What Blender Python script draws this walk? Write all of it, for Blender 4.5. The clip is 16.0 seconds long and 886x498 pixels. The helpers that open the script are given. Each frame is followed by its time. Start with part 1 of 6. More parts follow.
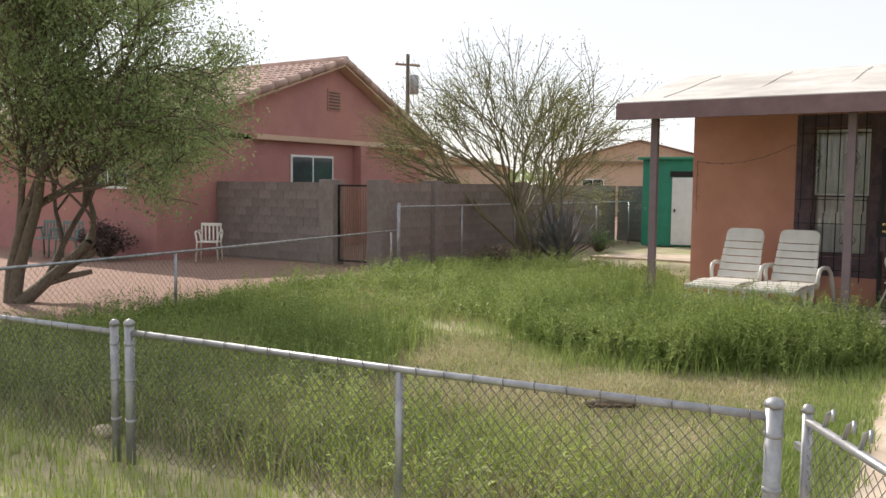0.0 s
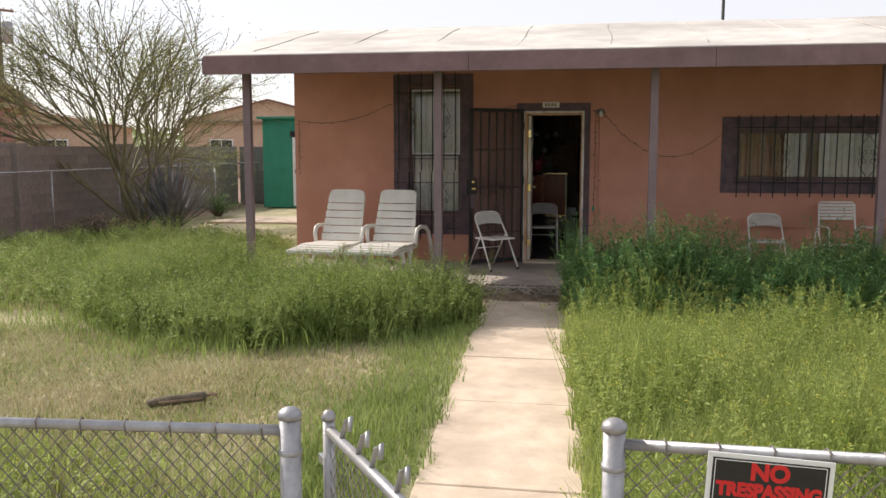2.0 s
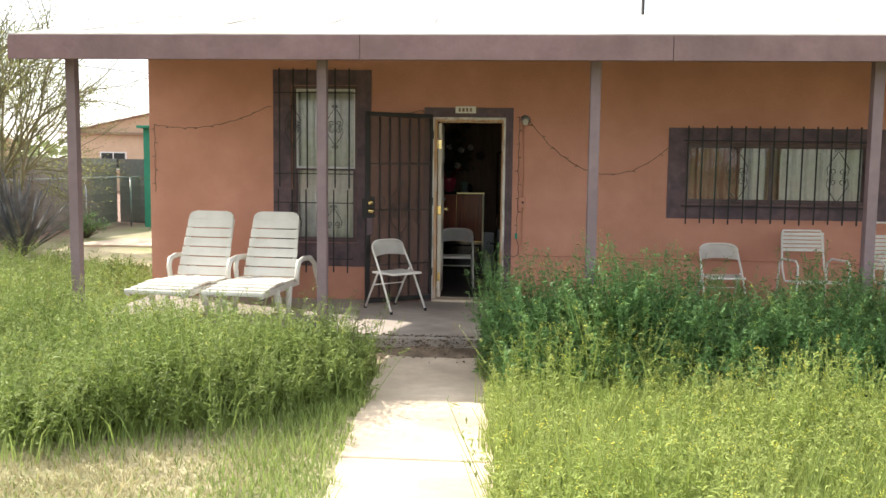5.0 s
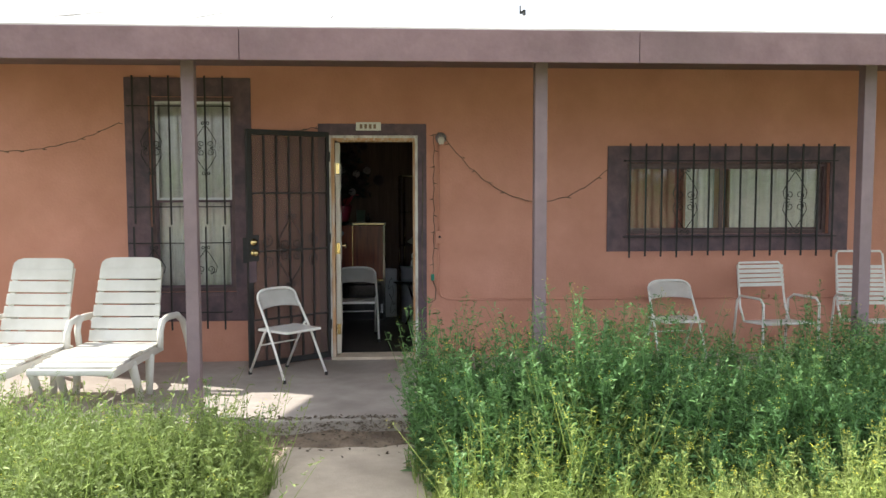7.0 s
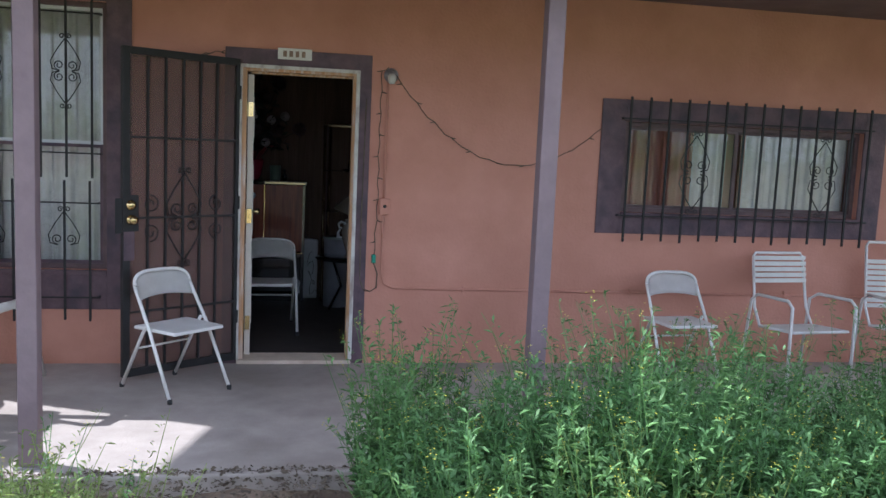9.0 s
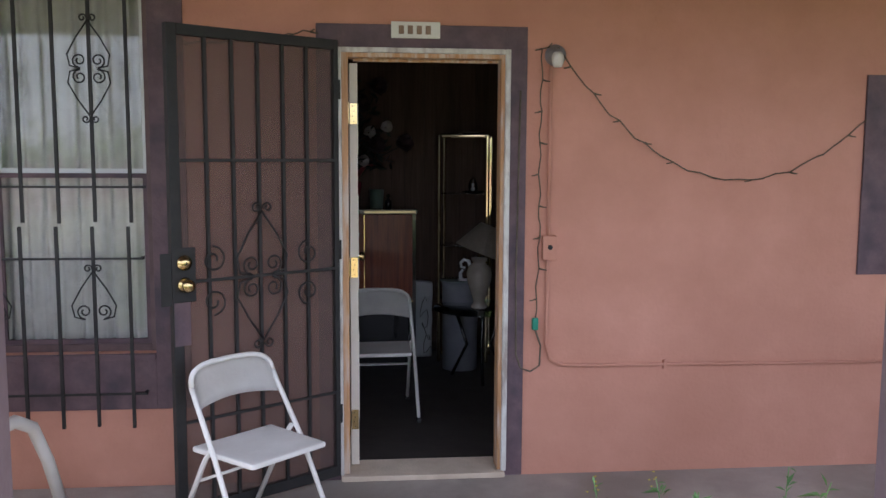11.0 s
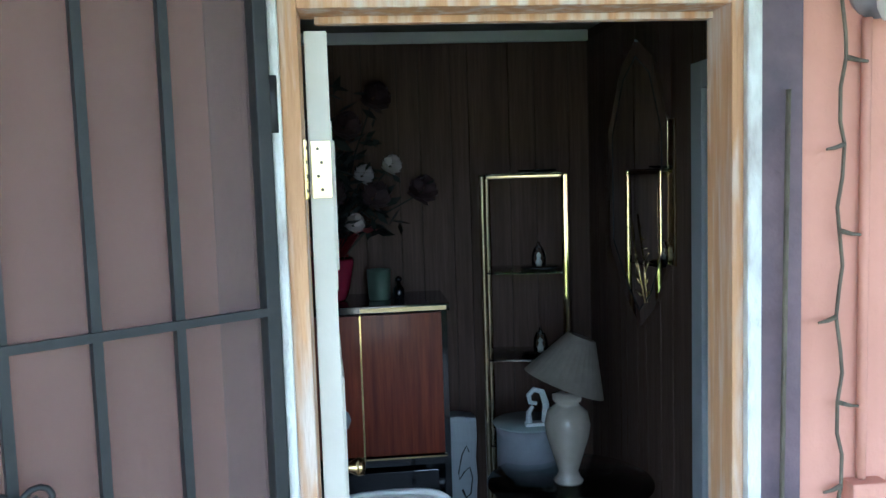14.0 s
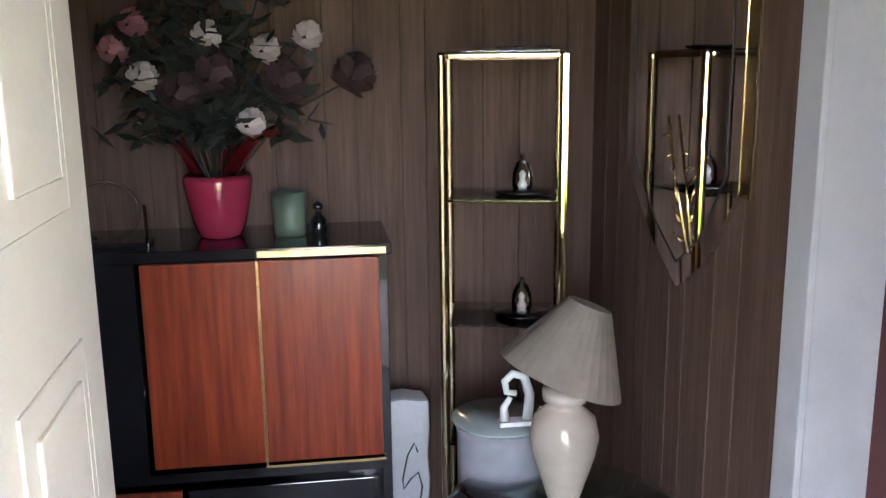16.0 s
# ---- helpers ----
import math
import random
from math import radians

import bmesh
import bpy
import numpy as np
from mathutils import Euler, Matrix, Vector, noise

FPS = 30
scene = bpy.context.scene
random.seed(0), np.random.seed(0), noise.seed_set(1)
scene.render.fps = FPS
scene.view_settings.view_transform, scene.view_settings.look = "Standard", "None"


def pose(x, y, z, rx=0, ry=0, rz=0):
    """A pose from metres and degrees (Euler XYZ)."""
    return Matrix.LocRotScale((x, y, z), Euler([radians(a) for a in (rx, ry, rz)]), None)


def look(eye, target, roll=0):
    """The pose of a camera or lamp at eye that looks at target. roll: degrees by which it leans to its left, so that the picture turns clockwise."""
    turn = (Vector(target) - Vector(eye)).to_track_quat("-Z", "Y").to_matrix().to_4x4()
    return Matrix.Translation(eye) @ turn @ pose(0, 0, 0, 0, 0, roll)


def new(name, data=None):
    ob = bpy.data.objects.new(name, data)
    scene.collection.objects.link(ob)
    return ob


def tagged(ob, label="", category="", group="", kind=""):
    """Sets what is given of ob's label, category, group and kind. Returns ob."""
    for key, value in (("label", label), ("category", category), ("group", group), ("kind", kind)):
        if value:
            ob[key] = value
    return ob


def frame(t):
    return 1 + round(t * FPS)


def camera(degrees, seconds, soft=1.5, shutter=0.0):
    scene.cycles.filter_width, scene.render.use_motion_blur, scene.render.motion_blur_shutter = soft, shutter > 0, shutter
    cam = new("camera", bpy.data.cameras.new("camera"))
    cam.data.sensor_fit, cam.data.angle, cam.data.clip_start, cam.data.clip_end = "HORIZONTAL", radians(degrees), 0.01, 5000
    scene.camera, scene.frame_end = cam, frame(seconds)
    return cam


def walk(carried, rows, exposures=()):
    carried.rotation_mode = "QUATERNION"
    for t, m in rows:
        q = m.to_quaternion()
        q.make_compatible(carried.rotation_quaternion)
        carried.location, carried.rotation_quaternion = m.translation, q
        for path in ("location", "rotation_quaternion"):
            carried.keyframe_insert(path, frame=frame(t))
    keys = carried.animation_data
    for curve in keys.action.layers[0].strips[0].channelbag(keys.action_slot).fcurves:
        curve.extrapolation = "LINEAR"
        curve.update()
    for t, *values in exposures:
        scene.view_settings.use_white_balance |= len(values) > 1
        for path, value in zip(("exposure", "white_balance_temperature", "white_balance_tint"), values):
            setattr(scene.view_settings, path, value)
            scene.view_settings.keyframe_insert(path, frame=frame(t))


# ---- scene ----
# ---- camera ----
cam = camera(54.4, 16.0)
PATH = [
    (0, (0.757, -12.915, 1.593), (-0.345, -11.253, 1.444), 0.6),
    (0.5, (0.831, -12.746, 1.565), (-0.004, -10.938, 1.387), 0.8),
    (1, (0.834, -12.552, 1.543), (0.178, -10.676, 1.315), 0.8),
    (1.5, (0.84, -12.243, 1.597), (0.458, -10.293, 1.372), 1.3),
    (2, (0.978, -11.962, 1.611), (0.631, -10.007, 1.375), 0.0),
    (2.5, (1.043, -11.682, 1.614), (0.624, -9.743, 1.356), 1.8),
    (3, (0.97, -11.309, 1.616), (0.692, -9.339, 1.411), 1.6),
    (3.2, (0.962, -11.162, 1.616), (0.713, -9.19, 1.396), 1.0),
    (5.3, (0.815, -9.523, 1.556), (0.666, -7.538, 1.363), 0.8),
    (5.5, (0.778, -9.36, 1.561), (0.593, -7.385, 1.307), 0.7),
    (6, (0.64, -8.902, 1.603), (0.608, -6.917, 1.359), 1.1),
    (6.5, (0.524, -8.462, 1.635), (0.558, -6.469, 1.471), -1.0),
    (7, (0.468, -8.061, 1.642), (0.609, -6.071, 1.492), -0.1),
    (7.5, (0.46, -7.584, 1.659), (0.664, -5.597, 1.56), 3.1),
    (8, (0.383, -7.1, 1.652), (0.654, -5.124, 1.501), 1.0),
    (8.5, (0.334, -6.637, 1.621), (0.556, -4.657, 1.45), 0.7),
    (9, (0.292, -6.146, 1.605), (0.659, -4.195, 1.365), 2.6),
    (9.5, (0.236, -5.619, 1.56), (0.38, -3.651, 1.237), -0.1),
    (10, (0.127, -5.073, 1.55), (0.233, -3.083, 1.373), -0.6),
    (10.2, (0.115, -4.887, 1.551), (0.313, -2.904, 1.387), 0.3),
    (12.3, (0.054, -2.954, 1.665), (0.081, -0.988, 1.3), -1.1),
    (12.5, (0.044, -2.787, 1.655), (0.007, -0.822, 1.282), -0.8),
    (13, (-0.014, -2.32, 1.664), (0.152, -0.349, 1.366), -0.7),
    (13.5, (0.08, -1.818, 1.672), (0.291, 0.153, 1.411), -2.3),
    (14, (0.113, -1.438, 1.786), (0.312, 0.543, 1.599), -1.8),
    (14.5, (0.063, -1.063, 1.811), (0.417, 0.903, 1.712), 0.2),
    (15, (0.213, -0.765, 1.771), (0.518, 1.207, 1.679), -1.2),
    (15.5, (0.295, -0.509, 1.768), (0.523, 1.443, 1.397), -1.8),
    (16, (0.316, -0.207, 1.693), (0.588, 1.734, 1.29), -0.7),
]
walk(cam, [(t, look(eye, target, roll)) for t, eye, target, roll in PATH],
     exposures=[(0.0, 0.03, 6800, 14), (1.0, -0.22, 6900, 17), (1.5, -0.12, 6900, 17), (3.0, 0.25, 6900, 14), (5.5, 1.0, 6900, 10), (7.5, 1.05, 6300, 9), (8.5, 0.8, 5850, 12), (9.0, 0.92, 5450, 15), (10.0, 0.85, 5650, 18), (12.5, 2.4, 6000, 20), (13.0, 2.5, 5550, 9), (13.5, 2.5, 4900, 2), (14.0, 2.8, 4700, 2), (14.5, 4.05, 5050, 4), (15.0, 4.75, 5200, 11), (15.5, 4.8, 5550, 15), (16.0, 4.9, 5950, 20)])

# ---- world and sun ----
SUN_EL, SUN_AZ = radians(37.7), math.atan2(-0.920, 0.393)
world = bpy.data.worlds.new("world")
scene.world = world
world.use_nodes = True
wn = world.node_tree.nodes
sky = wn.new("ShaderNodeTexSky")
sky.sky_type, sky.sun_disc = "NISHITA", False
sky.sun_elevation, sky.sun_rotation = SUN_EL, SUN_AZ
sky.air_density, sky.dust_density, sky.ozone_density = 1.0, 1.0, 1.0
haze = wn.new("ShaderNodeMix")
haze.data_type = "RGBA"
haze.inputs[0].default_value = 0.72
haze.inputs[7].default_value = (8.0, 8.4, 8.9, 1)
world.node_tree.links.new(sky.outputs[0], haze.inputs[6])
world.node_tree.links.new(haze.outputs[2], wn["Background"].inputs[0])
wn["Background"].inputs[1].default_value = 0.13
sun = new("sun", bpy.data.lights.new("sun", "SUN"))
sun.data.energy, sun.data.angle, sun.data.color = 5.0, radians(0.6), (1.0, 0.95, 0.86)
sun.matrix_world = look((-0.920 * math.cos(SUN_EL) * 50, 0.393 * math.cos(SUN_EL) * 50, math.sin(SUN_EL) * 50), (0, 0, 0))


# ---- materials ----
def surf(name, c1, c2, scale=6.0, rough=0.8, bump=0.2, bscale=60.0, metal=0.0, c3=None, c3scale=1.2, c3amt=0.5,
         stretch=(1, 1, 1), spec=0.5, transl=0.0, island=0.0, rand=0.0, coat=0.0, dist=0.01):
    """Two colours mixed by a fine noise, a third by broad stains, with a fine relief."""
    m = bpy.data.materials.new(name)
    m.use_nodes = True
    n, l = m.node_tree.nodes, m.node_tree.links
    b = n["Principled BSDF"]
    co = n.new("ShaderNodeTexCoord")
    mp = n.new("ShaderNodeMapping")
    mp.inputs["Scale"].default_value = stretch
    l.new(co.outputs["Object"], mp.inputs[0])
    no = n.new("ShaderNodeTexNoise")
    no.inputs["Scale"].default_value, no.inputs["Detail"].default_value, no.inputs["Roughness"].default_value = scale, 6, 0.65
    l.new(mp.outputs[0], no.inputs["Vector"])
    r = n.new("ShaderNodeValToRGB")
    r.color_ramp.elements[0].position, r.color_ramp.elements[1].position = 0.34, 0.66
    r.color_ramp.elements[0].color, r.color_ramp.elements[1].color = (*c1, 1), (*c2, 1)
    l.new(no.outputs[0], r.inputs[0])
    out = r.outputs[0]
    if c3:
        n2 = n.new("ShaderNodeTexNoise")
        n2.inputs["Scale"].default_value, n2.inputs["Detail"].default_value = c3scale, 5
        l.new(mp.outputs[0], n2.inputs["Vector"])
        r2 = n.new("ShaderNodeMapRange")
        r2.inputs[1].default_value, r2.inputs[2].default_value, r2.inputs[4].default_value = 0.45, 0.68, c3amt
        l.new(n2.outputs[0], r2.inputs[0])
        mx = n.new("ShaderNodeMix")
        mx.data_type = "RGBA"
        l.new(r2.outputs[0], mx.inputs[0])
        l.new(out, mx.inputs[6])
        mx.inputs[7].default_value = (*c3, 1)
        out = mx.outputs[2]
    for amount, node, sock in ((island, "ShaderNodeNewGeometry", "Random Per Island"), (rand, "ShaderNodeObjectInfo", "Random")):
        if amount:
            g = n.new(node)
            mr = n.new("ShaderNodeMapRange")
            mr.inputs[3].default_value, mr.inputs[4].default_value = 1 - amount, 1 + amount
            l.new(g.outputs[sock], mr.inputs[0])
            hs = n.new("ShaderNodeHueSaturation")
            l.new(mr.outputs[0], hs.inputs["Value"])
            l.new(out, hs.inputs["Color"])
            out = hs.outputs[0]
    l.new(out, b.inputs["Base Color"])
    b.inputs["Roughness"].default_value, b.inputs["Metallic"].default_value = rough, metal
    b.inputs["Specular IOR Level"].default_value = spec
    b.inputs["Coat Weight"].default_value = coat
    if bump:
        n3 = n.new("ShaderNodeTexNoise")
        n3.inputs["Scale"].default_value, n3.inputs["Detail"].default_value = bscale, 4
        l.new(mp.outputs[0], n3.inputs["Vector"])
        bp = n.new("ShaderNodeBump")
        bp.inputs["Strength"].default_value, bp.inputs["Distance"].default_value = bump, dist
        l.new(n3.outputs[0], bp.inputs["Height"])
        l.new(bp.outputs[0], b.inputs["Normal"])
    if transl:
        t = n.new("ShaderNodeBsdfTranslucent")
        l.new(out, t.inputs[0])
        ms = n.new("ShaderNodeMixShader")
        ms.inputs[0].default_value = transl
        l.new(b.outputs[0], ms.inputs[1])
        l.new(t.outputs[0], ms.inputs[2])
        l.new(ms.outputs[0], n["Material Output"].inputs[0])
    return m


def glass(name, tint=(1, 1, 1), rough=0.02, mix=0.75):
    """Thin clear glass: mostly see-through, with a gloss that grows at grazing angles."""
    m = bpy.data.materials.new(name)
    m.use_nodes = True
    n, l = m.node_tree.nodes, m.node_tree.links
    n.remove(n["Principled BSDF"])
    tr, gl, fr, ms = (n.new("ShaderNode" + k) for k in ("BsdfTransparent", "BsdfGlossy", "Fresnel", "MixShader"))
    tr.inputs[0].default_value = (*tint, 1)
    gl.inputs["Roughness"].default_value = rough
    fr.inputs[0].default_value = 1.5
    l.new(fr.outputs[0], ms.inputs[0])
    l.new(tr.outputs[0], ms.inputs[1])
    l.new(gl.outputs[0], ms.inputs[2])
    l.new(ms.outputs[0], n["Material Output"].inputs[0])
    return m


def sheer(name, colour, holes):
    """A fine mesh or lace: part of the light goes straight through."""
    m = surf(name, colour, tuple(c * 0.8 for c in colour), 14, 0.8, 0.12, 80)
    n, l = m.node_tree.nodes, m.node_tree.links
    tr, ms = n.new("ShaderNodeBsdfTransparent"), n.new("ShaderNodeMixShader")
    ms.inputs[0].default_value = holes
    l.new(n["Principled BSDF"].outputs[0], ms.inputs[1])
    l.new(tr.outputs[0], ms.inputs[2])
    l.new(ms.outputs[0], n["Material Output"].inputs[0])
    return m


STUCCO = surf("stucco_orange", (0.52, 0.245, 0.172), (0.60, 0.295, 0.215), 2.2, 0.9, 0.35, 45, c3=(0.42, 0.19, 0.125), c3scale=0.9, c3amt=0.6)
PURPLE = surf("purple_brown_paint", (0.10, 0.06, 0.07), (0.16, 0.10, 0.112), 7, 0.65, 0.5, 40, c3=(0.045, 0.035, 0.05), c3scale=5, c3amt=0.8)
POSTPAINT = surf("mauve_post_paint", (0.20, 0.14, 0.15), (0.25, 0.18, 0.19), 5, 0.6, 0.25, 30, c3=(0.14, 0.10, 0.11), c3scale=2)
FASCIA = surf("fascia_paint", (0.17, 0.10, 0.105), (0.23, 0.145, 0.15), 4, 0.7, 0.3, 30, c3=(0.12, 0.08, 0.08), c3scale=1.5)
ROOF = surf("rolled_roofing_white", (0.50, 0.48, 0.44), (0.64, 0.62, 0.58), 3, 0.9, 0.3, 40, c3=(0.36, 0.33, 0.30), c3scale=0.8, c3amt=0.7)
SOFFIT = surf("soffit_paint", (0.14, 0.09, 0.09), (0.18, 0.12, 0.12), 4, 0.8, 0.2, 30)
CONC = surf("worn_concrete", (0.52, 0.42, 0.32), (0.66, 0.55, 0.43), 5, 0.9, 0.4, 70, c3=(0.33, 0.26, 0.20), c3scale=1.4, c3amt=0.6)
SLAB = surf("porch_concrete", (0.34, 0.295, 0.26), (0.43, 0.375, 0.335), 4, 0.85, 0.3, 60, c3=(0.20, 0.165, 0.14), c3scale=1.1, c3amt=0.7)
BLOCK = surf("grey_block", (0.20, 0.17, 0.155), (0.27, 0.235, 0.215), 8, 0.95, 0.5, 50, c3=(0.15, 0.13, 0.12), c3scale=0.7, rand=0.12)
MORTAR = surf("mortar", (0.17, 0.15, 0.14), (0.21, 0.19, 0.18), 12, 0.95, 0.4, 60)
GALV = surf("galvanised_steel", (0.28, 0.29, 0.31), (0.42, 0.43, 0.45), 12, 0.45, 0.15, 60, metal=0.6, c3=(0.25, 0.22, 0.20), c3scale=4)
WIRE = surf("weathered_wire", (0.12, 0.11, 0.10), (0.20, 0.18, 0.17), 12, 0.6, 0, metal=0.3)
BLACK = surf("black_iron", (0.008, 0.008, 0.008), (0.018, 0.016, 0.016), 20, 0.6, 0.2, 60)
WHITEPL = surf("white_plastic", (0.66, 0.64, 0.58), (0.74, 0.72, 0.67), 5, 0.5, 0.1, 30, c3=(0.52, 0.49, 0.42), c3scale=3, c3amt=0.5)
CHAIRPAINT = surf("pale_chair_enamel", (0.74, 0.72, 0.68), (0.82, 0.80, 0.76), 8, 0.45, 0.1, 40, c3=(0.55, 0.51, 0.46), c3scale=5, c3amt=0.3)
RUBBER = surf("black_rubber", (0.02, 0.02, 0.02), (0.035, 0.035, 0.035), 20, 0.7, 0)
BAREWOOD = surf("bare_pine_frame", (0.42, 0.22, 0.10), (0.55, 0.31, 0.15), 6, 0.7, 0.3, 40, stretch=(6, 6, 0.6), c3=(0.62, 0.56, 0.50), c3scale=7, c3amt=0.7)
FLAKY = surf("flaking_white_paint", (0.62, 0.60, 0.55), (0.72, 0.70, 0.66), 9, 0.8, 0.6, 60, stretch=(2, 2, 0.8), c3=(0.33, 0.27, 0.23), c3scale=9, c3amt=0.9)
DOORWHITE = surf("cream_door_paint", (0.60, 0.55, 0.46), (0.67, 0.62, 0.53), 4, 0.5, 0.1, 30)
BRASS = surf("polished_brass", (0.60, 0.45, 0.20), (0.70, 0.54, 0.27), 10, 0.18, 0, metal=1.0)
ETAGERE = surf("bright_brass_tube", (0.70, 0.57, 0.34), (0.78, 0.66, 0.42), 10, 0.08, 0, metal=1.0)
CABBRASS = surf("dulled_brass_strip", (0.42, 0.33, 0.18), (0.52, 0.42, 0.25), 10, 0.35, 0, metal=1.0)
PANEL = surf("wood_veneer_panel", (0.085, 0.053, 0.039), (0.14, 0.09, 0.066), 9, 0.6, 0.15, 60, spec=0.2, stretch=(7, 7, 0.35), c3=(0.055, 0.033, 0.024), c3scale=2, c3amt=0.5)
GROOVE = surf("panel_backing", (0.05, 0.03, 0.02), (0.07, 0.045, 0.03), 9, 0.8, 0)
# White ceiling coloured dark grey: the room's dimness is put into its colour.
CEIL = surf("ceiling_white_dimmed", (0.16, 0.16, 0.16), (0.21, 0.21, 0.205), 5, 0.9, 0.3, 60)
TRIMW = surf("white_trim_paint", (0.66, 0.68, 0.68), (0.74, 0.76, 0.76), 6, 0.5, 0.1, 30)
DINGY = surf("dingy_white_trim", (0.42, 0.44, 0.46), (0.50, 0.52, 0.54), 4, 0.6, 0.1, 30, c3=(0.36, 0.36, 0.36), c3scale=2)
FLOORIN = surf("dull_vinyl_floor", (0.035, 0.03, 0.027), (0.06, 0.05, 0.045), 6, 0.6, 0.15, 40, c3=(0.07, 0.06, 0.05))
LACQ = surf("black_lacquer", (0.008, 0.008, 0.01), (0.016, 0.015, 0.018), 8, 0.12, 0, coat=0.5)
CHERRY = surf("red_cherry_gloss", (0.17, 0.024, 0.010), (0.33, 0.062, 0.02), 4, 0.32, 0, stretch=(9, 9, 0.5), coat=0.12, spec=0.3, c3=(0.12, 0.02, 0.012), c3scale=3)
PINKW = surf("pink_stucco", (0.36, 0.17, 0.155), (0.42, 0.205, 0.19), 2, 0.95, 0.3, 40, c3=(0.44, 0.22, 0.17), c3scale=0.5)
TANW = surf("tan_stucco", (0.50, 0.36, 0.26), (0.56, 0.41, 0.30), 2, 0.95, 0.3, 40)
TILE = surf("clay_roof_tile", (0.36, 0.24, 0.20), (0.50, 0.36, 0.30), 3, 0.85, 0.3, 40, rand=0.2, island=0.2)
DARKGL = surf("dark_window_glass", (0.03, 0.035, 0.04), (0.05, 0.055, 0.06), 2, 0.1, 0)
GREENS = surf("teal_green_paint", (0.02, 0.22, 0.14), (0.03, 0.27, 0.18), 3, 0.7, 0.2, 30, c3=(0.02, 0.17, 0.11))
BARK = surf("bark", (0.09, 0.07, 0.05), (0.16, 0.13, 0.09), 12, 0.95, 0.6, 40, stretch=(3, 3, 1))
GREENBARK = surf("palo_verde_bark", (0.13, 0.13, 0.07), (0.20, 0.18, 0.10), 8, 0.85, 0.4, 40)
DIRTWOOD = surf("weathered_wood", (0.20, 0.13, 0.09), (0.30, 0.21, 0.15), 8, 0.85, 0.4, 40, stretch=(6, 6, 1))
LEAF = surf("small_tree_leaf", (0.19, 0.26, 0.10), (0.29, 0.36, 0.16), 3, 0.7, 0, transl=0.35, island=0.35)
LEAF2 = surf("palo_verde_leaf", (0.22, 0.25, 0.09), (0.32, 0.33, 0.14), 3, 0.7, 0, transl=0.35, island=0.35)
GRASS = surf("fresh_grass", (0.18, 0.255, 0.06), (0.31, 0.385, 0.125), 1.2, 0.65, 0, transl=0.4, island=0.35)
WEED = surf("dark_weed_leaf", (0.095, 0.215, 0.07), (0.19, 0.33, 0.115), 1.5, 0.6, 0, transl=0.35, island=0.35)
PALEWEED = surf("pale_seeding_weed", (0.25, 0.33, 0.075), (0.38, 0.44, 0.14), 1.0, 0.7, 0, transl=0.4, island=0.3)
DRYGRASS = surf("dry_grass", (0.36, 0.32, 0.17), (0.48, 0.43, 0.25), 1.5, 0.8, 0, transl=0.3, island=0.3)
YELLOW = surf("yellow_petal", (0.55, 0.50, 0.05), (0.65, 0.58, 0.08), 4, 0.6, 0, transl=0.3)
SCREEN = sheer("brown_security_mesh", (0.16, 0.10, 0.085), 0.45)
CLEAR = glass("clear_glass")
MIRROR = surf("mirror_silver", (0.86, 0.86, 0.86), (0.86, 0.86, 0.86), 3, 0.02, 0, metal=1.0)


# ---- building helpers ----
def box(bm, x0, y0, z0, x1, y1, z1, bevel=0.0, m=None):
    r = bmesh.ops.create_cube(bm, size=1.0)
    vs = r["verts"]
    for v in vs:
        v.co = Vector(((x0 + x1) / 2 + v.co.x * (x1 - x0), (y0 + y1) / 2 + v.co.y * (y1 - y0), (z0 + z1) / 2 + v.co.z * (z1 - z0)))
    if bevel:
        es = list({e for v in vs for e in v.link_edges})
        out = bmesh.ops.bevel(bm, geom=es, offset=bevel, segments=2, affect="EDGES", profile=0.6)
        vs = list({v for f in out["faces"] for v in f.verts} | {v for v in vs if v.is_valid})
    if m is not None:
        bmesh.ops.transform(bm, matrix=m, verts=vs)
    return bm


def boxes(*rows, bevel=0.0):
    bm = bmesh.new()
    for r in rows:
        box(bm, *r, bevel=bevel)
    return bm


def tube(bm, pts, r, seg=8, r1=None, cap=True):
    """A round bar along a line of points; r1: the radius at its far end."""
    pts = [Vector(p) for p in pts]
    rings, up = [], None
    for i, p in enumerate(pts):
        d = (pts[min(i + 1, len(pts) - 1)] - pts[max(i - 1, 0)]).normalized()
        if up is None:
            up = d.orthogonal().normalized()
        up = (up - d * up.dot(d)).normalized()
        side = d.cross(up)
        rad = r if r1 is None else r + (r1 - r) * i / (len(pts) - 1)
        rings.append([bm.verts.new(p + (up * math.cos(a) + side * math.sin(a)) * rad) for a in (2 * math.pi * k / seg for k in range(seg))])
    for a, b in zip(rings, rings[1:]):
        for k in range(seg):
            bm.faces.new((a[k], a[(k + 1) % seg], b[(k + 1) % seg], b[k])).smooth = seg > 5
    if cap:
        bm.faces.new(rings[0][::-1])
        bm.faces.new(rings[-1])
    return bm


def lathe(profile, seg=24, at=(0, 0, 0)):
    """A turned body: profile rows are radius and height."""
    bm = bmesh.new()
    rings = [[bm.verts.new((at[0] + max(r, 1e-4) * math.cos(2 * math.pi * k / seg), at[1] + max(r, 1e-4) * math.sin(2 * math.pi * k / seg), at[2] + z)) for k in range(seg)] for r, z in profile]
    for a, b in zip(rings, rings[1:]):
        for k in range(seg):
            bm.faces.new((a[k], a[(k + 1) % seg], b[(k + 1) % seg], b[k])).smooth = True
    bm.faces.new(rings[0][::-1])
    bm.faces.new(rings[-1])
    return bm


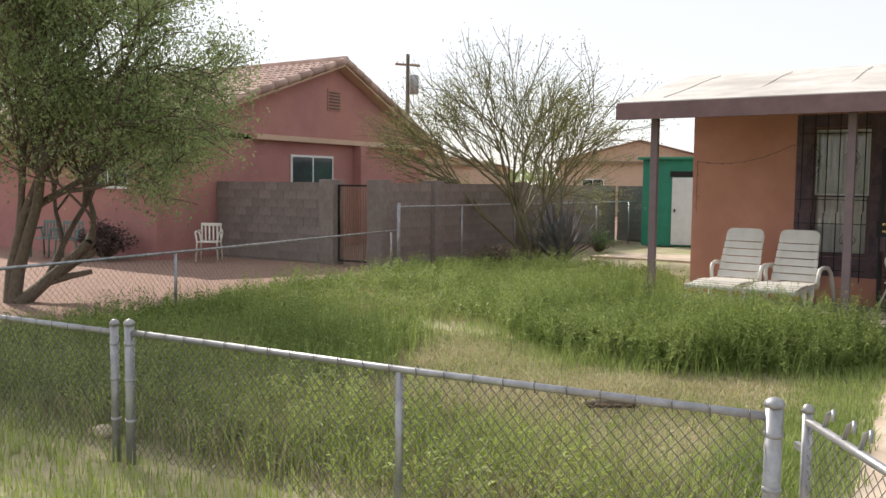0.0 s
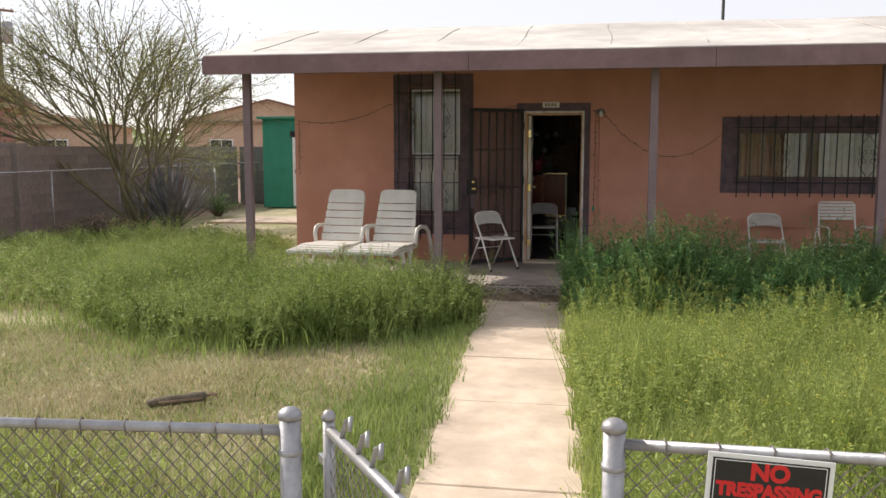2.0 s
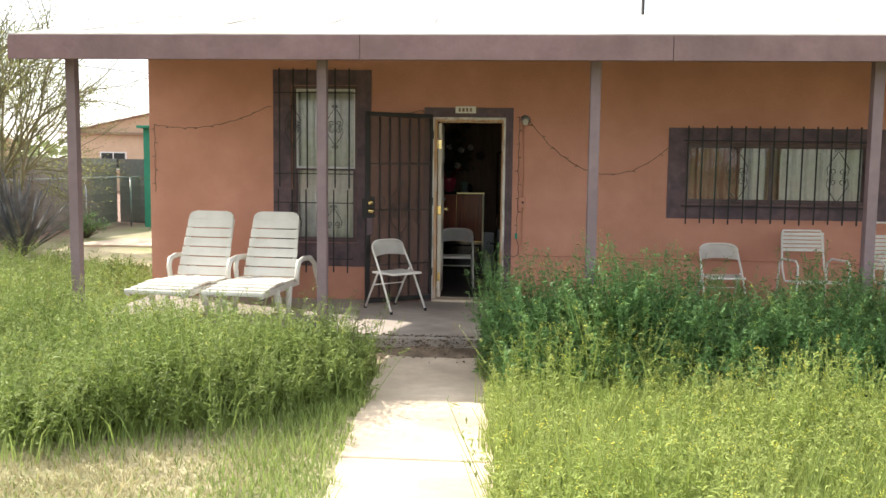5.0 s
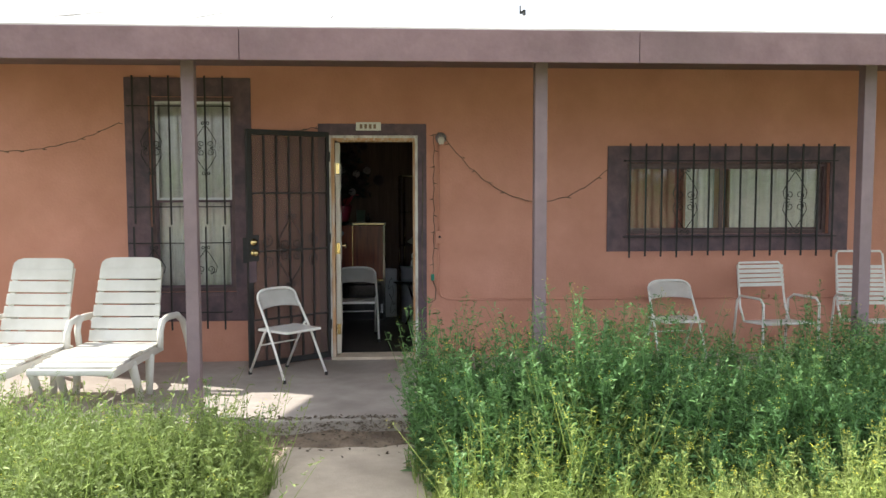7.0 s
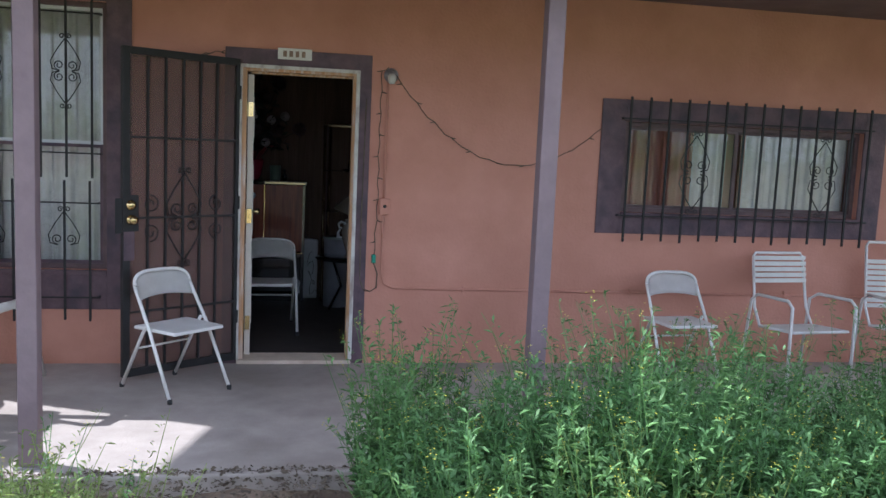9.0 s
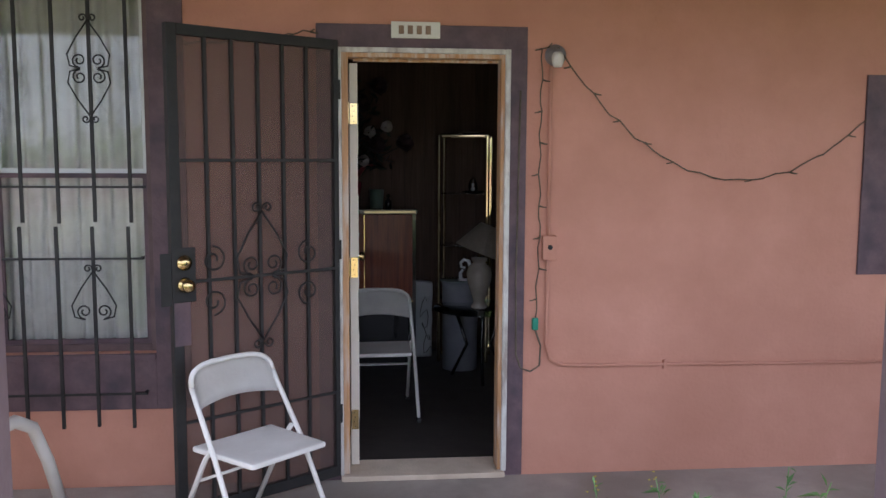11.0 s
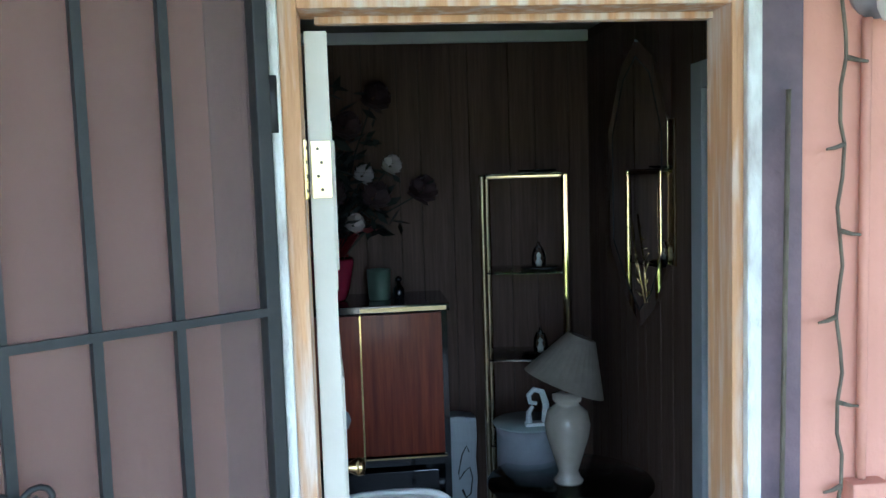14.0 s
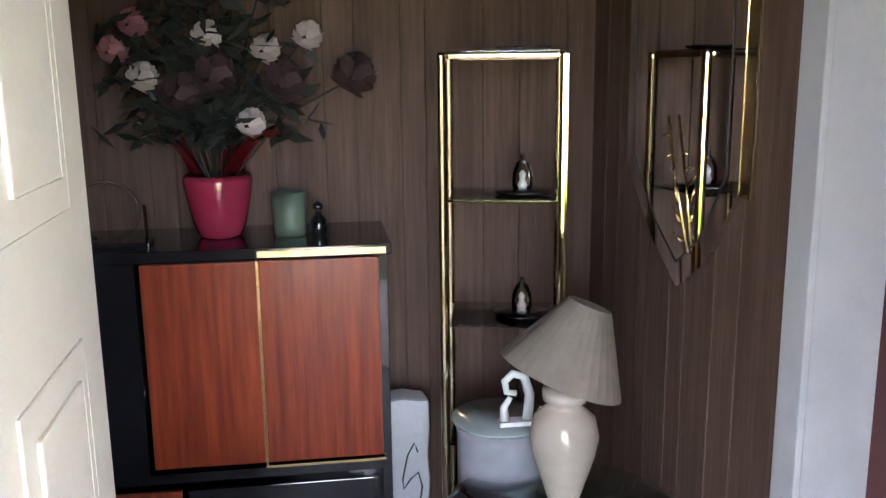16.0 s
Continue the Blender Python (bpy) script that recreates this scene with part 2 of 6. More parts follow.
def slab_poly(pts, z0, z1):
    bm = bmesh.new()
    lo, hi = [bm.verts.new((x, y, z0)) for x, y in pts], [bm.verts.new((x, y, z1)) for x, y in pts]
    bm.faces.new(lo[::-1])
    bm.faces.new(hi)
    for i in range(len(pts)):
        j = (i + 1) % len(pts)
        bm.faces.new((lo[i], lo[j], hi[j], hi[i]))
    return bm


def part(name, bm, material, parent=None, label=""):
    bmesh.ops.recalc_face_normals(bm, faces=bm.faces)
    me = bpy.data.meshes.new(name)
    bm.to_mesh(me)
    bm.free()
    me.materials.append(material)
    ob = new(name, me)
    ob.parent = parent
    if label:
        ob["label"] = label
    return ob


def thing(name, label, category, group="", m=None, kind=""):
    ob = new(name)
    ob.empty_display_size = 0.2
    if m is not None:
        ob.matrix_basis = m
    return tagged(ob, label, category, group, kind)


def structure(name, bm, material, label="", category=""):
    ob = part(name, bm, material)
    return tagged(ob, label, category, "", "structure")


def soup(name, verts, faces, material, label="", category="", kind="stuff", parent=None):
    me = bpy.data.meshes.new(name)
    me.from_pydata(verts, [], faces)
    me.materials.append(material)
    ob = new(name, me)
    ob.parent = parent
    return tagged(ob, label, category, "", kind)


GZ = -0.15

BROWNSASH = surf("brown_window_frame", (0.09, 0.055, 0.055), (0.14, 0.09, 0.09), 8, 0.6, 0.2, 40)

# ---- ground ----
def ground_height(x, y):
    flat = min(1.0, max(0.0, (abs(x - 0.4) - 0.6) / 0.8))
    return GZ + 0.035 * (noise.noise(Vector((x * 0.5, y * 0.5, 0))) - 0.35) * flat - 0.02 * flat


def build_ground():
    xs = sorted({-600, -250, -100, -50, 25, 40, 100, 250, 600, *[-30 + 0.5 * i for i in range(91)]})
    ys = sorted({-600, -200, -60, 30, 50, 120, 300, 800, *[-20 + 0.5 * i for i in range(81)]})
    bm = bmesh.new()
    grid = [[bm.verts.new((x, y, ground_height(x, y) if -30 < x < 15 and -20 < y < 20 else GZ - 0.03)) for y in ys] for x in xs]
    for i in range(len(xs) - 1):
        for j in range(len(ys) - 1):
            bm.faces.new((grid[i][j], grid[i + 1][j], grid[i + 1][j + 1], grid[i][j + 1])).smooth = True
    g = structure("ground", bm, surf("yard_earth", (0.30, 0.27, 0.16), (0.42, 0.37, 0.24), 1.6, 0.95, 0.8, 18, c3=(0.22, 0.26, 0.09), c3scale=0.9, c3amt=0.75, dist=0.03),
                  "dry mown lawn earth with patches of short green", "ground")
    m = g.data.materials[0]
    n, l = m.node_tree.nodes, m.node_tree.links
    b = n["Principled BSDF"]
    old = b.inputs["Base Color"].links[0].from_socket
    co, sep, mr, mx, no = (n.new("ShaderNode" + k) for k in ("TexCoord", "SeparateXYZ", "MapRange", "Mix", "TexNoise"))
    mx.data_type = "RGBA"
    no.inputs["Scale"].default_value, no.inputs["Detail"].default_value = 9, 5
    ramp = n.new("ShaderNodeValToRGB")
    ramp.color_ramp.elements[0].color, ramp.color_ramp.elements[1].color = (0.19, 0.11, 0.085, 1), (0.38, 0.25, 0.19, 1)
    l.new(co.outputs["Object"], no.inputs["Vector"])
    l.new(no.outputs[0], ramp.inputs[0])
    l.new(co.outputs["Object"], sep.inputs[0])
    l.new(sep.outputs[0], mr.inputs[0])
    mr.inputs[1].default_value, mr.inputs[2].default_value, mr.inputs[3].default_value, mr.inputs[4].default_value = -9.6, -8.7, 1, 0
    l.new(mr.outputs[0], mx.inputs[0])
    l.new(old, mx.inputs[6])
    l.new(ramp.outputs[0], mx.inputs[7])
    l.new(mx.outputs[2], b.inputs["Base Color"])


build_ground()

# ---- our house: shell ----
HX0, HX1, HY1, WT, WH = -3.31, 9.6, 6.6, 0.13, 2.6
SOFF = 2.61
W1, W2, DR = (-1.64, -0.88, 0.65, 2.44), (2.79, 4.78, 1.16, 1.84), (0.0, 0.785, 0.0, 2.08)


def wall_with_holes(x0, x1, z0, z1, y0, y1, holes):
    """A wall along x with rectangular openings through it: solid pieces butt end to end."""
    bm, x = bmesh.new(), x0
    for a, b, c, d in sorted(holes):
        box(bm, x, y0, z0, a, y1, z1)
        if c > z0:
            box(bm, a, y0, z0, b, y1, c)
        box(bm, a, y0, d, b, y1, z1)
        x = b
    box(bm, x, y0, z0, x1, y1, z1)
    bmesh.ops.remove_doubles(bm, verts=bm.verts, dist=1e-4)
    inner = [f for f in bm.faces if len({round(v.co.x, 4) for v in f.verts}) == 1 and x0 < f.calc_center_median().x < x1
             and not any(abs(f.calc_center_median().x - e) < 1e-3 and c < f.calc_center_median().z < d for a, b, c, d in holes for e in (a, b))]
    return bm


structure("wall_front", wall_with_holes(HX0 + WT, HX1, GZ - 0.2, 3.0, 0.0, WT, [W1, W2, DR]), STUCCO, "orange-pink painted stucco front wall with faded patches", "wall")
structure("wall_left", boxes((HX0, 0.0, GZ - 0.2, HX0 + WT, HY1, 2.299)), STUCCO, "orange stucco side wall", "wall")
structure("wall_right", boxes((HX1 - WT, WT, GZ - 0.2, HX1, HY1, WH)), STUCCO, "orange stucco side wall", "wall")
structure("wall_back", boxes((HX0 + WT, HY1 - WT, GZ - 0.2, HX1 - WT, HY1, WH)), STUCCO, "orange stucco back wall", "wall")
structure("porch_floor", boxes((HX0, -2.08, GZ - 0.2, 6.2, 0.0, 0.0), bevel=0.012), SLAB, "worn stained grey-brown concrete porch slab", "floor")


def build_roof():
    x0, x1, y0, y1, z0, zr, yr = -3.60, HX1 + 0.4, -2.28, HY1 + 0.4, 2.645, 3.33, 0.85
    bm = bmesh.new()
    lo = [bm.verts.new(p) for p in ((x0, y0, z0), (x1, y0, z0), (x1, y1, z0), (x0, y1, z0))]
    a, b = bm.verts.new((x0 - 0.02, yr, zr)), bm.verts.new((x1, yr, zr))
    for f in ((lo[0], lo[1], b, a), (lo[2], lo[3], a, b)):
        bm.faces.new(f)
    roof = structure("roof", bmesh.new(), ROOF, "low white rolled roofing, scuffed and patched", "roof")
    bmesh.ops.subdivide_edges(bm, edges=bm.edges, cuts=12, use_grid_fill=True)
    for v in bm.verts:
        if v.co.z > z0 + 0.02:
            v.co.z += 0.02 * noise.noise(v.co * 0.9)
    top = list(bm.faces)
    r = bmesh.ops.extrude_face_region(bm, geom=top)
    for v in r["geom"]:
        if isinstance(v, bmesh.types.BMVert):
            v.co.z += 0.03
    part("roofing", bm, ROOF, roof)
    for i in range(13):
        x = x0 + 0.5 + i * 1.05
        wv = bmesh.new()
        pts = [(x + 0.02 * math.sin(k), y0 + 0.3 + k * 0.42, z0 + 0.037 + (k * 0.42 + 0.3) * (zr - z0) / (yr - y0)) for k in range(7)]
        tube(wv, pts, 0.006, 5)
        part("roofing_seam", wv, ROOF, roof)
    f = structure("fascia_board", bmesh.new(), FASCIA, "mauve-brown painted wooden fascia board", "fascia")
    xs = [x0, -0.45, 2.2, 4.9, 7.5, x1]
    for a, b in zip(xs, xs[1:]):
        part("board", boxes((a + 0.002, y0 - 0.03, 2.45, b - 0.002, y0 + 0.012, z0 + 0.015), bevel=0.004), FASCIA, f)
    pitch = (zr - z0) / (yr - y0)
    def raked(xa, xb, ya, yb, z, h, pitch=pitch):
        """A board that climbs with the roof along y."""
        bm = bmesh.new()
        vs = [bm.verts.new((x, y, z + pitch * (y - y0) + dz)) for x in (xa, xb) for y in (ya, yb) for dz in (0, h)]
        for q in ((0, 1, 3, 2), (4, 6, 7, 5), (0, 4, 5, 1), (2, 3, 7, 6), (0, 2, 6, 4), (1, 5, 7, 3)):
            bm.faces.new([vs[i] for i in q])
        return bm
    for ya, yb in ((y0 + 0.013, -0.6), (-0.598, yr)):
        part("rake_board", raked(x0 - 0.03, x0 + 0.004, ya, yb, 2.452, 0.19), FASCIA, f)
    c = structure("porch_ceiling", bmesh.new(), SOFFIT, "dark painted porch soffit boards", "ceiling")
    part("soffit", raked(HX0 + 0.002, x1, y0 + 0.014, -0.001, SOFF, 0.012, 0.048), SOFFIT, c)
    structure("porch_beam", boxes((-3.5, -1.97, 2.585, HX1, -1.87, SOFF + 0.048 * (-1.97 - y0) - 0.002), bevel=0.004), SOFFIT, "brown painted porch beam", "beam")
    for i in range(3):
        part("rafter_tail", boxes((x0 + 0.005, -2.2 + i * 0.7, SOFF - 0.03 + pitch * (i * 0.7), HX0, -2.14 + i * 0.7, SOFF + 0.02 + pitch * (i * 0.7)), bevel=0.003), FASCIA, f)
    bm = bmesh.new()
    g = [(0.0, 2.3), (HY1, 2.3), (HY1, 2.62), (yr, zr - 0.06), (0.0, z0 + pitch * -y0 - 0.06)]
    lo, hi = [bm.verts.new((HX0, y, z)) for y, z in g], [bm.verts.new((HX0 + WT, y, z)) for y, z in g]
    bm.faces.new(lo), bm.faces.new(hi[::-1])
    for i in range(5):
        bm.faces.new((lo[i], hi[i], hi[(i + 1) % 5], lo[(i + 1) % 5]))
    structure("wall_gable", bm, STUCCO, "orange stucco gable under the roof", "wall")


build_roof()
def path_middle(y):
    return 0.235 + 0.061 * np.maximum(0, -3.0 - y)


def build_path():
    p = structure("front_path", bmesh.new(), CONC, "pale worn concrete garden path with stains", "path")
    for k, (y0, y1, dz) in enumerate(((-9.1, -7.72, 0.012), (-7.71, -6.22, 0.015), (-6.21, -4.96, 0.013), (-4.95, -3.58, 0.017), (-3.57, -2.085, 0.014))):
        x0, x1 = path_middle(y0), path_middle(y1)
        bm = slab_poly([(x0 - 0.45, y0), (x0 + 0.45, y0), (x1 + 0.45, y1), (x1 - 0.45, y1)], GZ - 0.1, GZ + dz)
        bmesh.ops.bevel(bm, geom=bm.edges[:], offset=0.006, segments=1, affect="EDGES")
        part("path_slab", bm, CONC, p)


build_path()
structure("path_outside_gate", boxes((-0.6, -10.6, GZ - 0.1, 1.6, -9.11, GZ + 0.008), bevel=0.008), CONC, "pale concrete apron at the gate", "path")


def dirt_bank():
    """Earth washed up against the porch step."""
    bm = bmesh.new()
    rows = []
    for i in range(90):
        x = -3.3 + 9.5 * i / 89
        row = []
        for j in range(9):
            t = j / 8
            y = -2.075 - (0.42 + 0.12 * noise.noise(Vector((x * 2.1, 3, 0)))) * t
            h = (0.118 if abs(x - 0.24) > 0.62 else 0.085) * (1 - t) ** 1.3
            z = GZ - 0.012 + h * (0.75 + 0.5 * noise.noise(Vector((x * 3.3, y * 3, 1)))) + 0.018 * noise.noise(Vector((x * 13, y * 13, 0))) * (1 - t * 0.6)
            row.append(bm.verts.new((x, y, z)))
        rows.append(row)
    for p, q in zip(rows, rows[1:]):
        for j in range(8):
            bm.faces.new((p[j], q[j], q[j + 1], p[j + 1])).smooth = True
    structure("dirt_bank", bm, surf("bare_earth", (0.20, 0.14, 0.10), (0.33, 0.25, 0.18), 9, 0.95, 0.9, 30, c3=(0.12, 0.085, 0.06), c3scale=4, c3amt=0.8, dist=0.02), "bare brown earth washed against the porch step", "ground")


dirt_bank()


def porch_post(x, y):
    p = thing("porch_post", "square mauve-painted wooden porch post with chipped paint", "post", "porch posts", pose(x, y, 0))
    z0 = 0.0 if x > HX0 else GZ - 0.05
    part("shaft", boxes((-0.045, -0.045, z0, 0.045, 0.045, 2.585), bevel=0.006), POSTPAINT, p)
    part("base_plate", boxes((-0.06, -0.06, z0 - 0.001, 0.06, 0.06, z0 + 0.012)), GALV, p)
    part("cap_block", boxes((-0.055, -0.07, 2.52, 0.055, -0.046, 2.584), bevel=0.004), POSTPAINT, p)


for x in (-3.22, -0.86, 1.60, 4.02, 6.1):
    porch_post(x, -1.92)


def surround(name, x0, x1, z0, z1, hole, label):
    """Rough painted band round an opening, standing 12 mm proud of the wall."""
    a, b, c, d = hole
    t = structure(name, bmesh.new(), PURPLE, label, "trim")
    rows = [(x0, -0.014, z0, a, 0.0, z1), (b, -0.014, z0, x1, 0.0, z1), (a, -0.014, d, b, 0.0, z1)]
    if c > z0:
        rows.append((a, -0.014, z0, b, 0.0, c))
    for r in rows:
        part("band", boxes(r, bevel=0.003), PURPLE, t)
    return t


surround("trim_window_tall", -1.85, -0.72, 0.38, 2.61, W1, "rough purple-brown painted band round the tall window")
surround("trim_window_wide", 2.60, 4.97, 1.00, 2.00, W2, "rough purple-brown painted band round the wide window")
surround("trim_door", -0.115, 0.885, 0.0, 2.20, DR, "purple-brown painted band round the front door")


def curtain(x0, x1, z0, z1, y, waves, material, name="curtain", label="old pale lace curtain with soft folds"):
    bm = bmesh.new()
    n = waves * 8
    for k in range(n + 1):
        x = x0 + (x1 - x0) * k / n
        yy = y + 0.016 * math.sin(k * math.pi / 4) + 0.006 * math.sin(k * 1.3)
        bm.verts.new((x, yy, z0))
        bm.verts.new((x, yy - 0.004, z1))
    bm.verts.ensure_lookup_table()
    for k in range(n):
        bm.faces.new([bm.verts[2 * k + j] for j in (0, 2, 3, 1)]).smooth = True
    c = thing(name, label, "curtain")
    part("cloth", bm, material, c)
    bm = bmesh.new()
    tube(bm, [(x0 - 0.05, y, z1 + 0.01), (x1 + 0.05, y, z1 + 0.01)], 0.008, 8)
    part("rod", bm, BRASS, c)
    return c


LACE = sheer("lace_curtain", (0.62, 0.62, 0.58), 0.06)


def window_unit(name, hole, splits, vertical, label, sash=TRIMW):
    a, b, c, d = hole
    w = structure(name, bmesh.new(), TRIMW, label, "window")
    f = part("window_frame", boxes((a, 0.05, c, a + 0.035, 0.12, d), (b - 0.035, 0.05, c, b, 0.12, d), (a + 0.035, 0.05, c, b - 0.035, 0.12, c + 0.035), (a + 0.035, 0.05, d - 0.035, b - 0.035, 0.12, d), bevel=0.003), BROWNSASH, w)
    edges = [a + 0.035, *splits, b - 0.035] if vertical else [c + 0.035, *splits, d - 0.035]
    for i, (p, q) in enumerate(zip(edges, edges[1:])):
        y = 0.065 + 0.02 * (i % 2)
        r = (p, c + 0.035, q, d - 0.035) if vertical else (a + 0.035, p, b - 0.035, q)
        x0, z0, x1, z1 = r
        part("sash", boxes((x0, y, z0, x0 + 0.022, y + 0.018, z1), (x1 - 0.022, y, z0, x1, y + 0.018, z1), (x0 + 0.022, y, z0, x1 - 0.022, y + 0.018, z0 + 0.022), (x0 + 0.022, y, z1 - 0.022, x1 - 0.022, y + 0.018, z1), bevel=0.002), sash if vertical or i else PURPLE, w)
        part("pane", boxes((x0 + 0.022, y + 0.007, z0 + 0.022, x1 - 0.022, y + 0.011, z1 - 0.022)), CLEAR, w)
    part("window_sill", boxes((a + 0.001, -0.03, c - 0.03, b - 0.001, 0.049, c - 0.001), bevel=0.004), PURPLE, w)
    return w


window_unit("window_tall", W1, [1.50], False, "tall sash window with white frame and dusty panes")
window_unit("window_wide", W2, [3.74], True, "wide sliding window with dark frame and dusty panes", BROWNSASH)
curtain(W1[0] + 0.02, W1[1] - 0.02, 0.69, 2.40, 0.16, 9, LACE)
curtain(3.86, W2[1] - 0.03, 1.2, 1.80, 0.16, 9, LACE)
curtain(3.42, 3.70, 1.2, 1.80, 0.16, 4, LACE)
curtain(W2[0] + 0.03, 3.40, 1.2, 1.80, 0.165, 5, sheer("russet_curtain", (0.26, 0.10, 0.07), 0.1), label="old russet-brown curtain hanging in soft folds")


# ---- boundary walls and fences ----
def block_wall(name, p0, p1, z1, label, pieces=True):
    """Courses of blocks on a line from p0 to p1."""
    w = structure(name, bmesh.new(), MORTAR, label, "wall")
    d = Vector((p1[0] - p0[0], p1[1] - p0[1], 0))
    ln = d.length
    m = Matrix.Translation((*p0, 0)) @ Matrix.Rotation(math.atan2(d.y, d.x), 4, "Z")
    core = boxes((0, -0.07, GZ - 0.2, ln, 0.07, z1 - 0.012))
    bmesh.ops.transform(core, matrix=m, verts=core.verts)
    part("core", core, MORTAR, w)
    return w, m, ln


BLOCK_JOBS = []
for name, p0, p1 in (("garden_wall_street", (-15.30, 1.5), (-11.86, 1.5)), ("garden_wall_corner", (-10.60, 1.5), (-10.25, 1.5)), ("garden_wall_side", (-10.35, 1.6), (-10.35, 14.0)), ("garden_wall_back", (-10.2, 14.1), (9.5, 14.1))):
    BLOCK_JOBS.append((*block_wall(name, p0, p1, 1.62, "grey concrete block garden wall"), 1.62))
for x, y in ((-11.75, 1.5), (-10.42, 1.5), (-10.35, 3.4), (-10.35, 7.4)):
    p = structure("pilaster", boxes((x - 0.2, y - 0.18, GZ - 0.2, x + 0.2, y + 0.18, 1.68), bevel=0.01), BLOCK, "grey block pilaster of the garden wall", "wall")


def chain_run(name, p0, p1, h, posts, label, group, mesh=0.06, wire=0.0025, z0=GZ, post_r=0.024, rail=True, diag=True):
    """A run of chain-link fence: posts with caps, a top rail and woven wire."""
    f = thing(name, label, "fence", group, pose(p0[0], p0[1], z0, 0, 0, math.degrees(math.atan2(p1[1] - p0[1], p1[0] - p0[0]))))
    ln = math.hypot(p1[0] - p0[0], p1[1] - p0[1])
    for x, r in posts:
        bm = bmesh.new()
        top = h + (0.055 if r > 0.025 else -0.02)
        tube(bm, [(x, 0, -0.1), (x, 0, top)], r, 12)
        q = part("post", bm, GALV, f)
        if r > 0.025:
            cap = lathe([(r + 0.004, 0), (r + 0.006, 0.012), (r + 0.002, 0.024), (r * 0.6, 0.036), (0.002, 0.042)], 14, (x, 0, top - 0.012))
            part("post_cap", cap, GALV, q)
            for zz in (h * 0.3, h * 0.62, h * 0.9):
                part("tension_band", lathe([(r + 0.003, 0), (r + 0.004, 0.004), (r + 0.003, 0.02)], 14, (x, 0, zz)), GALV, q)
    if rail:
        bm = bmesh.new()
        tube(bm, [(0.03, 0, h), (ln * 0.5, 0, h - 0.008), (ln - 0.03, 0, h)], 0.0185, 10)
        part("top_rail", bm, GALV, f)
        x, first = 0.15, None
        while x < ln - 0.1:
            if first:
                o = new("wire_tie", first.data)
                o.parent, o.location = f, (x - 0.15, 0, 0)
                x += 0.16
                continue
            bm = bmesh.new()
            tube(bm, [(x - 0.006, 0.021, h - 0.03), (x, 0.021, h + 0.012), (x + 0.004, 0, h + 0.023), (x + 0.008, -0.021, h + 0.012), (x + 0.012, -0.021, h - 0.03)], 0.0028, 4, cap=False)
            x += 0.16
            first = part("wire_tie", bm, WIRE, f)
    verts, faces = [], []
    top, n = h - 0.012, int(ln / mesh) + 1
    def bar(a, b, y):
        d = Vector((b[0] - a[0], 0, b[1] - a[1])).normalized()
        s = Vector((-d.z, 0, d.x)) * wire
        o = len(verts)
        for p in (a, b):
            c = Vector((p[0], y, p[1]))
            verts.extend([tuple(c + s), tuple(c - s * 0.5 + Vector((0, wire, 0))), tuple(c - s * 0.5 - Vector((0, wire, 0)))])
        for k in range(3):
            faces.append((o + k, o + (k + 1) % 3, o + 3 + (k + 1) % 3, o + 3 + k))
    height = top - 0.03
    for sgn in (1, -1):
        k = -int(height / mesh) - 1
        while k * mesh < ln:
            xa, xb, za, zb = k * mesh, k * mesh + height * 0.92, 0.03, top
            if xa < 0:
                za += (0 - xa) / 0.92
                xa = 0
            if xb > ln:
                zb -= (xb - ln) / 0.92
                xb = ln
            if xb > xa and zb > za:
                if sgn == 1:
                    bar((xa, za), (xb, zb), 0.003)
                else:
                    bar((ln - xa, za), (ln - xb, zb), -0.003)
            k += 1
    soup("chain_link", verts, faces, WIRE, parent=f, kind="stuff")
    return f


FY = -9.28
chain_run("front_fence", (-3.78, FY - 0.30), (-0.02, FY), 0.81, [(0.0, 0.030), (1.97, 0.021), (3.77, 0.036)], "waist-high galvanised chain-link fence with a bent top rail", "front fence")
chain_run("front_fence", (1.05, FY), (7.5, FY), 0.83, [(0.0, 0.036), (3.1, 0.021), (6.4, 0.030)], "waist-high galvanised chain-link fence carrying a warning sign", "front fence")
chain_run("front_fence", (-8.0, FY - 0.60), (-3.86, FY - 0.31), 0.80, [(0.0, 0.030), (4.1, 0.026)], "waist-high galvanised chain-link fence, sagging beside the next one", "front fence")
chain_run("side_fence", (-8.0, FY), (-9.75, 1.2), 0.80, [(0.02, 0.03), (4.1, 0.022), (10.4, 0.022)], "galvanised chain-link fence along the side of the yard", "side fence", wire=0.0015, mesh=0.08)
chain_run("tall_side_fence", (-9.78, 1.3), (-9.3, 13.4), 1.28, [(0.02, 0.036), (2.3, 0.022), (4.6, 0.022), (6.9, 0.022), (9.2, 0.022), (11.5, 0.022)], "tall chain-link fence in front of the block wall", "side fence", wire=0.002, mesh=0.09)


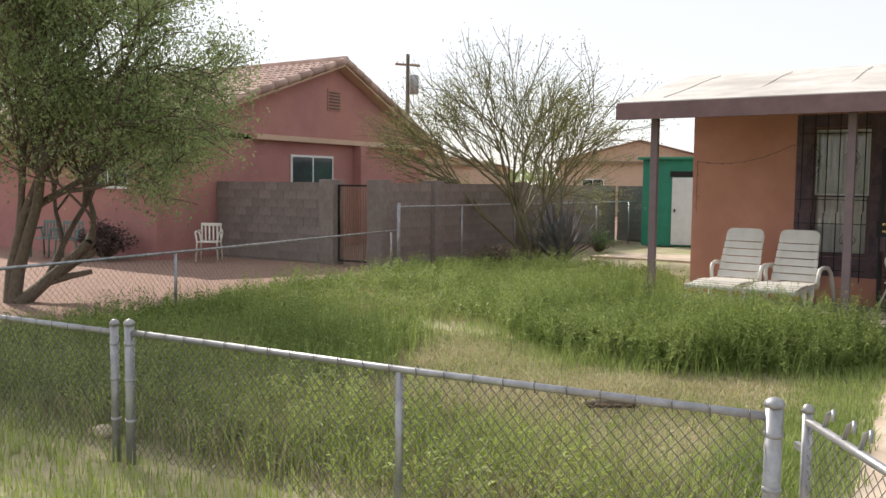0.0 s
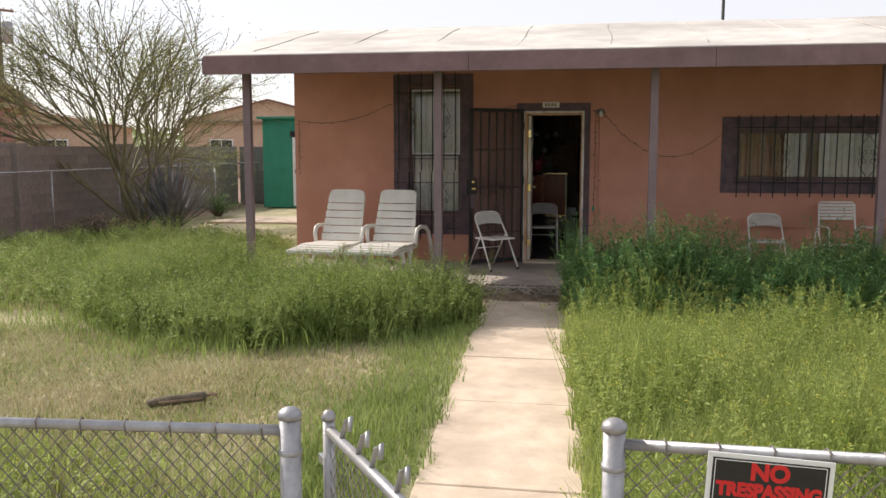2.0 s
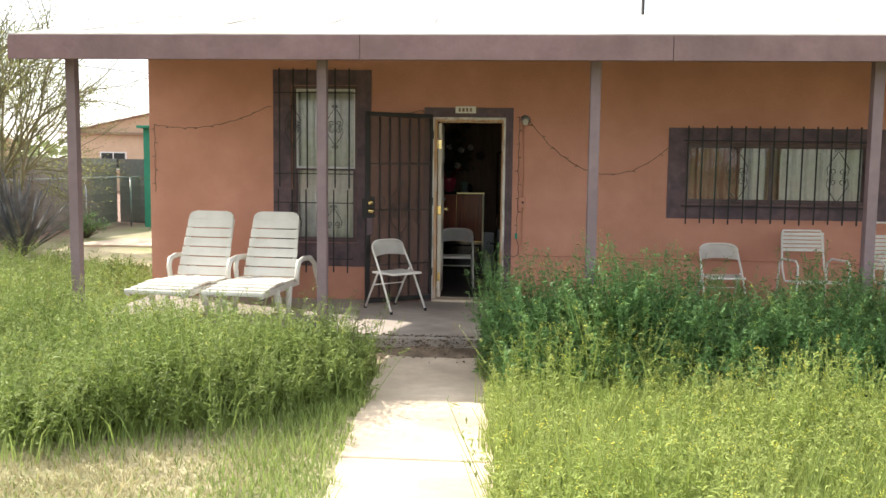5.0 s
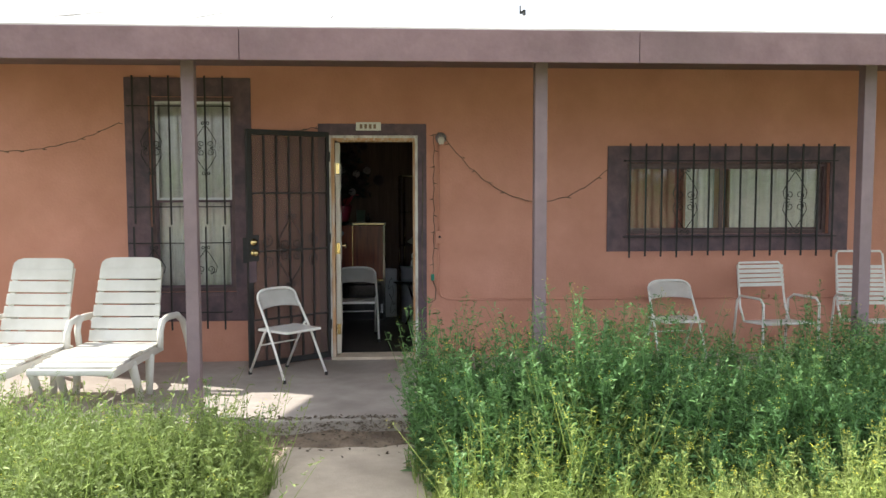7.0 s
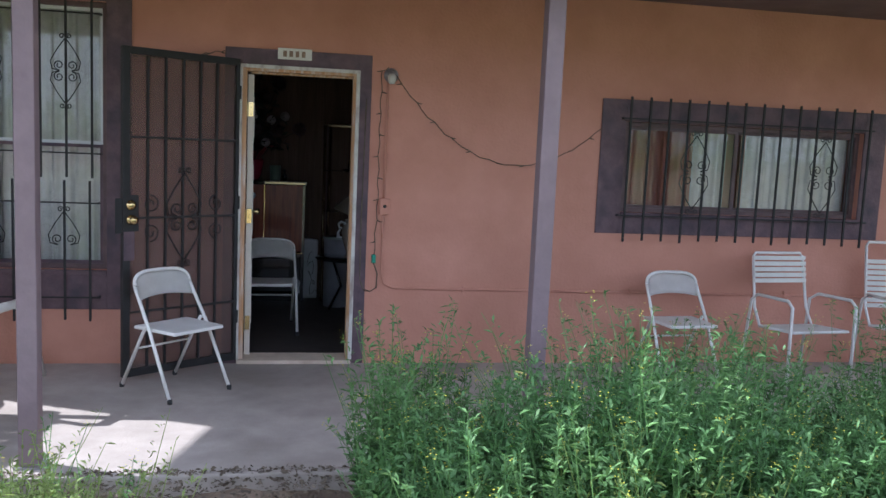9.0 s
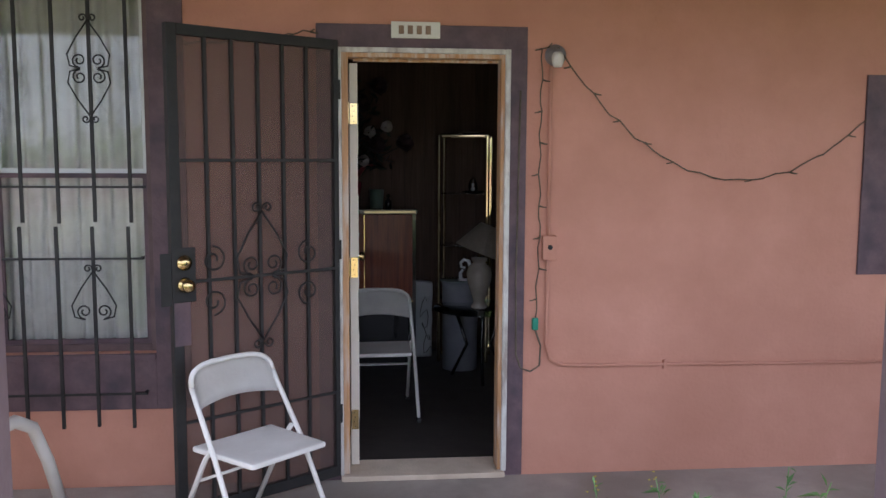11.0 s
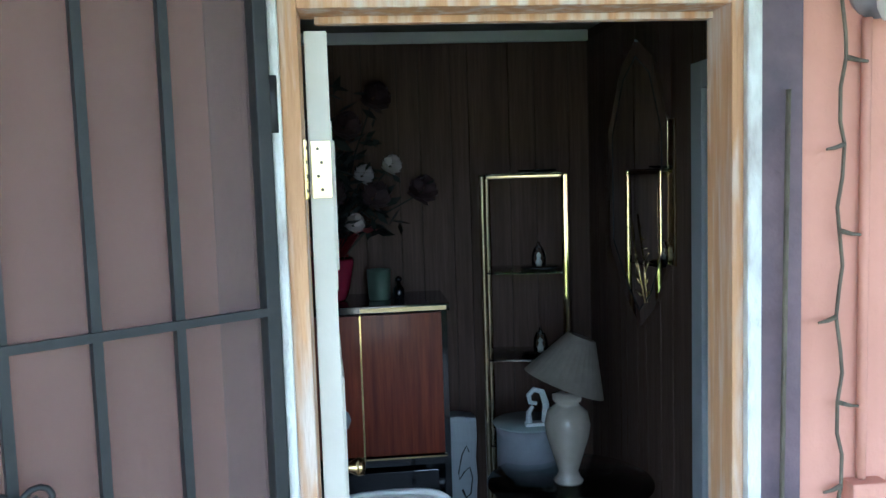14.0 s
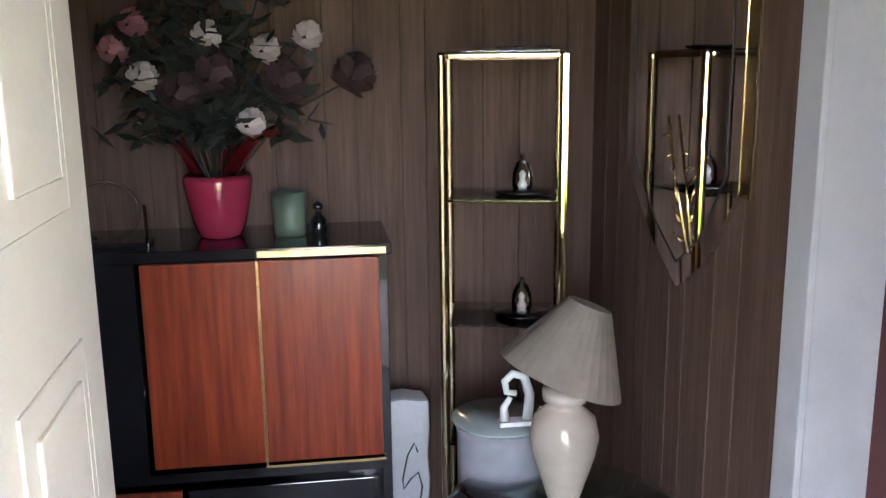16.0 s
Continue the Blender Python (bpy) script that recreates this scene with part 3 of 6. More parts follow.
def gate():
    g = thing("garden_gate", "galvanised chain-link garden gate standing open with bent wire tops", "gate", m=pose(0.095, FY + 0.06, GZ, 0, 0, -55))
    bm = bmesh.new()
    w, h = 0.98, 0.80
    tube(bm, [(0, 0, 0.06), (0, 0, h + 0.04)], 0.021, 12)
    tube(bm, [(w, 0, 0.06), (w, 0, h + 0.02)], 0.021, 12)
    tube(bm, [(0, 0, h), (w, 0, h - 0.01)], 0.018, 10)
    tube(bm, [(0, 0, 0.08), (w, 0, 0.08)], 0.018, 10)
    part("gate_frame", bm, GALV, g)
    for x in (0, w):
        part("gate_cap", lathe([(0.025, 0), (0.026, 0.012), (0.016, 0.03), (0.002, 0.036)], 14, (x, 0, h + 0.02 + (0.015 if x == 0 else 0))), GALV, g)
    for x in (0.14, 0.30, 0.42, 0.62):
        bm = bmesh.new()
        tube(bm, [(x, 0, h + 0.01), (x + 0.01, 0.012, h + 0.07), (x + 0.035, 0.02, h + 0.09), (x + 0.05, 0.01, h + 0.05)], 0.009, 6)
        part("latch_hook", bm, GALV, g)
    for z in (0.2, 0.66):
        part("hinge", boxes((-0.09, -0.012, z, -0.018, 0.012, z + 0.03), bevel=0.003), GALV, g)
    verts, faces = [], []
    for sgn in (1, -1):
        for k in range(-13, 17):
            a, b = Vector((k * 0.06, 0.003 * sgn, 0.1)), Vector((k * 0.06 + 0.64, 0.003 * sgn, h - 0.03))
            t0, t1 = max(0, (0.02 - a.x) / 0.64), min(1, (w - 0.02 - a.x) / 0.64)
            if t1 <= t0:
                continue
            p, q = a.lerp(b, t0), a.lerp(b, t1)
            if sgn < 0:
                p.x, q.x = w - p.x, w - q.x
            o = len(verts)
            for c in (p, q):
                verts.extend([(c.x + 0.0022, c.y, c.z), (c.x - 0.0011, c.y + 0.002, c.z), (c.x - 0.0011, c.y - 0.002, c.z)])
            faces.extend((o + i, o + (i + 1) % 3, o + 3 + (i + 1) % 3, o + 3 + i) for i in range(3))
    soup("chain_link", verts, faces, WIRE, parent=g)


gate()


# ---- neighbour's house ----
def tiled_slope(parent, x0, x1, y0, y1, z0, z1, along_x, material, pitch=0.34):
    """Curved roof tiles in one mesh over a slope that rises from y0, z0 to y1, z1 (along_x) or over x."""
    verts, faces = [], []
    rows = max(2, int(math.hypot(y1 - y0, z1 - z0) / pitch))
    cols = int(abs(x1 - x0) / 0.26)
    for r in range(rows):
        ta, tb = r / rows, (r + 1.12) / rows
        for c in range(cols):
            xa, xb = x0 + (x1 - x0) * c / cols, x0 + (x1 - x0) * (c + 0.93) / cols
            o = len(verts)
            for t, lift in ((ta, 0.045), (tb, 0.0)):
                for s in (0, 0.25, 0.5, 0.75, 1):
                    verts.append((xa + (xb - xa) * s, y0 + (y1 - y0) * t, z0 + (z1 - z0) * t + lift + 0.05 * math.sin(math.pi * s)))
            faces.extend((o + i, o + i + 1, o + 6 + i, o + 5 + i) for i in range(4))
            faces.extend([(o, o + 1, o + 2, o + 3, o + 4)])
    return soup("roof_tiles", verts, faces, material, parent=parent)


def neighbour_house():
    h = thing("neighbour_house", "pink stucco bungalow with a clay-tiled gable roof", "house")
    X, Y0, Y1, YM, EZ, AZ, XL = -15.36, -0.3, 10.3, 5.85, 2.80, 4.95, -27.0
    bm = boxes((XL, Y0, GZ - 0.2, X, Y1, EZ))
    part("wall", bm, PINKW, h)
    bm = bmesh.new()
    g = [(Y0 - 0.02, EZ - 0.13), (Y1 + 0.02, EZ - 0.1), (YM, AZ - 0.12)]
    lo, hi = [bm.verts.new((X - 0.15, y, z)) for y, z in g], [bm.verts.new((X, y, z)) for y, z in g]
    bm.faces.new(lo[::-1]), bm.faces.new(hi)
    for i in range(3):
        bm.faces.new((lo[i], lo[(i + 1) % 3], hi[(i + 1) % 3], hi[i]))
    part("gable", bm, PINKW, h)
    part("gable_ledge", boxes((X + 0.002, 2.6, EZ - 0.12, X + 0.22, Y1 + 0.1, EZ + 0.02), bevel=0.01), TANW, h)
    roof = part("roof", bmesh.new(), TILE, h)
    ym, ov = YM, 0.45
    for s, ya in ((1, Y0 - ov), (-1, Y1 + ov)):
        bm = bmesh.new()
        za = EZ - ov * (AZ - EZ) / (abs(ym - ya) - ov) + 0.03
        vs = [bm.verts.new(p) for p in ((XL, ya, za), (X + 0.35, ya, za), (X + 0.35, ym, AZ + 0.02), (XL, ym, AZ + 0.02))]
        bm.faces.new(vs)
        r = bmesh.ops.extrude_face_region(bm, geom=bm.faces[:])
        for v in r["geom"]:
            if isinstance(v, bmesh.types.BMVert):
                v.co.z -= 0.12
        part("roof_deck", bm, TANW, roof)
        tiled_slope(roof, XL, X + 0.4, ya, ym, za + 0.02, AZ + 0.04, True, TILE)
        n = 14
        for k in range(n):
            t0, t1 = k / n, (k + 1.1) / n
            bm = bmesh.new()
            tube(bm, [(X + 0.36, ya + (ym - ya) * t0, za + 0.06 + (AZ - za) * t0), (X + 0.36, ya + (ym - ya) * t1, za + 0.06 + (AZ - za) * t1)], 0.11, 8, r1=0.09)
            part("rake_tile", bm, TILE, roof)
    bm = bmesh.new()
    tube(bm, [(XL, ym, AZ + 0.08), (X + 0.4, ym, AZ + 0.08)], 0.11, 8)
    part("ridge", bm, TILE, roof)
    v = part("vent", boxes((X + 0.002, ym - 0.37, 3.62, X + 0.03, ym + 0.17, 4.22), bevel=0.005), PINKW, h)
    for k in range(6):
        part("louvre", boxes((X + 0.031, ym - 0.33, 3.66 + k * 0.088, X + 0.05, ym + 0.13, 3.70 + k * 0.088)), BARK, v)
    def win(name, x0, y0, x1, y1, z0, z1, onx):
        w = part(name, boxes((x0, y0, z0, x1, y1, z1)), TRIMW, h)
        if onx:
            ym2 = (y0 + y1) / 2
            for a, b in ((y0 + 0.06, ym2 - 0.03), (ym2 + 0.03, y1 - 0.06)):
                part("pane", boxes((x1 + 0.001, a, z0 + 0.06, x1 + 0.012, b, z1 - 0.06)), DARKGL, w)
        else:
            xm = (x0 + x1) / 2
            for a, b in ((x0 + 0.06, xm - 0.03), (xm + 0.03, x1 - 0.06)):
                part("pane", boxes((a, y0 - 0.012, z0 + 0.06, b, y0 - 0.001, z1 - 0.06)), DARKGL, w)
    win("window", X + 0.001, 4.0, X + 0.04, 5.7, 1.35, 2.35, True)
    win("window", -17.8, Y0 - 0.04, -16.3, Y0 - 0.001, 1.42, 2.4, False)
    part("corner_pier", boxes((X + 0.002, 6.6, GZ, X + 0.3, 6.9, EZ - 0.13)), PINKW, h)


neighbour_house()

# ---- porch: door, grilles, lights ----
def door_frame():
    f = structure("door_frame", bmesh.new(), BAREWOOD, "bare wooden door frame with flaking white paint", "door frame")
    a, b, _, d = DR
    for x0, x1, nm in ((a + 0.001, a + 0.032, "jamb"), (b - 0.026, b - 0.001, "jamb")):
        part(nm, boxes((x0, -0.012, 0.03, x1, 0.095, d - 0.001), bevel=0.003), BAREWOOD, f)
    part("head", boxes((a + 0.032, -0.012, d - 0.032, b - 0.026, 0.095, d - 0.001), bevel=0.003), BAREWOOD, f)
    for x0, z0, x1, z1 in ((a - 0.014, 0.03, a + 0.002, d + 0.012), (b - 0.008, 0.03, b + 0.018, d + 0.012), (a + 0.002, d - 0.012, b - 0.008, d + 0.012)):
        part("brick_mould", boxes((x0, -0.034, z0, x1, -0.0125, z1), bevel=0.005), FLAKY, f)
    part("stop", boxes((a + 0.057, 0.065, d - 0.044, b - 0.0265, 0.09, d - 0.0325)), BAREWOOD, f)
    part("threshold", boxes((a - 0.01, -0.05, 0.001, b + 0.01, 0.19, 0.028), bevel=0.006), CONC, f, "scuffed grey threshold")


door_frame()


def spiral(bm, cx, cz, r, turns, start, sgn, rad=0.004, y=0.0):
    pts = []
    n = int(turns * 12)
    for k in range(n + 1):
        t = k / n
        a = start + sgn * turns * 2 * math.pi * t
        rr = r * (1 - 0.72 * t)
        pts.append((cx + rr * math.cos(a), y, cz + rr * math.sin(a)))
    tube(bm, pts, rad, 6)


def scroll_heart(bm, cx, cz, s, y=0.0, rad=0.004, up=1):
    """A wrought-iron scroll: two mirrored curves that meet in a point, with curls inside and out."""
    for g in (1, -1):
        pts = [(cx, y, cz + up * s * 1.35), (cx + g * s * 0.35, y, cz + up * s * 0.85), (cx + g * s * 0.62, y, cz + up * s * 0.35), (cx + g * s * 0.55, y, cz + up * s * 0.02), (cx + g * s * 0.25, y, cz - up * s * 0.06)]
        tube(bm, pts, rad, 6)
        spiral(bm, cx + g * s * 0.27, cz + up * s * 0.18, s * 0.22, 1.4, -math.pi / 2 * up, g * up, rad, y)
        spiral(bm, cx + g * s * 0.14, cz + up * s * 1.42, s * 0.12, 1.2, math.pi if g > 0 else 0, -g * up, rad, y)


def lever_knob(parent, name, x, y, z):
    return part(name, lathe_y([(0.031, 0), (0.033, 0.006), (0.02, 0.012), (0.014, 0.02), (0.022, 0.03), (0.028, 0.042), (0.025, 0.056), (0.004, 0.062)], (x, y, z)), BRASS, parent)


def lathe_y(profile, at, seg=20, sgn=-1):
    """A turned body with its axis along y."""
    bm = lathe(profile, seg)
    bmesh.ops.transform(bm, matrix=Matrix.Translation(at) @ Matrix.Rotation(radians(90) * (1 if sgn < 0 else -1), 4, "X"), verts=bm.verts)
    return bm


def security_door():
    d = thing("security_door", "dark brown steel security door with mesh screen, swung open against the window", "door", m=pose(-0.022, -0.03, 0, 0, 0, 35))
    w, h, z0 = 0.825, 2.12, 0.035
    part("door_frame", boxes((-w, -0.018, z0, -w + 0.045, 0.018, h), (-0.025, -0.018, z0, 0, 0.018, h), (-w + 0.045, -0.018, h - 0.045, -0.025, 0.018, h), (-w + 0.045, -0.018, z0, -0.025, 0.018, z0 + 0.05), bevel=0.003), BLACK, d)
    part("mesh_screen", boxes((-w + 0.046, 0.004, z0 + 0.051, -0.026, 0.006, h - 0.046)), SCREEN, d, "brown perforated mesh screen")
    for k in range(5):
        x = -w + 0.045 + (w - 0.09) * (k + 1) / 6
        bm = boxes((x - 0.007, -0.014, z0 + 0.05, x + 0.007, 0.001, h - 0.045))
        part("vertical_bar", bm, BLACK, d)
    for z in (0.45, 1.052, 1.56):
        part("cross_bar", boxes((-w + 0.045, -0.022, z, -0.025, -0.0145, z + 0.013)), BLACK, d)
    for up in (1, -1):
        bm = bmesh.new()
        scroll_heart(bm, -w / 2, 1.055 + (0.02 if up > 0 else -0.015), 0.20, -0.027, 0.0045, up)
        for g in (1, -1):
            spiral(bm, -w / 2 + g * 0.235, 1.055 + up * 0.09, 0.06, 1.3, math.pi / 2 * up, g * up, 0.0045, -0.027)
        part("scroll", bm, BLACK, d)
    part("lock_plate", boxes((-w - 0.004, -0.026, 0.975, -w + 0.10, -0.019, 1.205), bevel=0.003), BLACK, d)
    lever_knob(d, "knob", -w + 0.048, -0.026, 1.05)
    part("deadbolt", lathe_y([(0.030, 0), (0.033, 0.004), (0.032, 0.010), (0.024, 0.014), (0.023, 0.022), (0.012, 0.026), (0.003, 0.027)], (-w + 0.048, -0.026, 1.142)), BRASS, d)
    part("keyhole", boxes((-w + 0.0465, -0.0545, 1.135, -w + 0.0495, -0.0532, 1.149)), RUBBER, d)
    part("latch_guard", boxes((-w - 0.052, -0.024, 0.965, -w - 0.006, -0.018, 1.185), bevel=0.003), BLACK, d)
    part("kick_plate", boxes((-w + 0.004, -0.0215, 0.79, -w + 0.075, -0.0185, 0.975), bevel=0.002), PURPLE, d, "worn brown patch plate under the lock")
    for z in (0.3, 1.1, 1.85):
        bm = bmesh.new()
        tube(bm, [(0.006, -0.01, z), (0.006, -0.01, z + 0.09)], 0.009, 8)
        part("hinge", bm, BLACK, d)


security_door()


def front_door():
    d = thing("front_door", "cream-painted six-panel front door standing open inwards", "door", m=pose(0.036, 0.1, 0, 0, 0, 92))
    w, h = 0.712, 2.03
    part("door_leaf", boxes((0.002, -0.04, 0.035, w, 0.0, h), bevel=0.002), DOORWHITE, d)
    for z0, z1 in ((0.2, 0.72), (0.86, 1.42), (1.56, 1.88)):
        for x0, x1 in ((0.1, 0.33), (0.39, 0.62)):
            p = part("raised_panel", boxes((x0, -0.0432, z0, x1, -0.0402, z1), bevel=0.0028), DOORWHITE, d)
            part("panel_field", boxes((x0 + 0.035, -0.0475, z0 + 0.035, x1 - 0.035, -0.0434, z1 - 0.035), bevel=0.0038), DOORWHITE, p)
    for z in (0.22, 0.99, 1.74):
        hg = part("hinge", boxes((-0.003, -0.038, z, 0.0015, -0.004, z + 0.10), bevel=0.0005), BRASS, d, "bright brass hinge leaf")
        for k in range(4):
            part("screw", boxes((-0.0042, -0.024 + 0.006 * (k % 2), z + 0.012 + k * 0.024, -0.0031, -0.019 + 0.006 * (k % 2), z + 0.017 + k * 0.024)), BLACK, hg)
    bm = lathe_y([(0.028, 0), (0.03, 0.006), (0.012, 0.014), (0.025, 0.04), (0.022, 0.055), (0.003, 0.06)], (w - 0.06, -0.041, 1.02))
    part("knob", bm, BRASS, d)
    part("deadbolt", lathe_y([(0.026, 0), (0.028, 0.006), (0.02, 0.02), (0.003, 0.026)], (w - 0.06, -0.041, 1.145)), GALV, d, "dull steel deadbolt cover")


front_door()


def hinge_leaf(z):
    t = thing("jamb_hinge", "brass hinge leaf screwed to the door frame", "hinge", "door frame hinges", pose(0.0325, 0.03, z))
    part("plate", boxes((0, -0.033, 0, 0.003, 0.035, 0.10), bevel=0.001), BRASS, t)
    for k in range(4):
        part("screw", boxes((0.0031, -0.012 + 0.016 * (k % 2), 0.012 + k * 0.024, 0.0045, -0.006 + 0.016 * (k % 2), 0.018 + k * 0.024)), BLACK, t)


for z in (0.22, 0.99, 1.74):
    hinge_leaf(z)


def bars(name, xs, z0, z1, cross, y, label, hearts=(), x_over=0.06):
    g = thing(name, label, "window bars", "window bars")
    for x in xs:
        part("bar", boxes((x - 0.007, y - 0.007, z0 + random.uniform(-0.012, 0.012), x + 0.007, y + 0.007, z1)), BLACK, g)
    for z in cross:
        part("cross_bar", boxes((xs[0] - x_over, y + 0.0075, z - 0.005, xs[-1] + x_over, y + 0.0155, z + 0.005)), BLACK, g)
        for x in (xs[0] - x_over + 0.01, xs[-1] + x_over - 0.01):
            part("bracket", boxes((x - 0.006, y + 0.016, z - 0.006, x + 0.006, -0.0145, z + 0.006)), BLACK, g)
    for cx, cz, s, up in hearts:
        bm = bmesh.new()
        scroll_heart(bm, cx, cz, s, y - 0.011, 0.004, up)
        part("scroll", bm, BLACK, g)
    return g


TX = [-1.76 + 0.16 * k for k in range(6)]
bars("window_grille", TX, 1.28, 2.62, [1.44, 2.35], -0.07, "upper set of black iron bars with scrollwork over the tall window", [(-1.12, 1.98, 0.15, 1), (-1.12, 1.96, 0.15, -1), (-1.60, 1.98, 0.15, 1), (-1.60, 1.96, 0.15, -1)])
bars("window_grille", [x - 0.015 for x in TX], 0.31, 1.26, [0.47, 1.11], -0.075, "lower set of black iron bars with scrollwork over the tall window", [(-1.135, 0.84, 0.16, 1), (-1.60, 0.84, 0.16, 1)])
bars("window_grille", [2.80 + 0.1525 * k for k in range(14)], 0.95, 2.02, [1.14, 1.86], -0.07, "black iron bars with scrolls across the wide window", [(4.40, 1.5, 0.19, 1), (4.40, 1.46, 0.19, -1), (3.33, 1.5, 0.19, 1), (3.33, 1.46, 0.19, -1)], 0.05)


def porch_light():
    t = thing("porch_light", "small bare weathered porch light fitting on the wall", "wall lamp", m=pose(1.02, 0, 2.07))
    part("backplate", lathe_y([(0.05, 0), (0.052, 0.01), (0.035, 0.02), (0.03, 0.05), (0.002, 0.052)], (0, 0, 0)), GALV, t)
    part("bulb_socket", lathe([(0.02, 0), (0.028, 0.02), (0.03, 0.05), (0.018, 0.07)], 14, (0, -0.06, -0.06)), WHITEPL, t)
    t = thing("electrical_box", "pink-painted electrical outlet box on the wall", "outlet", m=pose(1.005, 0, 1.09))
    part("box", boxes((-0.035, -0.04, 0, 0.035, -0.001, 0.115), bevel=0.004), STUCCO, t)
    part("socket", lathe_y([(0.012, 0), (0.012, 0.003), (0.003, 0.004)], (0, -0.04, 0.06), 12), RUBBER, t)
    t = thing("wall_conduit", "thin painted conduit pipe fixed along the wall", "pipe")
    bm = bmesh.new()
    tube(bm, [(1.0, -0.012, 2.02), (1.0, -0.012, 1.206)], 0.009, 8)
    tube(bm, [(1.0, -0.012, 1.089), (1.0, -0.012, 0.66), (1.02, -0.012, 0.59), (1.08, -0.012, 0.56), (1.2, -0.012, 0.555), (6.5, -0.012, 0.53)], 0.009, 8)
    part("pipe", bm, STUCCO, t)
    for x in (1.6, 2.9, 4.2, 5.5):
        part("pipe_clip", boxes((x, -0.024, 0.53, x + 0.015, -0.001, 0.575)), STUCCO, t)
    t = thing("house_number_plate", "small pale number plate with worn dark figures", "sign", m=pose(0.35, -0.0155, 2.175))
    part("plate", boxes((-0.115, -0.006, -0.038, 0.115, 0, 0.038), bevel=0.002), WHITEPL, t)
    for k in range(4):
        part("figure", boxes((-0.08 + k * 0.042, -0.0075, -0.02, -0.055 + k * 0.042, -0.0062, 0.02)), DIRTWOOD, t)


porch_light()


def light_string(name, pts, label):
    t = thing(name, label, "string lights", "light strings")
    fine = []
    for a, b in zip(pts, pts[1:]):
        n = max(2, int((Vector(b) - Vector(a)).length / 0.05))
        for k in range(n):
            p = Vector(a).lerp(Vector(b), k / n)
            fine.append(p + Vector((0.006 * math.sin(len(fine) * 1.7), 0, 0.006 * math.cos(len(fine) * 2.3))))
    fine.append(Vector(pts[-1]))
    bm = bmesh.new()
    tube(bm, fine, 0.0035, 5)
    part("cable", bm, BARK, t)
    for k in range(2, len(fine), 3):
        bm = bmesh.new()
        s = 1 if k % 2 else -1
        tube(bm, [fine[k], fine[k] + Vector((0.02 * s, -0.004, -0.006)), fine[k] + Vector((0.036 * s, -0.006, -0.008))], 0.005, 6, r1=0.0025)
        part("bulb", bm, BARK, t)


def sag(x0, z0, x1, z1, drop, y=-0.02, n=12):
    return [(x0 + (x1 - x0) * k / n, y, z0 + (z1 - z0) * k / n - 4 * drop * (k / n) * (1 - k / n)) for k in range(n + 1)]


light_string("light_string", sag(1.03, 2.10, 2.60, 1.78, 0.45), "unlit string of small bulbs sagging between lamp and wide window")
light_string("light_string", [(1.0, -0.02, 2.12), (0.955, -0.02, 2.10), (0.95, -0.02, 1.6), (0.955, -0.02, 1.2), (0.945, -0.02, 0.9), (0.94, -0.02, 0.78)], "unlit string of small bulbs hanging down beside the door")
light_string("light_string", [(-3.24, -0.02, 1.2), (-3.24, -0.02, 1.98)] + sag(-3.24, 1.98, -1.9, 2.2, 0.12), "unlit string of small bulbs running to the tall window")
light_string("light_string", sag(-0.72, 2.1, -0.12, 2.17, 0.02), "short length of unlit string lights over the screen door")
t = thing("extension_plug", "green plug on a dangling cord beside the door", "plug")
part("plug_body", boxes((0.925, -0.035, 0.74, 0.955, -0.008, 0.80), bevel=0.006), GREENS, t)
bm = bmesh.new()
tube(bm, [(0.94, -0.02, 0.742), (0.97, -0.02, 0.66), (0.965, -0.02, 0.56), (0.92, -0.02, 0.53), (0.87, -0.025, 0.55), (0.845, -0.03, 0.62), (0.84, -0.03, 1.0), (0.85, -0.03, 1.9)], 0.0045, 6)
part("cord", bm, BARK, t)


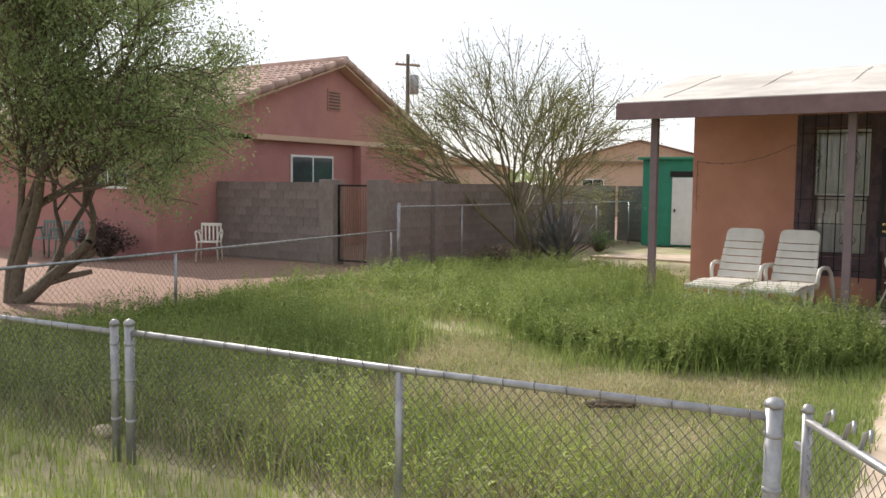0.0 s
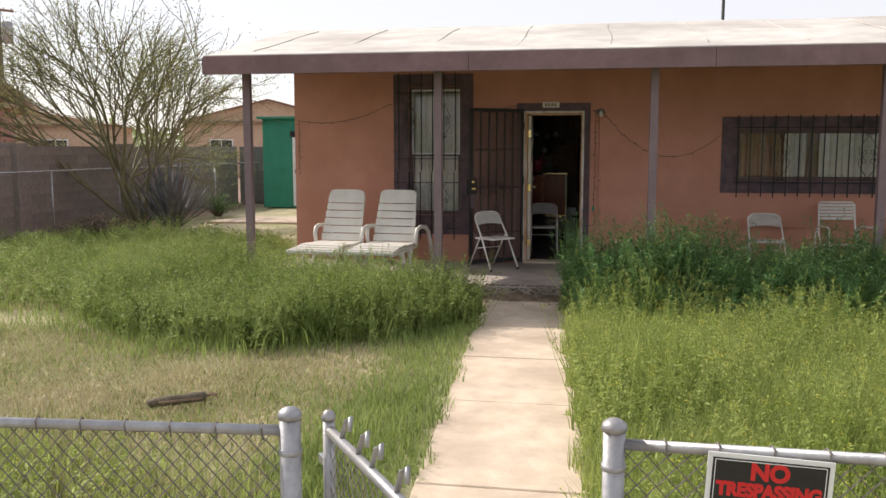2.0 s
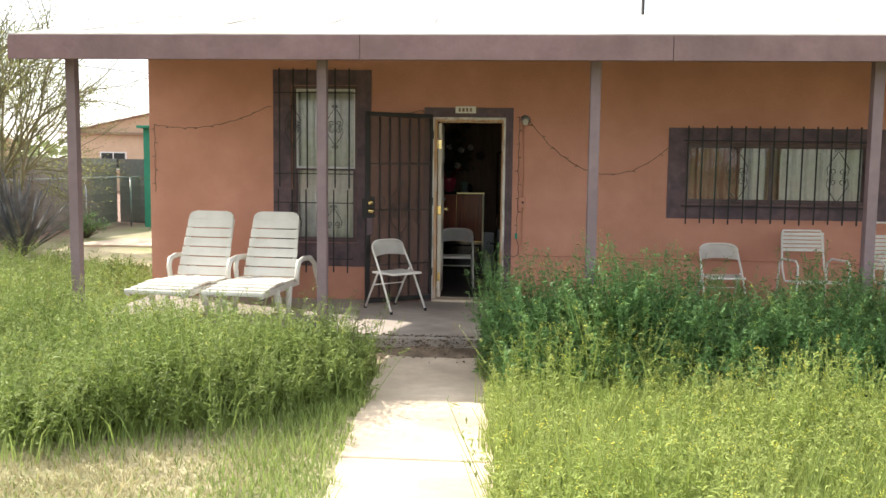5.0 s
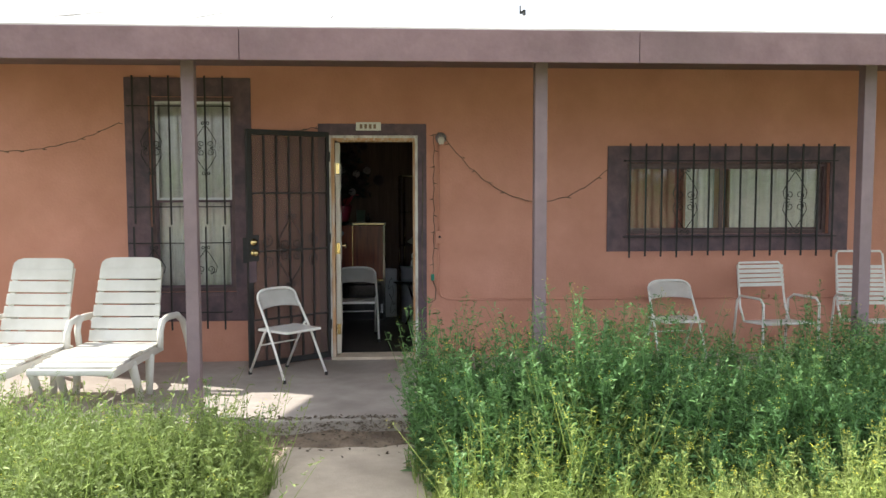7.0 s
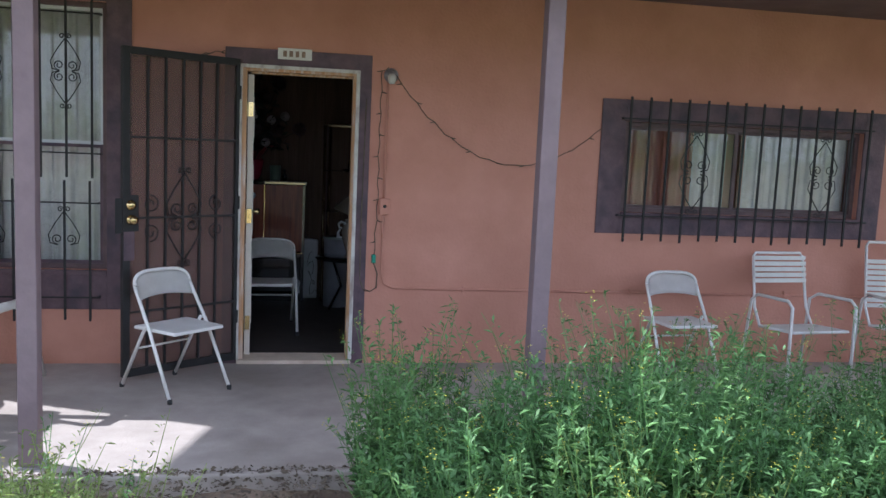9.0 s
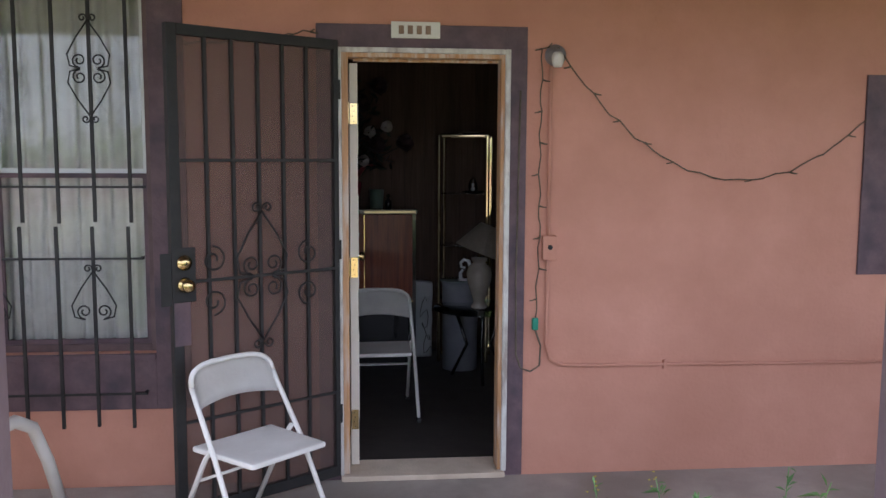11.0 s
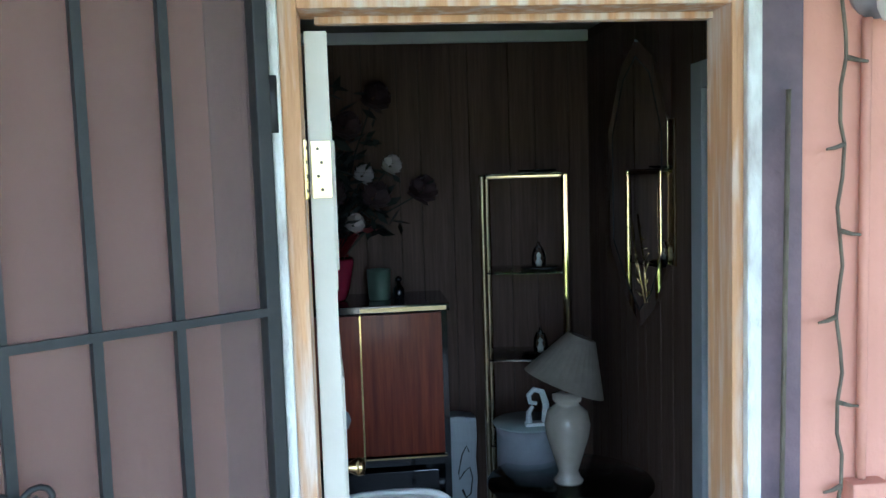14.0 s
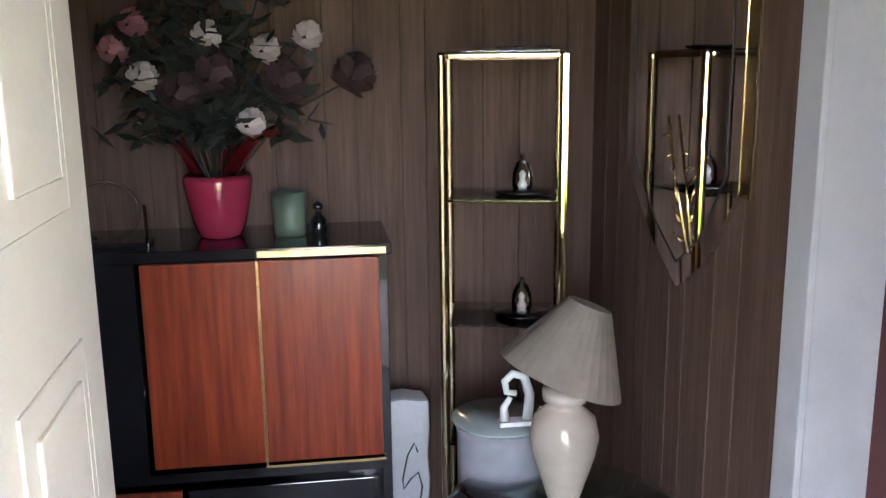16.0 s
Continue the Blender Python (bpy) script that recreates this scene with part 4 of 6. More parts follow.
# ---- porch furniture ----
def folding_chair(m, label):
    c = thing("folding_chair", label, "chair", "folding chairs", m)
    for s in (-1, 1):
        bm = bmesh.new()
        tube(bm, [(s * 0.225, -0.27, 0.015), (s * 0.215, -0.06, 0.405), (s * 0.205, 0.075, 0.61), (s * 0.203, 0.105, 0.66)], 0.011, 8)
        part("leg", bm, CHAIRPAINT, c)
        bm = bmesh.new()
        tube(bm, [(s * 0.20, 0.24, 0.015), (s * 0.20, 0.03, 0.375), (s * 0.20, -0.02, 0.44)], 0.011, 8)
        part("leg", bm, CHAIRPAINT, c)
        for y in ((-0.272, 0.225), (0.242, 0.20)):
            part("rubber_foot", lathe([(0.014, 0), (0.015, 0.02), (0.012, 0.03)], 10, (s * y[1], y[0], 0.0)), RUBBER, c)
    bm = bmesh.new()
    tube(bm, [(-0.2, 0.10, 0.27), (0.2, 0.10, 0.27)], 0.007, 8)
    part("stretcher", bm, CHAIRPAINT, c)
    bm = bmesh.new()
    arc = [math.pi * k / 14 for k in range(15)]
    tube(bm, [(-0.203 * math.copysign(abs(math.cos(a)) ** 0.55, math.cos(a)), 0.105 + 0.03 * math.sin(a), 0.66 + 0.085 * math.sin(a) ** 0.8) for a in arc], 0.011, 8)
    part("top_rail", bm, CHAIRPAINT, c)
    bm = bmesh.new()
    nx, nz = 12, 6
    g = []
    for i in range(nx + 1):
        u = -1 + 2 * i / nx
        top = 0.742 - 0.052 * abs(u) ** 3.4
        row = []
        for j in range(nz + 1):
            z = 0.575 + 0.018 * (1 - u * u) + (top - 0.575 - 0.018 * (1 - u * u)) * j / nz
            row.append(bm.verts.new((u * 0.196, 0.062 + (z - 0.575) * 0.4 + 0.028 * (1 - u * u), z)))
        g.append(row)
    for i in range(nx):
        for j in range(nz):
            bm.faces.new((g[i][j], g[i + 1][j], g[i + 1][j + 1], g[i][j + 1])).smooth = True
    r = bmesh.ops.solidify(bm, geom=bm.faces[:], thickness=0.006)
    part("backrest", bm, CHAIRPAINT, c)
    bm = boxes((-0.2, -0.26, 0.394, 0.2, 0.12, 0.418), bevel=0.011)
    for v in bm.verts:
        v.co.z += 0.02 * (-v.co.y) + (-0.008 if abs(v.co.x) < 0.1 and abs(v.co.y + 0.06) < 0.1 else 0)
        if v.co.y < -0.15:
            v.co.x *= 0.93
    part("seat", bm, CHAIRPAINT, c)
    return c


folding_chair(pose(-0.37, -0.62, 0, 0, 0, 44), "cream metal folding chair standing in front of the screen door")
folding_chair(pose(3.14, -0.36, 0, 0, 0, 4), "cream metal folding chair against the porch wall")
folding_chair(pose(0.195, 1.14, 0, 0, 0, 2), "grey-cream metal folding chair just inside the doorway")


def strap_chair(m, tall, label):
    c = thing("strap_chair", label, "chair", "strap chairs", m)
    top = 0.90 if not tall else 1.0
    for s in (-1, 1):
        bm = bmesh.new()
        tube(bm, [(s * 0.27, -0.28, 0.01), (s * 0.27, -0.27, 0.58), (s * 0.27, -0.22, 0.62), (s * 0.27, 0.12, 0.61), (s * 0.26, 0.2, 0.56), (s * 0.27, 0.26, 0.01)], 0.012, 8)
        part("arm_frame", bm, CHAIRPAINT, c)
    bm = bmesh.new()
    tube(bm, [(-0.23, -0.26, 0.40), (-0.23, 0.12, 0.37), (-0.23, 0.2, 0.5), (-0.22, 0.28, top - 0.03), (-0.2, 0.285, top), (0.2, 0.285, top), (0.22, 0.28, top - 0.03), (0.23, 0.2, 0.5), (0.23, 0.12, 0.37), (0.23, -0.26, 0.40), (-0.23, -0.26, 0.40)], 0.011, 8)
    part("seat_frame", bm, CHAIRPAINT, c)
    for k in range(7):
        y = -0.22 + k * 0.052
        part("seat_strap", boxes((-0.235, y, 0.392 - k * 0.004, 0.235, y + 0.038, 0.402 - k * 0.004), bevel=0.003), WHITEPL, c)
    n = 5 if not tall else 9
    for k in range(n):
        z = (0.68 if not tall else 0.50) + k * 0.042
        y = 0.2 + (z - 0.5) * 0.19
        part("back_strap", boxes((-0.232, y - 0.012, z, 0.232, y - 0.004, z + 0.032), bevel=0.003), WHITEPL, c)
    return c


strap_chair(pose(4.05, -0.46, 0, 0, 0, 6), False, "white patio armchair with vinyl straps and a gap in its back")
strap_chair(pose(4.98, -0.46, 0, 0, 0, -4), True, "white patio armchair with a full back of vinyl straps")


def lounger(m, label):
    c = thing("sun_lounger", label, "sun lounger", "sun loungers", m)
    back = part("backrest", bmesh.new(), WHITEPL, c)
    tilt = Matrix.Translation((0, -0.02, 0.36)) @ Matrix.Rotation(radians(-20), 4, "X") @ Matrix.Diagonal((0.97, 1, 0.93, 1))
    n = 6
    for k in range(n):
        z0, z1 = 0.015 + k * 0.112, 0.015 + k * 0.112 + 0.100
        wd = 0.295 - 0.006 * k
        bm = bmesh.new()
        box(bm, -wd, -0.014, z0, wd, 0.010, z1, bevel=0.007)
        bmesh.ops.transform(bm, matrix=tilt, verts=bm.verts)
        part("slat", bm, WHITEPL, back)
    for s in (-1, 1):
        bm = bmesh.new()
        box(bm, s * 0.245 - 0.02, 0.0105, 0, s * 0.245 + 0.02, 0.035, 0.69, bevel=0.006)
        bmesh.ops.transform(bm, matrix=tilt, verts=bm.verts)
        part("side_rail", bm, WHITEPL, back)
    bm = bmesh.new()
    profile = [(-0.262, 0.674), (-0.255, 0.725), (-0.225, 0.758), (-0.17, 0.772), (0.17, 0.772), (0.225, 0.758), (0.255, 0.725), (0.262, 0.674)]
    fr, bk = [bm.verts.new((x, -0.014, z)) for x, z in profile], [bm.verts.new((x, 0.010, z)) for x, z in profile]
    bm.faces.new(fr), bm.faces.new(bk[::-1])
    for i in range(8):
        bm.faces.new((fr[i], bk[i], bk[(i + 1) % 8], fr[(i + 1) % 8]))
    bmesh.ops.transform(bm, matrix=tilt, verts=bm.verts)
    part("head_rail", bm, WHITEPL, back)
    seat = part("seat", bmesh.new(), WHITEPL, c)
    for k in range(7):
        y = -0.10 - k * 0.125
        z = 0.335 + (0.012 if k in (3, 4) else 0.0) - (0.012 if k == 6 else 0)
        part("slat", boxes((-0.30, y - 0.0585, z + 0.012, 0.30, y + 0.0585, z + 0.036), bevel=0.008), WHITEPL, seat)
    for s in (-1, 1):
        bm = boxes((s * 0.28 - 0.02, -0.99, 0.285, s * 0.28 + 0.02, 0.06, 0.345), bevel=0.008)
        part("side_rail", bm, WHITEPL, seat)
        bm = bmesh.new()
        tube(bm, [(s * 0.325, -0.10, 0.34), (s * 0.335, -0.11, 0.47), (s * 0.34, -0.07, 0.545), (s * 0.345, 0.04, 0.565), (s * 0.35, 0.26, 0.55), (s * 0.35, 0.40, 0.48), (s * 0.35, 0.52, 0.30), (s * 0.352, 0.66, 0.0)], 0.027, 8)
        part("armrest", bm, WHITEPL, c)
        for y, lean in ((-0.60, 0.16), (-0.22, -0.05)):
            bm = bmesh.new()
            tube(bm, [(s * 0.285, y, 0.31), (s * 0.29, y + lean, 0.0)], 0.038, 8, r1=0.026)
            part("leg", bm, WHITEPL, c)
    part("front_rail", boxes((-0.315, -1.0, 0.305, 0.315, -0.95, 0.35), bevel=0.015), WHITEPL, c)


lounger(pose(-2.34, -0.97, 0, 0, 0, -7), "white slatted plastic sun lounger with its back raised beside its twin")
lounger(pose(-1.63, -0.95, 0, 0, 0, -5), "white slatted plastic sun lounger with its back raised beside the window")


# ---- warning sign ----
def warning_sign():
    s = thing("warning_sign", "red and black no trespassing sign wired to the fence", "sign", m=pose(1.51, FY - 0.035, 0.55, 0, 0, 2) @ pose(0, 0, 0, 0, 3, 0))
    part("board", boxes((-0.185, -0.003, -0.13, 0.185, 0.003, 0.13), bevel=0.001), TRIMW, s)
    part("black_field", boxes((-0.170, -0.0045, -0.115, 0.170, -0.0032, 0.115)), BLACK, s)
    red = surf("sign_red", (0.55, 0.01, 0.015), (0.62, 0.02, 0.02), 5, 0.5, 0)
    for txt, z, size in (("NO", 0.055, 0.072), ("TRESPASSING", 0.0, 0.058)):
        cu = bpy.data.curves.new("lettering", "FONT")
        cu.body, cu.size, cu.align_x, cu.extrude, cu.offset = txt, size, "CENTER", 0.0006, 0.0035
        tmp = bpy.data.objects.new("tmp", cu)
        scene.collection.objects.link(tmp)
        dg = bpy.context.evaluated_depsgraph_get()
        me = bpy.data.meshes.new_from_object(tmp.evaluated_get(dg))
        bpy.data.objects.remove(tmp)
        w = max(v.co.x for v in me.vertices) - min(v.co.x for v in me.vertices)
        k = min(1.0, 0.31 / w)
        for v in me.vertices:
            v.co = Vector((v.co.x * k, -0.0052 - v.co.z, z + v.co.y))
        me.materials.clear()
        me.materials.append(red)
        o = new("lettering", me)
        o.parent = s
    part("white_strip", boxes((-0.165, -0.0056, -0.065, 0.150, -0.0047, -0.02)), TRIMW, s)
    part("border_line", boxes((-0.163, -0.0056, 0.108, 0.163, -0.0047, 0.1105), (-0.1635, -0.0056, -0.11, -0.161, -0.0047, 0.108), (0.161, -0.0056, -0.11, 0.1635, -0.0047, 0.108)), TRIMW, s)


warning_sign()

# ---- inside the room ----
RX0, RX1, RY1, RH = -2.2, 1.28, 2.78, 2.44


def room():
    structure("floor", boxes((HX0 + WT, WT, -0.08, HX1 - WT, HY1 - WT, 0.0)), FLOORIN, "dull dark vinyl floor", "floor")
    structure("ceiling", boxes((RX0, WT, RH, RX1 + 0.19, RY1 + 0.1, RH + 0.06)), CEIL, "white room ceiling, coloured dark grey to dim the room", "ceiling")
    b = structure("wall_room_back", boxes((RX0, RY1 + 0.008, 0, RX1 + 0.1, RY1 + 0.1, RH)), GROOVE, "brown wood-veneer panelled wall", "wall")
    x, k = RX0, 0
    widths = (0.105, 0.155, 0.085, 0.2, 0.13, 0.17)
    while x < RX1 - 0.005:
        w = min(widths[k % 6], RX1 - x)
        part("panel_board", boxes((x + 0.0025, RY1 - 0.002, 0.08, x + w - 0.0025, RY1 + 0.008, RH - 0.05), bevel=0.0015), PANEL, b)
        x += w
        k += 1
    r = structure("wall_room_right", boxes((RX1 + 0.008, 1.36, 0, RX1 + 0.19, RY1 + 0.008, RH), (RX1 + 0.008, 0.50, 2.06, RX1 + 0.19, 1.36, RH), (RX1 + 0.008, WT, 0, RX1 + 0.19, 0.50, RH)), GROOVE, "brown wood-veneer panelled side wall", "wall")
    def run(y0, y1, z0):
        y, k = y0, 0
        while y < y1 - 0.005:
            w = min(widths[(k + 2) % 6], y1 - y)
            part("panel_board", boxes((RX1 - 0.002, y + 0.0025, z0, RX1 + 0.008, y + w - 0.0025, RH - 0.05), bevel=0.0015), PANEL, r)
            y += w
            k += 1
    run(WT + 0.013, 0.50, 0.08), run(1.36, RY1 - 0.003, 0.08), run(0.50, 1.36, 2.08)
    structure("wall_room_left", boxes((RX0 - 0.1, WT, 0, RX0, RY1 + 0.1, RH)), PANEL, "brown wood-veneer panelled wall", "wall")
    l = structure("wall_room_front", bmesh.new(), PANEL, "brown panelling on the inside of the front wall", "wall")
    part("lining", boxes((-0.86, WT + 0.001, 0, -0.02, WT + 0.012, RH), (-2.2, WT + 0.001, 0, -1.66, WT + 0.012, RH), (-1.66, WT + 0.001, 0, -0.86, WT + 0.012, 0.64), (-1.66, WT + 0.001, 2.45, -0.86, WT + 0.012, RH + 0.0), (0.82, WT + 0.001, 0, RX1, WT + 0.012, RH), (-0.02, WT + 0.001, 2.1, 0.82, WT + 0.012, RH)), PANEL, l)
    c = structure("crown_moulding", bmesh.new(), TRIMW, "dull white crown moulding", "trim")
    part("moulding", boxes((RX0, RY1 - 0.03, RH - 0.055, RX1 - 0.001, RY1 + 0.006, RH - 0.001), bevel=0.008), TRIMW, c)
    bb = structure("baseboard", bmesh.new(), GROOVE, "dark baseboard", "trim")
    part("board", boxes((RX0, RY1 - 0.012, 0.001, RX1 - 0.014, RY1 + 0.006, 0.078), bevel=0.003), GROOVE, bb)
    d = structure("inner_door_frame", bmesh.new(), TRIMW, "white-painted casing round the inner doorway", "door frame")
    for y0, y1 in ((0.44, 0.53), (1.33, 1.42)):
        part("casing", boxes((RX1 - 0.02, y0, 0.001, RX1 - 0.0025, y1, 2.11), bevel=0.004), DINGY, d)
    part("casing", boxes((RX1 - 0.02, 0.531, 2.02, RX1 - 0.0025, 1.329, 2.11), bevel=0.004), DINGY, d)
    part("jamb", boxes((RX1 - 0.002, 1.335, 0.001, RX1 + 0.19, 1.355, 2.02), (RX1 - 0.002, 0.505, 0.001, RX1 + 0.19, 0.525, 2.02), (RX1 - 0.002, 0.505, 2.021, RX1 + 0.19, 1.355, 2.045)), DINGY, d)
    i = structure("inner_door", bmesh.new(), CHERRY, "dark red-brown inner door, closed", "door")
    part("door_leaf", boxes((RX1 + 0.148, 0.526, 0.01, RX1 + 0.183, 1.334, 2.015), bevel=0.002), surf("dark_red_door", (0.06, 0.012, 0.012), (0.09, 0.02, 0.018), 6, 0.45, 0.1, 30), i)
    part("door_handle", lathe([(0.01, 0), (0.026, 0.02), (0.02, 0.04)], 14, (RX1 + 0.122, 0.6, 0.98)), BRASS, i)


room()


def cabinet():
    c = thing("media_cabinet", "glossy black lacquered cabinet with red cherry doors and brass trim", "cabinet", m=pose(-0.135, 2.775, 0, 0, 0, 0) @ Matrix.Diagonal((1, 1, 1.03, 1)))
    x0, x1, d, h = -0.66, 0.64, 0.40, 1.15
    part("side_panel", boxes((x1 - 0.03, -d, 0.001, x1, 0, h - 0.035), bevel=0.002), LACQ, c)
    part("side_panel", boxes((x0, -d, 0.001, x0 + 0.03, 0, h - 0.035), bevel=0.002), LACQ, c)
    part("top", boxes((x0 - 0.01, -d - 0.012, h - 0.034, x1 + 0.012, 0, h), bevel=0.004), LACQ, c)
    part("back", boxes((x0 + 0.03, -0.02, 0.001, x1 - 0.03, -0.002, h - 0.036)), LACQ, c)
    part("plinth", boxes((x0 + 0.031, -d + 0.01, 0.001, x1 - 0.031, -0.03, 0.08)), LACQ, c)
    part("shelf", boxes((x0 + 0.031, -d + 0.004, 0.43, x1 - 0.031, -0.03, 0.46)), LACQ, c)
    part("stile", boxes((-0.31, -d - 0.002, 0.46, -0.11, -d + 0.02, h - 0.036), (x0 + 0.031, -d - 0.002, 0.46, x0 + 0.06, -d + 0.02, h - 0.036)), LACQ, c)
    for a, b in ((-0.092, 0.244), (0.252, 0.612)):
        part("door", boxes((a, -d - 0.016, 0.485, b, -d + 0.003, h - 0.038), bevel=0.003), CHERRY, c, "gloss red cherry veneer door")
    part("door", boxes((-0.60, -d - 0.016, 0.47, -0.315, -d + 0.003, h - 0.038), bevel=0.003), LACQ, c)
    part("brass_strip", boxes((0.2445, -d - 0.019, 0.47, 0.2515, -d + 0.003, h - 0.038)), BRASS, c)
    part("brass_strip", boxes((0.25, -d - 0.016, h - 0.028, 0.635, -d - 0.0125, h - 0.010)), CABBRASS, c)
    part("brass_strip", boxes((0.25, -d - 0.014, 0.466, 0.62, -d - 0.003, 0.474)), BRASS, c)
    for a, b in ((-0.5, -0.02), (0.0, 0.58)):
        part("drawer_front", boxes((a, -d - 0.012, 0.10, b, -d + 0.003, 0.41), bevel=0.003), CHERRY if a < -0.1 else LACQ, c)
    for x in (-0.34,):
        part("door_handle", lathe_y([(0.006, 0), (0.006, 0.012), (0.012, 0.02), (0.002, 0.026)], (x, -d - 0.017, 0.8), 12), BRASS, c)


cabinet()


def etagere():
    e = thing("etagere", "tall polished brass etagere with glass shelves", "shelf unit", m=pose(0.893, 2.496, 0, 0, 0, -13))
    w, d, h = 0.183, 0.14, 1.75
    for sx in (-1, 1):
        for sy in (-1, 1):
            part("post", boxes((sx * w - 0.0135, sy * d - 0.0135, 0.001, sx * w + 0.0135, sy * d + 0.0135, h), bevel=0.0095), ETAGERE, e)
    for z in (h - 0.022, 0.06):
        part("rail", boxes((-w + 0.014, -d - 0.011, z, w - 0.014, -d + 0.011, z + 0.022), bevel=0.008), ETAGERE, e)
        part("rail", boxes((-w + 0.014, d - 0.011, z, w - 0.014, d + 0.011, z + 0.022), bevel=0.008), ETAGERE, e)
        for sx in (-1, 1):
            part("rail", boxes((sx * w - 0.01, -d + 0.014, z, sx * w + 0.01, d - 0.014, z + 0.02), bevel=0.007), ETAGERE, e)
    smoke = glass("smoked_glass", (0.82, 0.82, 0.78))
    for z in (0.5, 0.90, 1.30, h - 0.003):
        part("glass_shelf", boxes((-w + 0.0145, -d - 0.008, z, w - 0.0145, d + 0.008, z + 0.006)), smoke, e)
    for z, gr in ((1.306, 0), (0.906, 1)):
        s = thing("shelf_stand", "dark oval stand with a small glass dome on the glass shelf", "ornament", "shelf ornaments", pose(0.95, 2.47, z))
        part("tray", lathe([(0.06, 0), (0.085, 0.006), (0.09, 0.014), (0.04, 0.018), (0.002, 0.018)], 20), LACQ, s)
        part("glass_dome", lathe([(0.03, 0.019), (0.034, 0.03), (0.032, 0.07), (0.02, 0.10), (0.008, 0.11), (0.006, 0.125), (0.001, 0.13)], 18), CLEAR, s)
        part("figurine", lathe([(0.012, 0.019), (0.016, 0.03), (0.008, 0.05), (0.012, 0.065), (0.002, 0.078)], 12), TRIMW, s)
    s = thing("brass_tray", "small dark tray lying on the top shelf", "tray", m=pose(0.95, 2.47, h + 0.004))
    part("tray_body", lathe([(0.05, 0), (0.085, 0.004), (0.09, 0.012), (0.002, 0.012)], 20), LACQ, s)


etagere()


def wall_mirror():
    m = thing("wall_mirror", "tall faceted wall mirror with brass strips down its sides", "mirror", m=pose(RX1 - 0.004, 2.01, 1.69) @ Matrix.Diagonal((1, 0.87, 1, 1)))
    out = [(-0.02, 0.59), (0.20, 0.50), (0.42, 0.24), (0.42, -0.28), (0.16, -0.48), (-0.05, -0.58), (-0.24, -0.48), (-0.42, -0.28), (-0.42, 0.24), (-0.24, 0.50)]
    bm = bmesh.new()
    vs = [bm.verts.new((0.0, y, z)) for y, z in out]
    ws = [bm.verts.new((-0.0145, y, z)) for y, z in out]
    inner = [bm.verts.new((-0.0155, y * 0.84, z * 0.88)) for y, z in out]
    n = len(out)
    bm.faces.new(vs)
    for i in range(n):
        j = (i + 1) % n
        bm.faces.new((vs[i], vs[j], ws[j], ws[i]))
        bm.faces.new((ws[i], ws[j], inner[j], inner[i]))
    bm.faces.new(inner[::-1])
    part("mirror_glass", bm, MIRROR, m)
    for (a, b), (c, d) in zip(out, out[1:] + out[:1]):
        bm = bmesh.new()
        tube(bm, [(-0.016, a * 0.84, b * 0.88), (-0.016, c * 0.84, d * 0.88)], 0.0025, 5)
        part("lead_line", bm, BLACK, m)
    part("brass_strip", boxes((-0.014, -0.480, -0.29, -0.0, -0.421, 0.25), bevel=0.004), ETAGERE, m)
    part("brass_strip", boxes((-0.014, 0.423, -0.29, -0.0, 0.427, 0.25), bevel=0.001), MIRROR, m)
    bm = bmesh.new()
    for k in range(7):
        a = k * 0.9
        tube(bm, [(-0.03, -0.12 + 0.02 * k, -0.44 + 0.045 * k), (-0.045, -0.12 + 0.02 * k + 0.03 * math.cos(a), -0.42 + 0.045 * k + 0.03 * math.sin(a))], 0.006, 6, r1=0.002)
    tube(bm, [(-0.02, -0.14, -0.47), (-0.03, -0.05, -0.28), (-0.03, 0.02, -0.12)], 0.004, 6)
    part("metal_sprig", bm, BRASS, m)


wall_mirror()


def glass_table():
    t = thing("side_table", "round glass-topped side table on curved brass legs", "table", m=pose(0.93, 1.87, 0))
    for k in range(3):
        a = k * 2.094 + 0.5
        bm = bmesh.new()
        tube(bm, [(0.22 * math.cos(a), 0.22 * math.sin(a), 0.001), (0.10 * math.cos(a), 0.10 * math.sin(a), 0.24), (0.20 * math.cos(a), 0.20 * math.sin(a), 0.506)], 0.012, 8)
        part("leg", bm, LACQ, t)
    part("tabletop", lathe([(0.33, 0.508), (0.335, 0.512), (0.33, 0.518), (0.001, 0.518)], 40), glass("green_glass", (0.75, 0.9, 0.85)), t)
    t = thing("plant_drum", "round dull grey drum stand with a glass disc behind the lamp", "table", m=pose(0.825, 2.20, 0))
    part("drum", lathe([(0.13, 0.001), (0.135, 0.62), (0.14, 0.66), (0.02, 0.661)], 28), surf("dull_grey_drum", (0.22, 0.23, 0.26), (0.30, 0.31, 0.34), 4, 0.6, 0.1, 30), t)
    part("glass_disc", lathe([(0.15, 0.663), (0.152, 0.667), (0.15, 0.671), (0.001, 0.671)], 32), surf("pale_glass_disc", (0.30, 0.36, 0.35), (0.36, 0.42, 0.41), 5, 0.15, 0), t)
    s = thing("ornament", "small white scrolled ornament on the glass disc", "ornament", m=pose(0.855, 2.13, 0.672) @ Matrix.Diagonal((1.15, 1, 1.12, 1)))
    bm = bmesh.new()
    tube(bm, [(0.03, 0, 0.012), (0.035, 0, 0.08), (0.02, 0, 0.13), (-0.01, 0, 0.14), (-0.03, 0, 0.12), (-0.025, 0, 0.09), (0.0, 0, 0.085)], 0.014, 8, r1=0.008)
    tube(bm, [(-0.03, 0, 0.012), (-0.032, 0, 0.05), (-0.015, 0, 0.075)], 0.013, 8, r1=0.008)
    box(bm, -0.045, -0.022, 0, 0.05, 0.022, 0.012)
    part("body", bm, TRIMW, s)


glass_table()


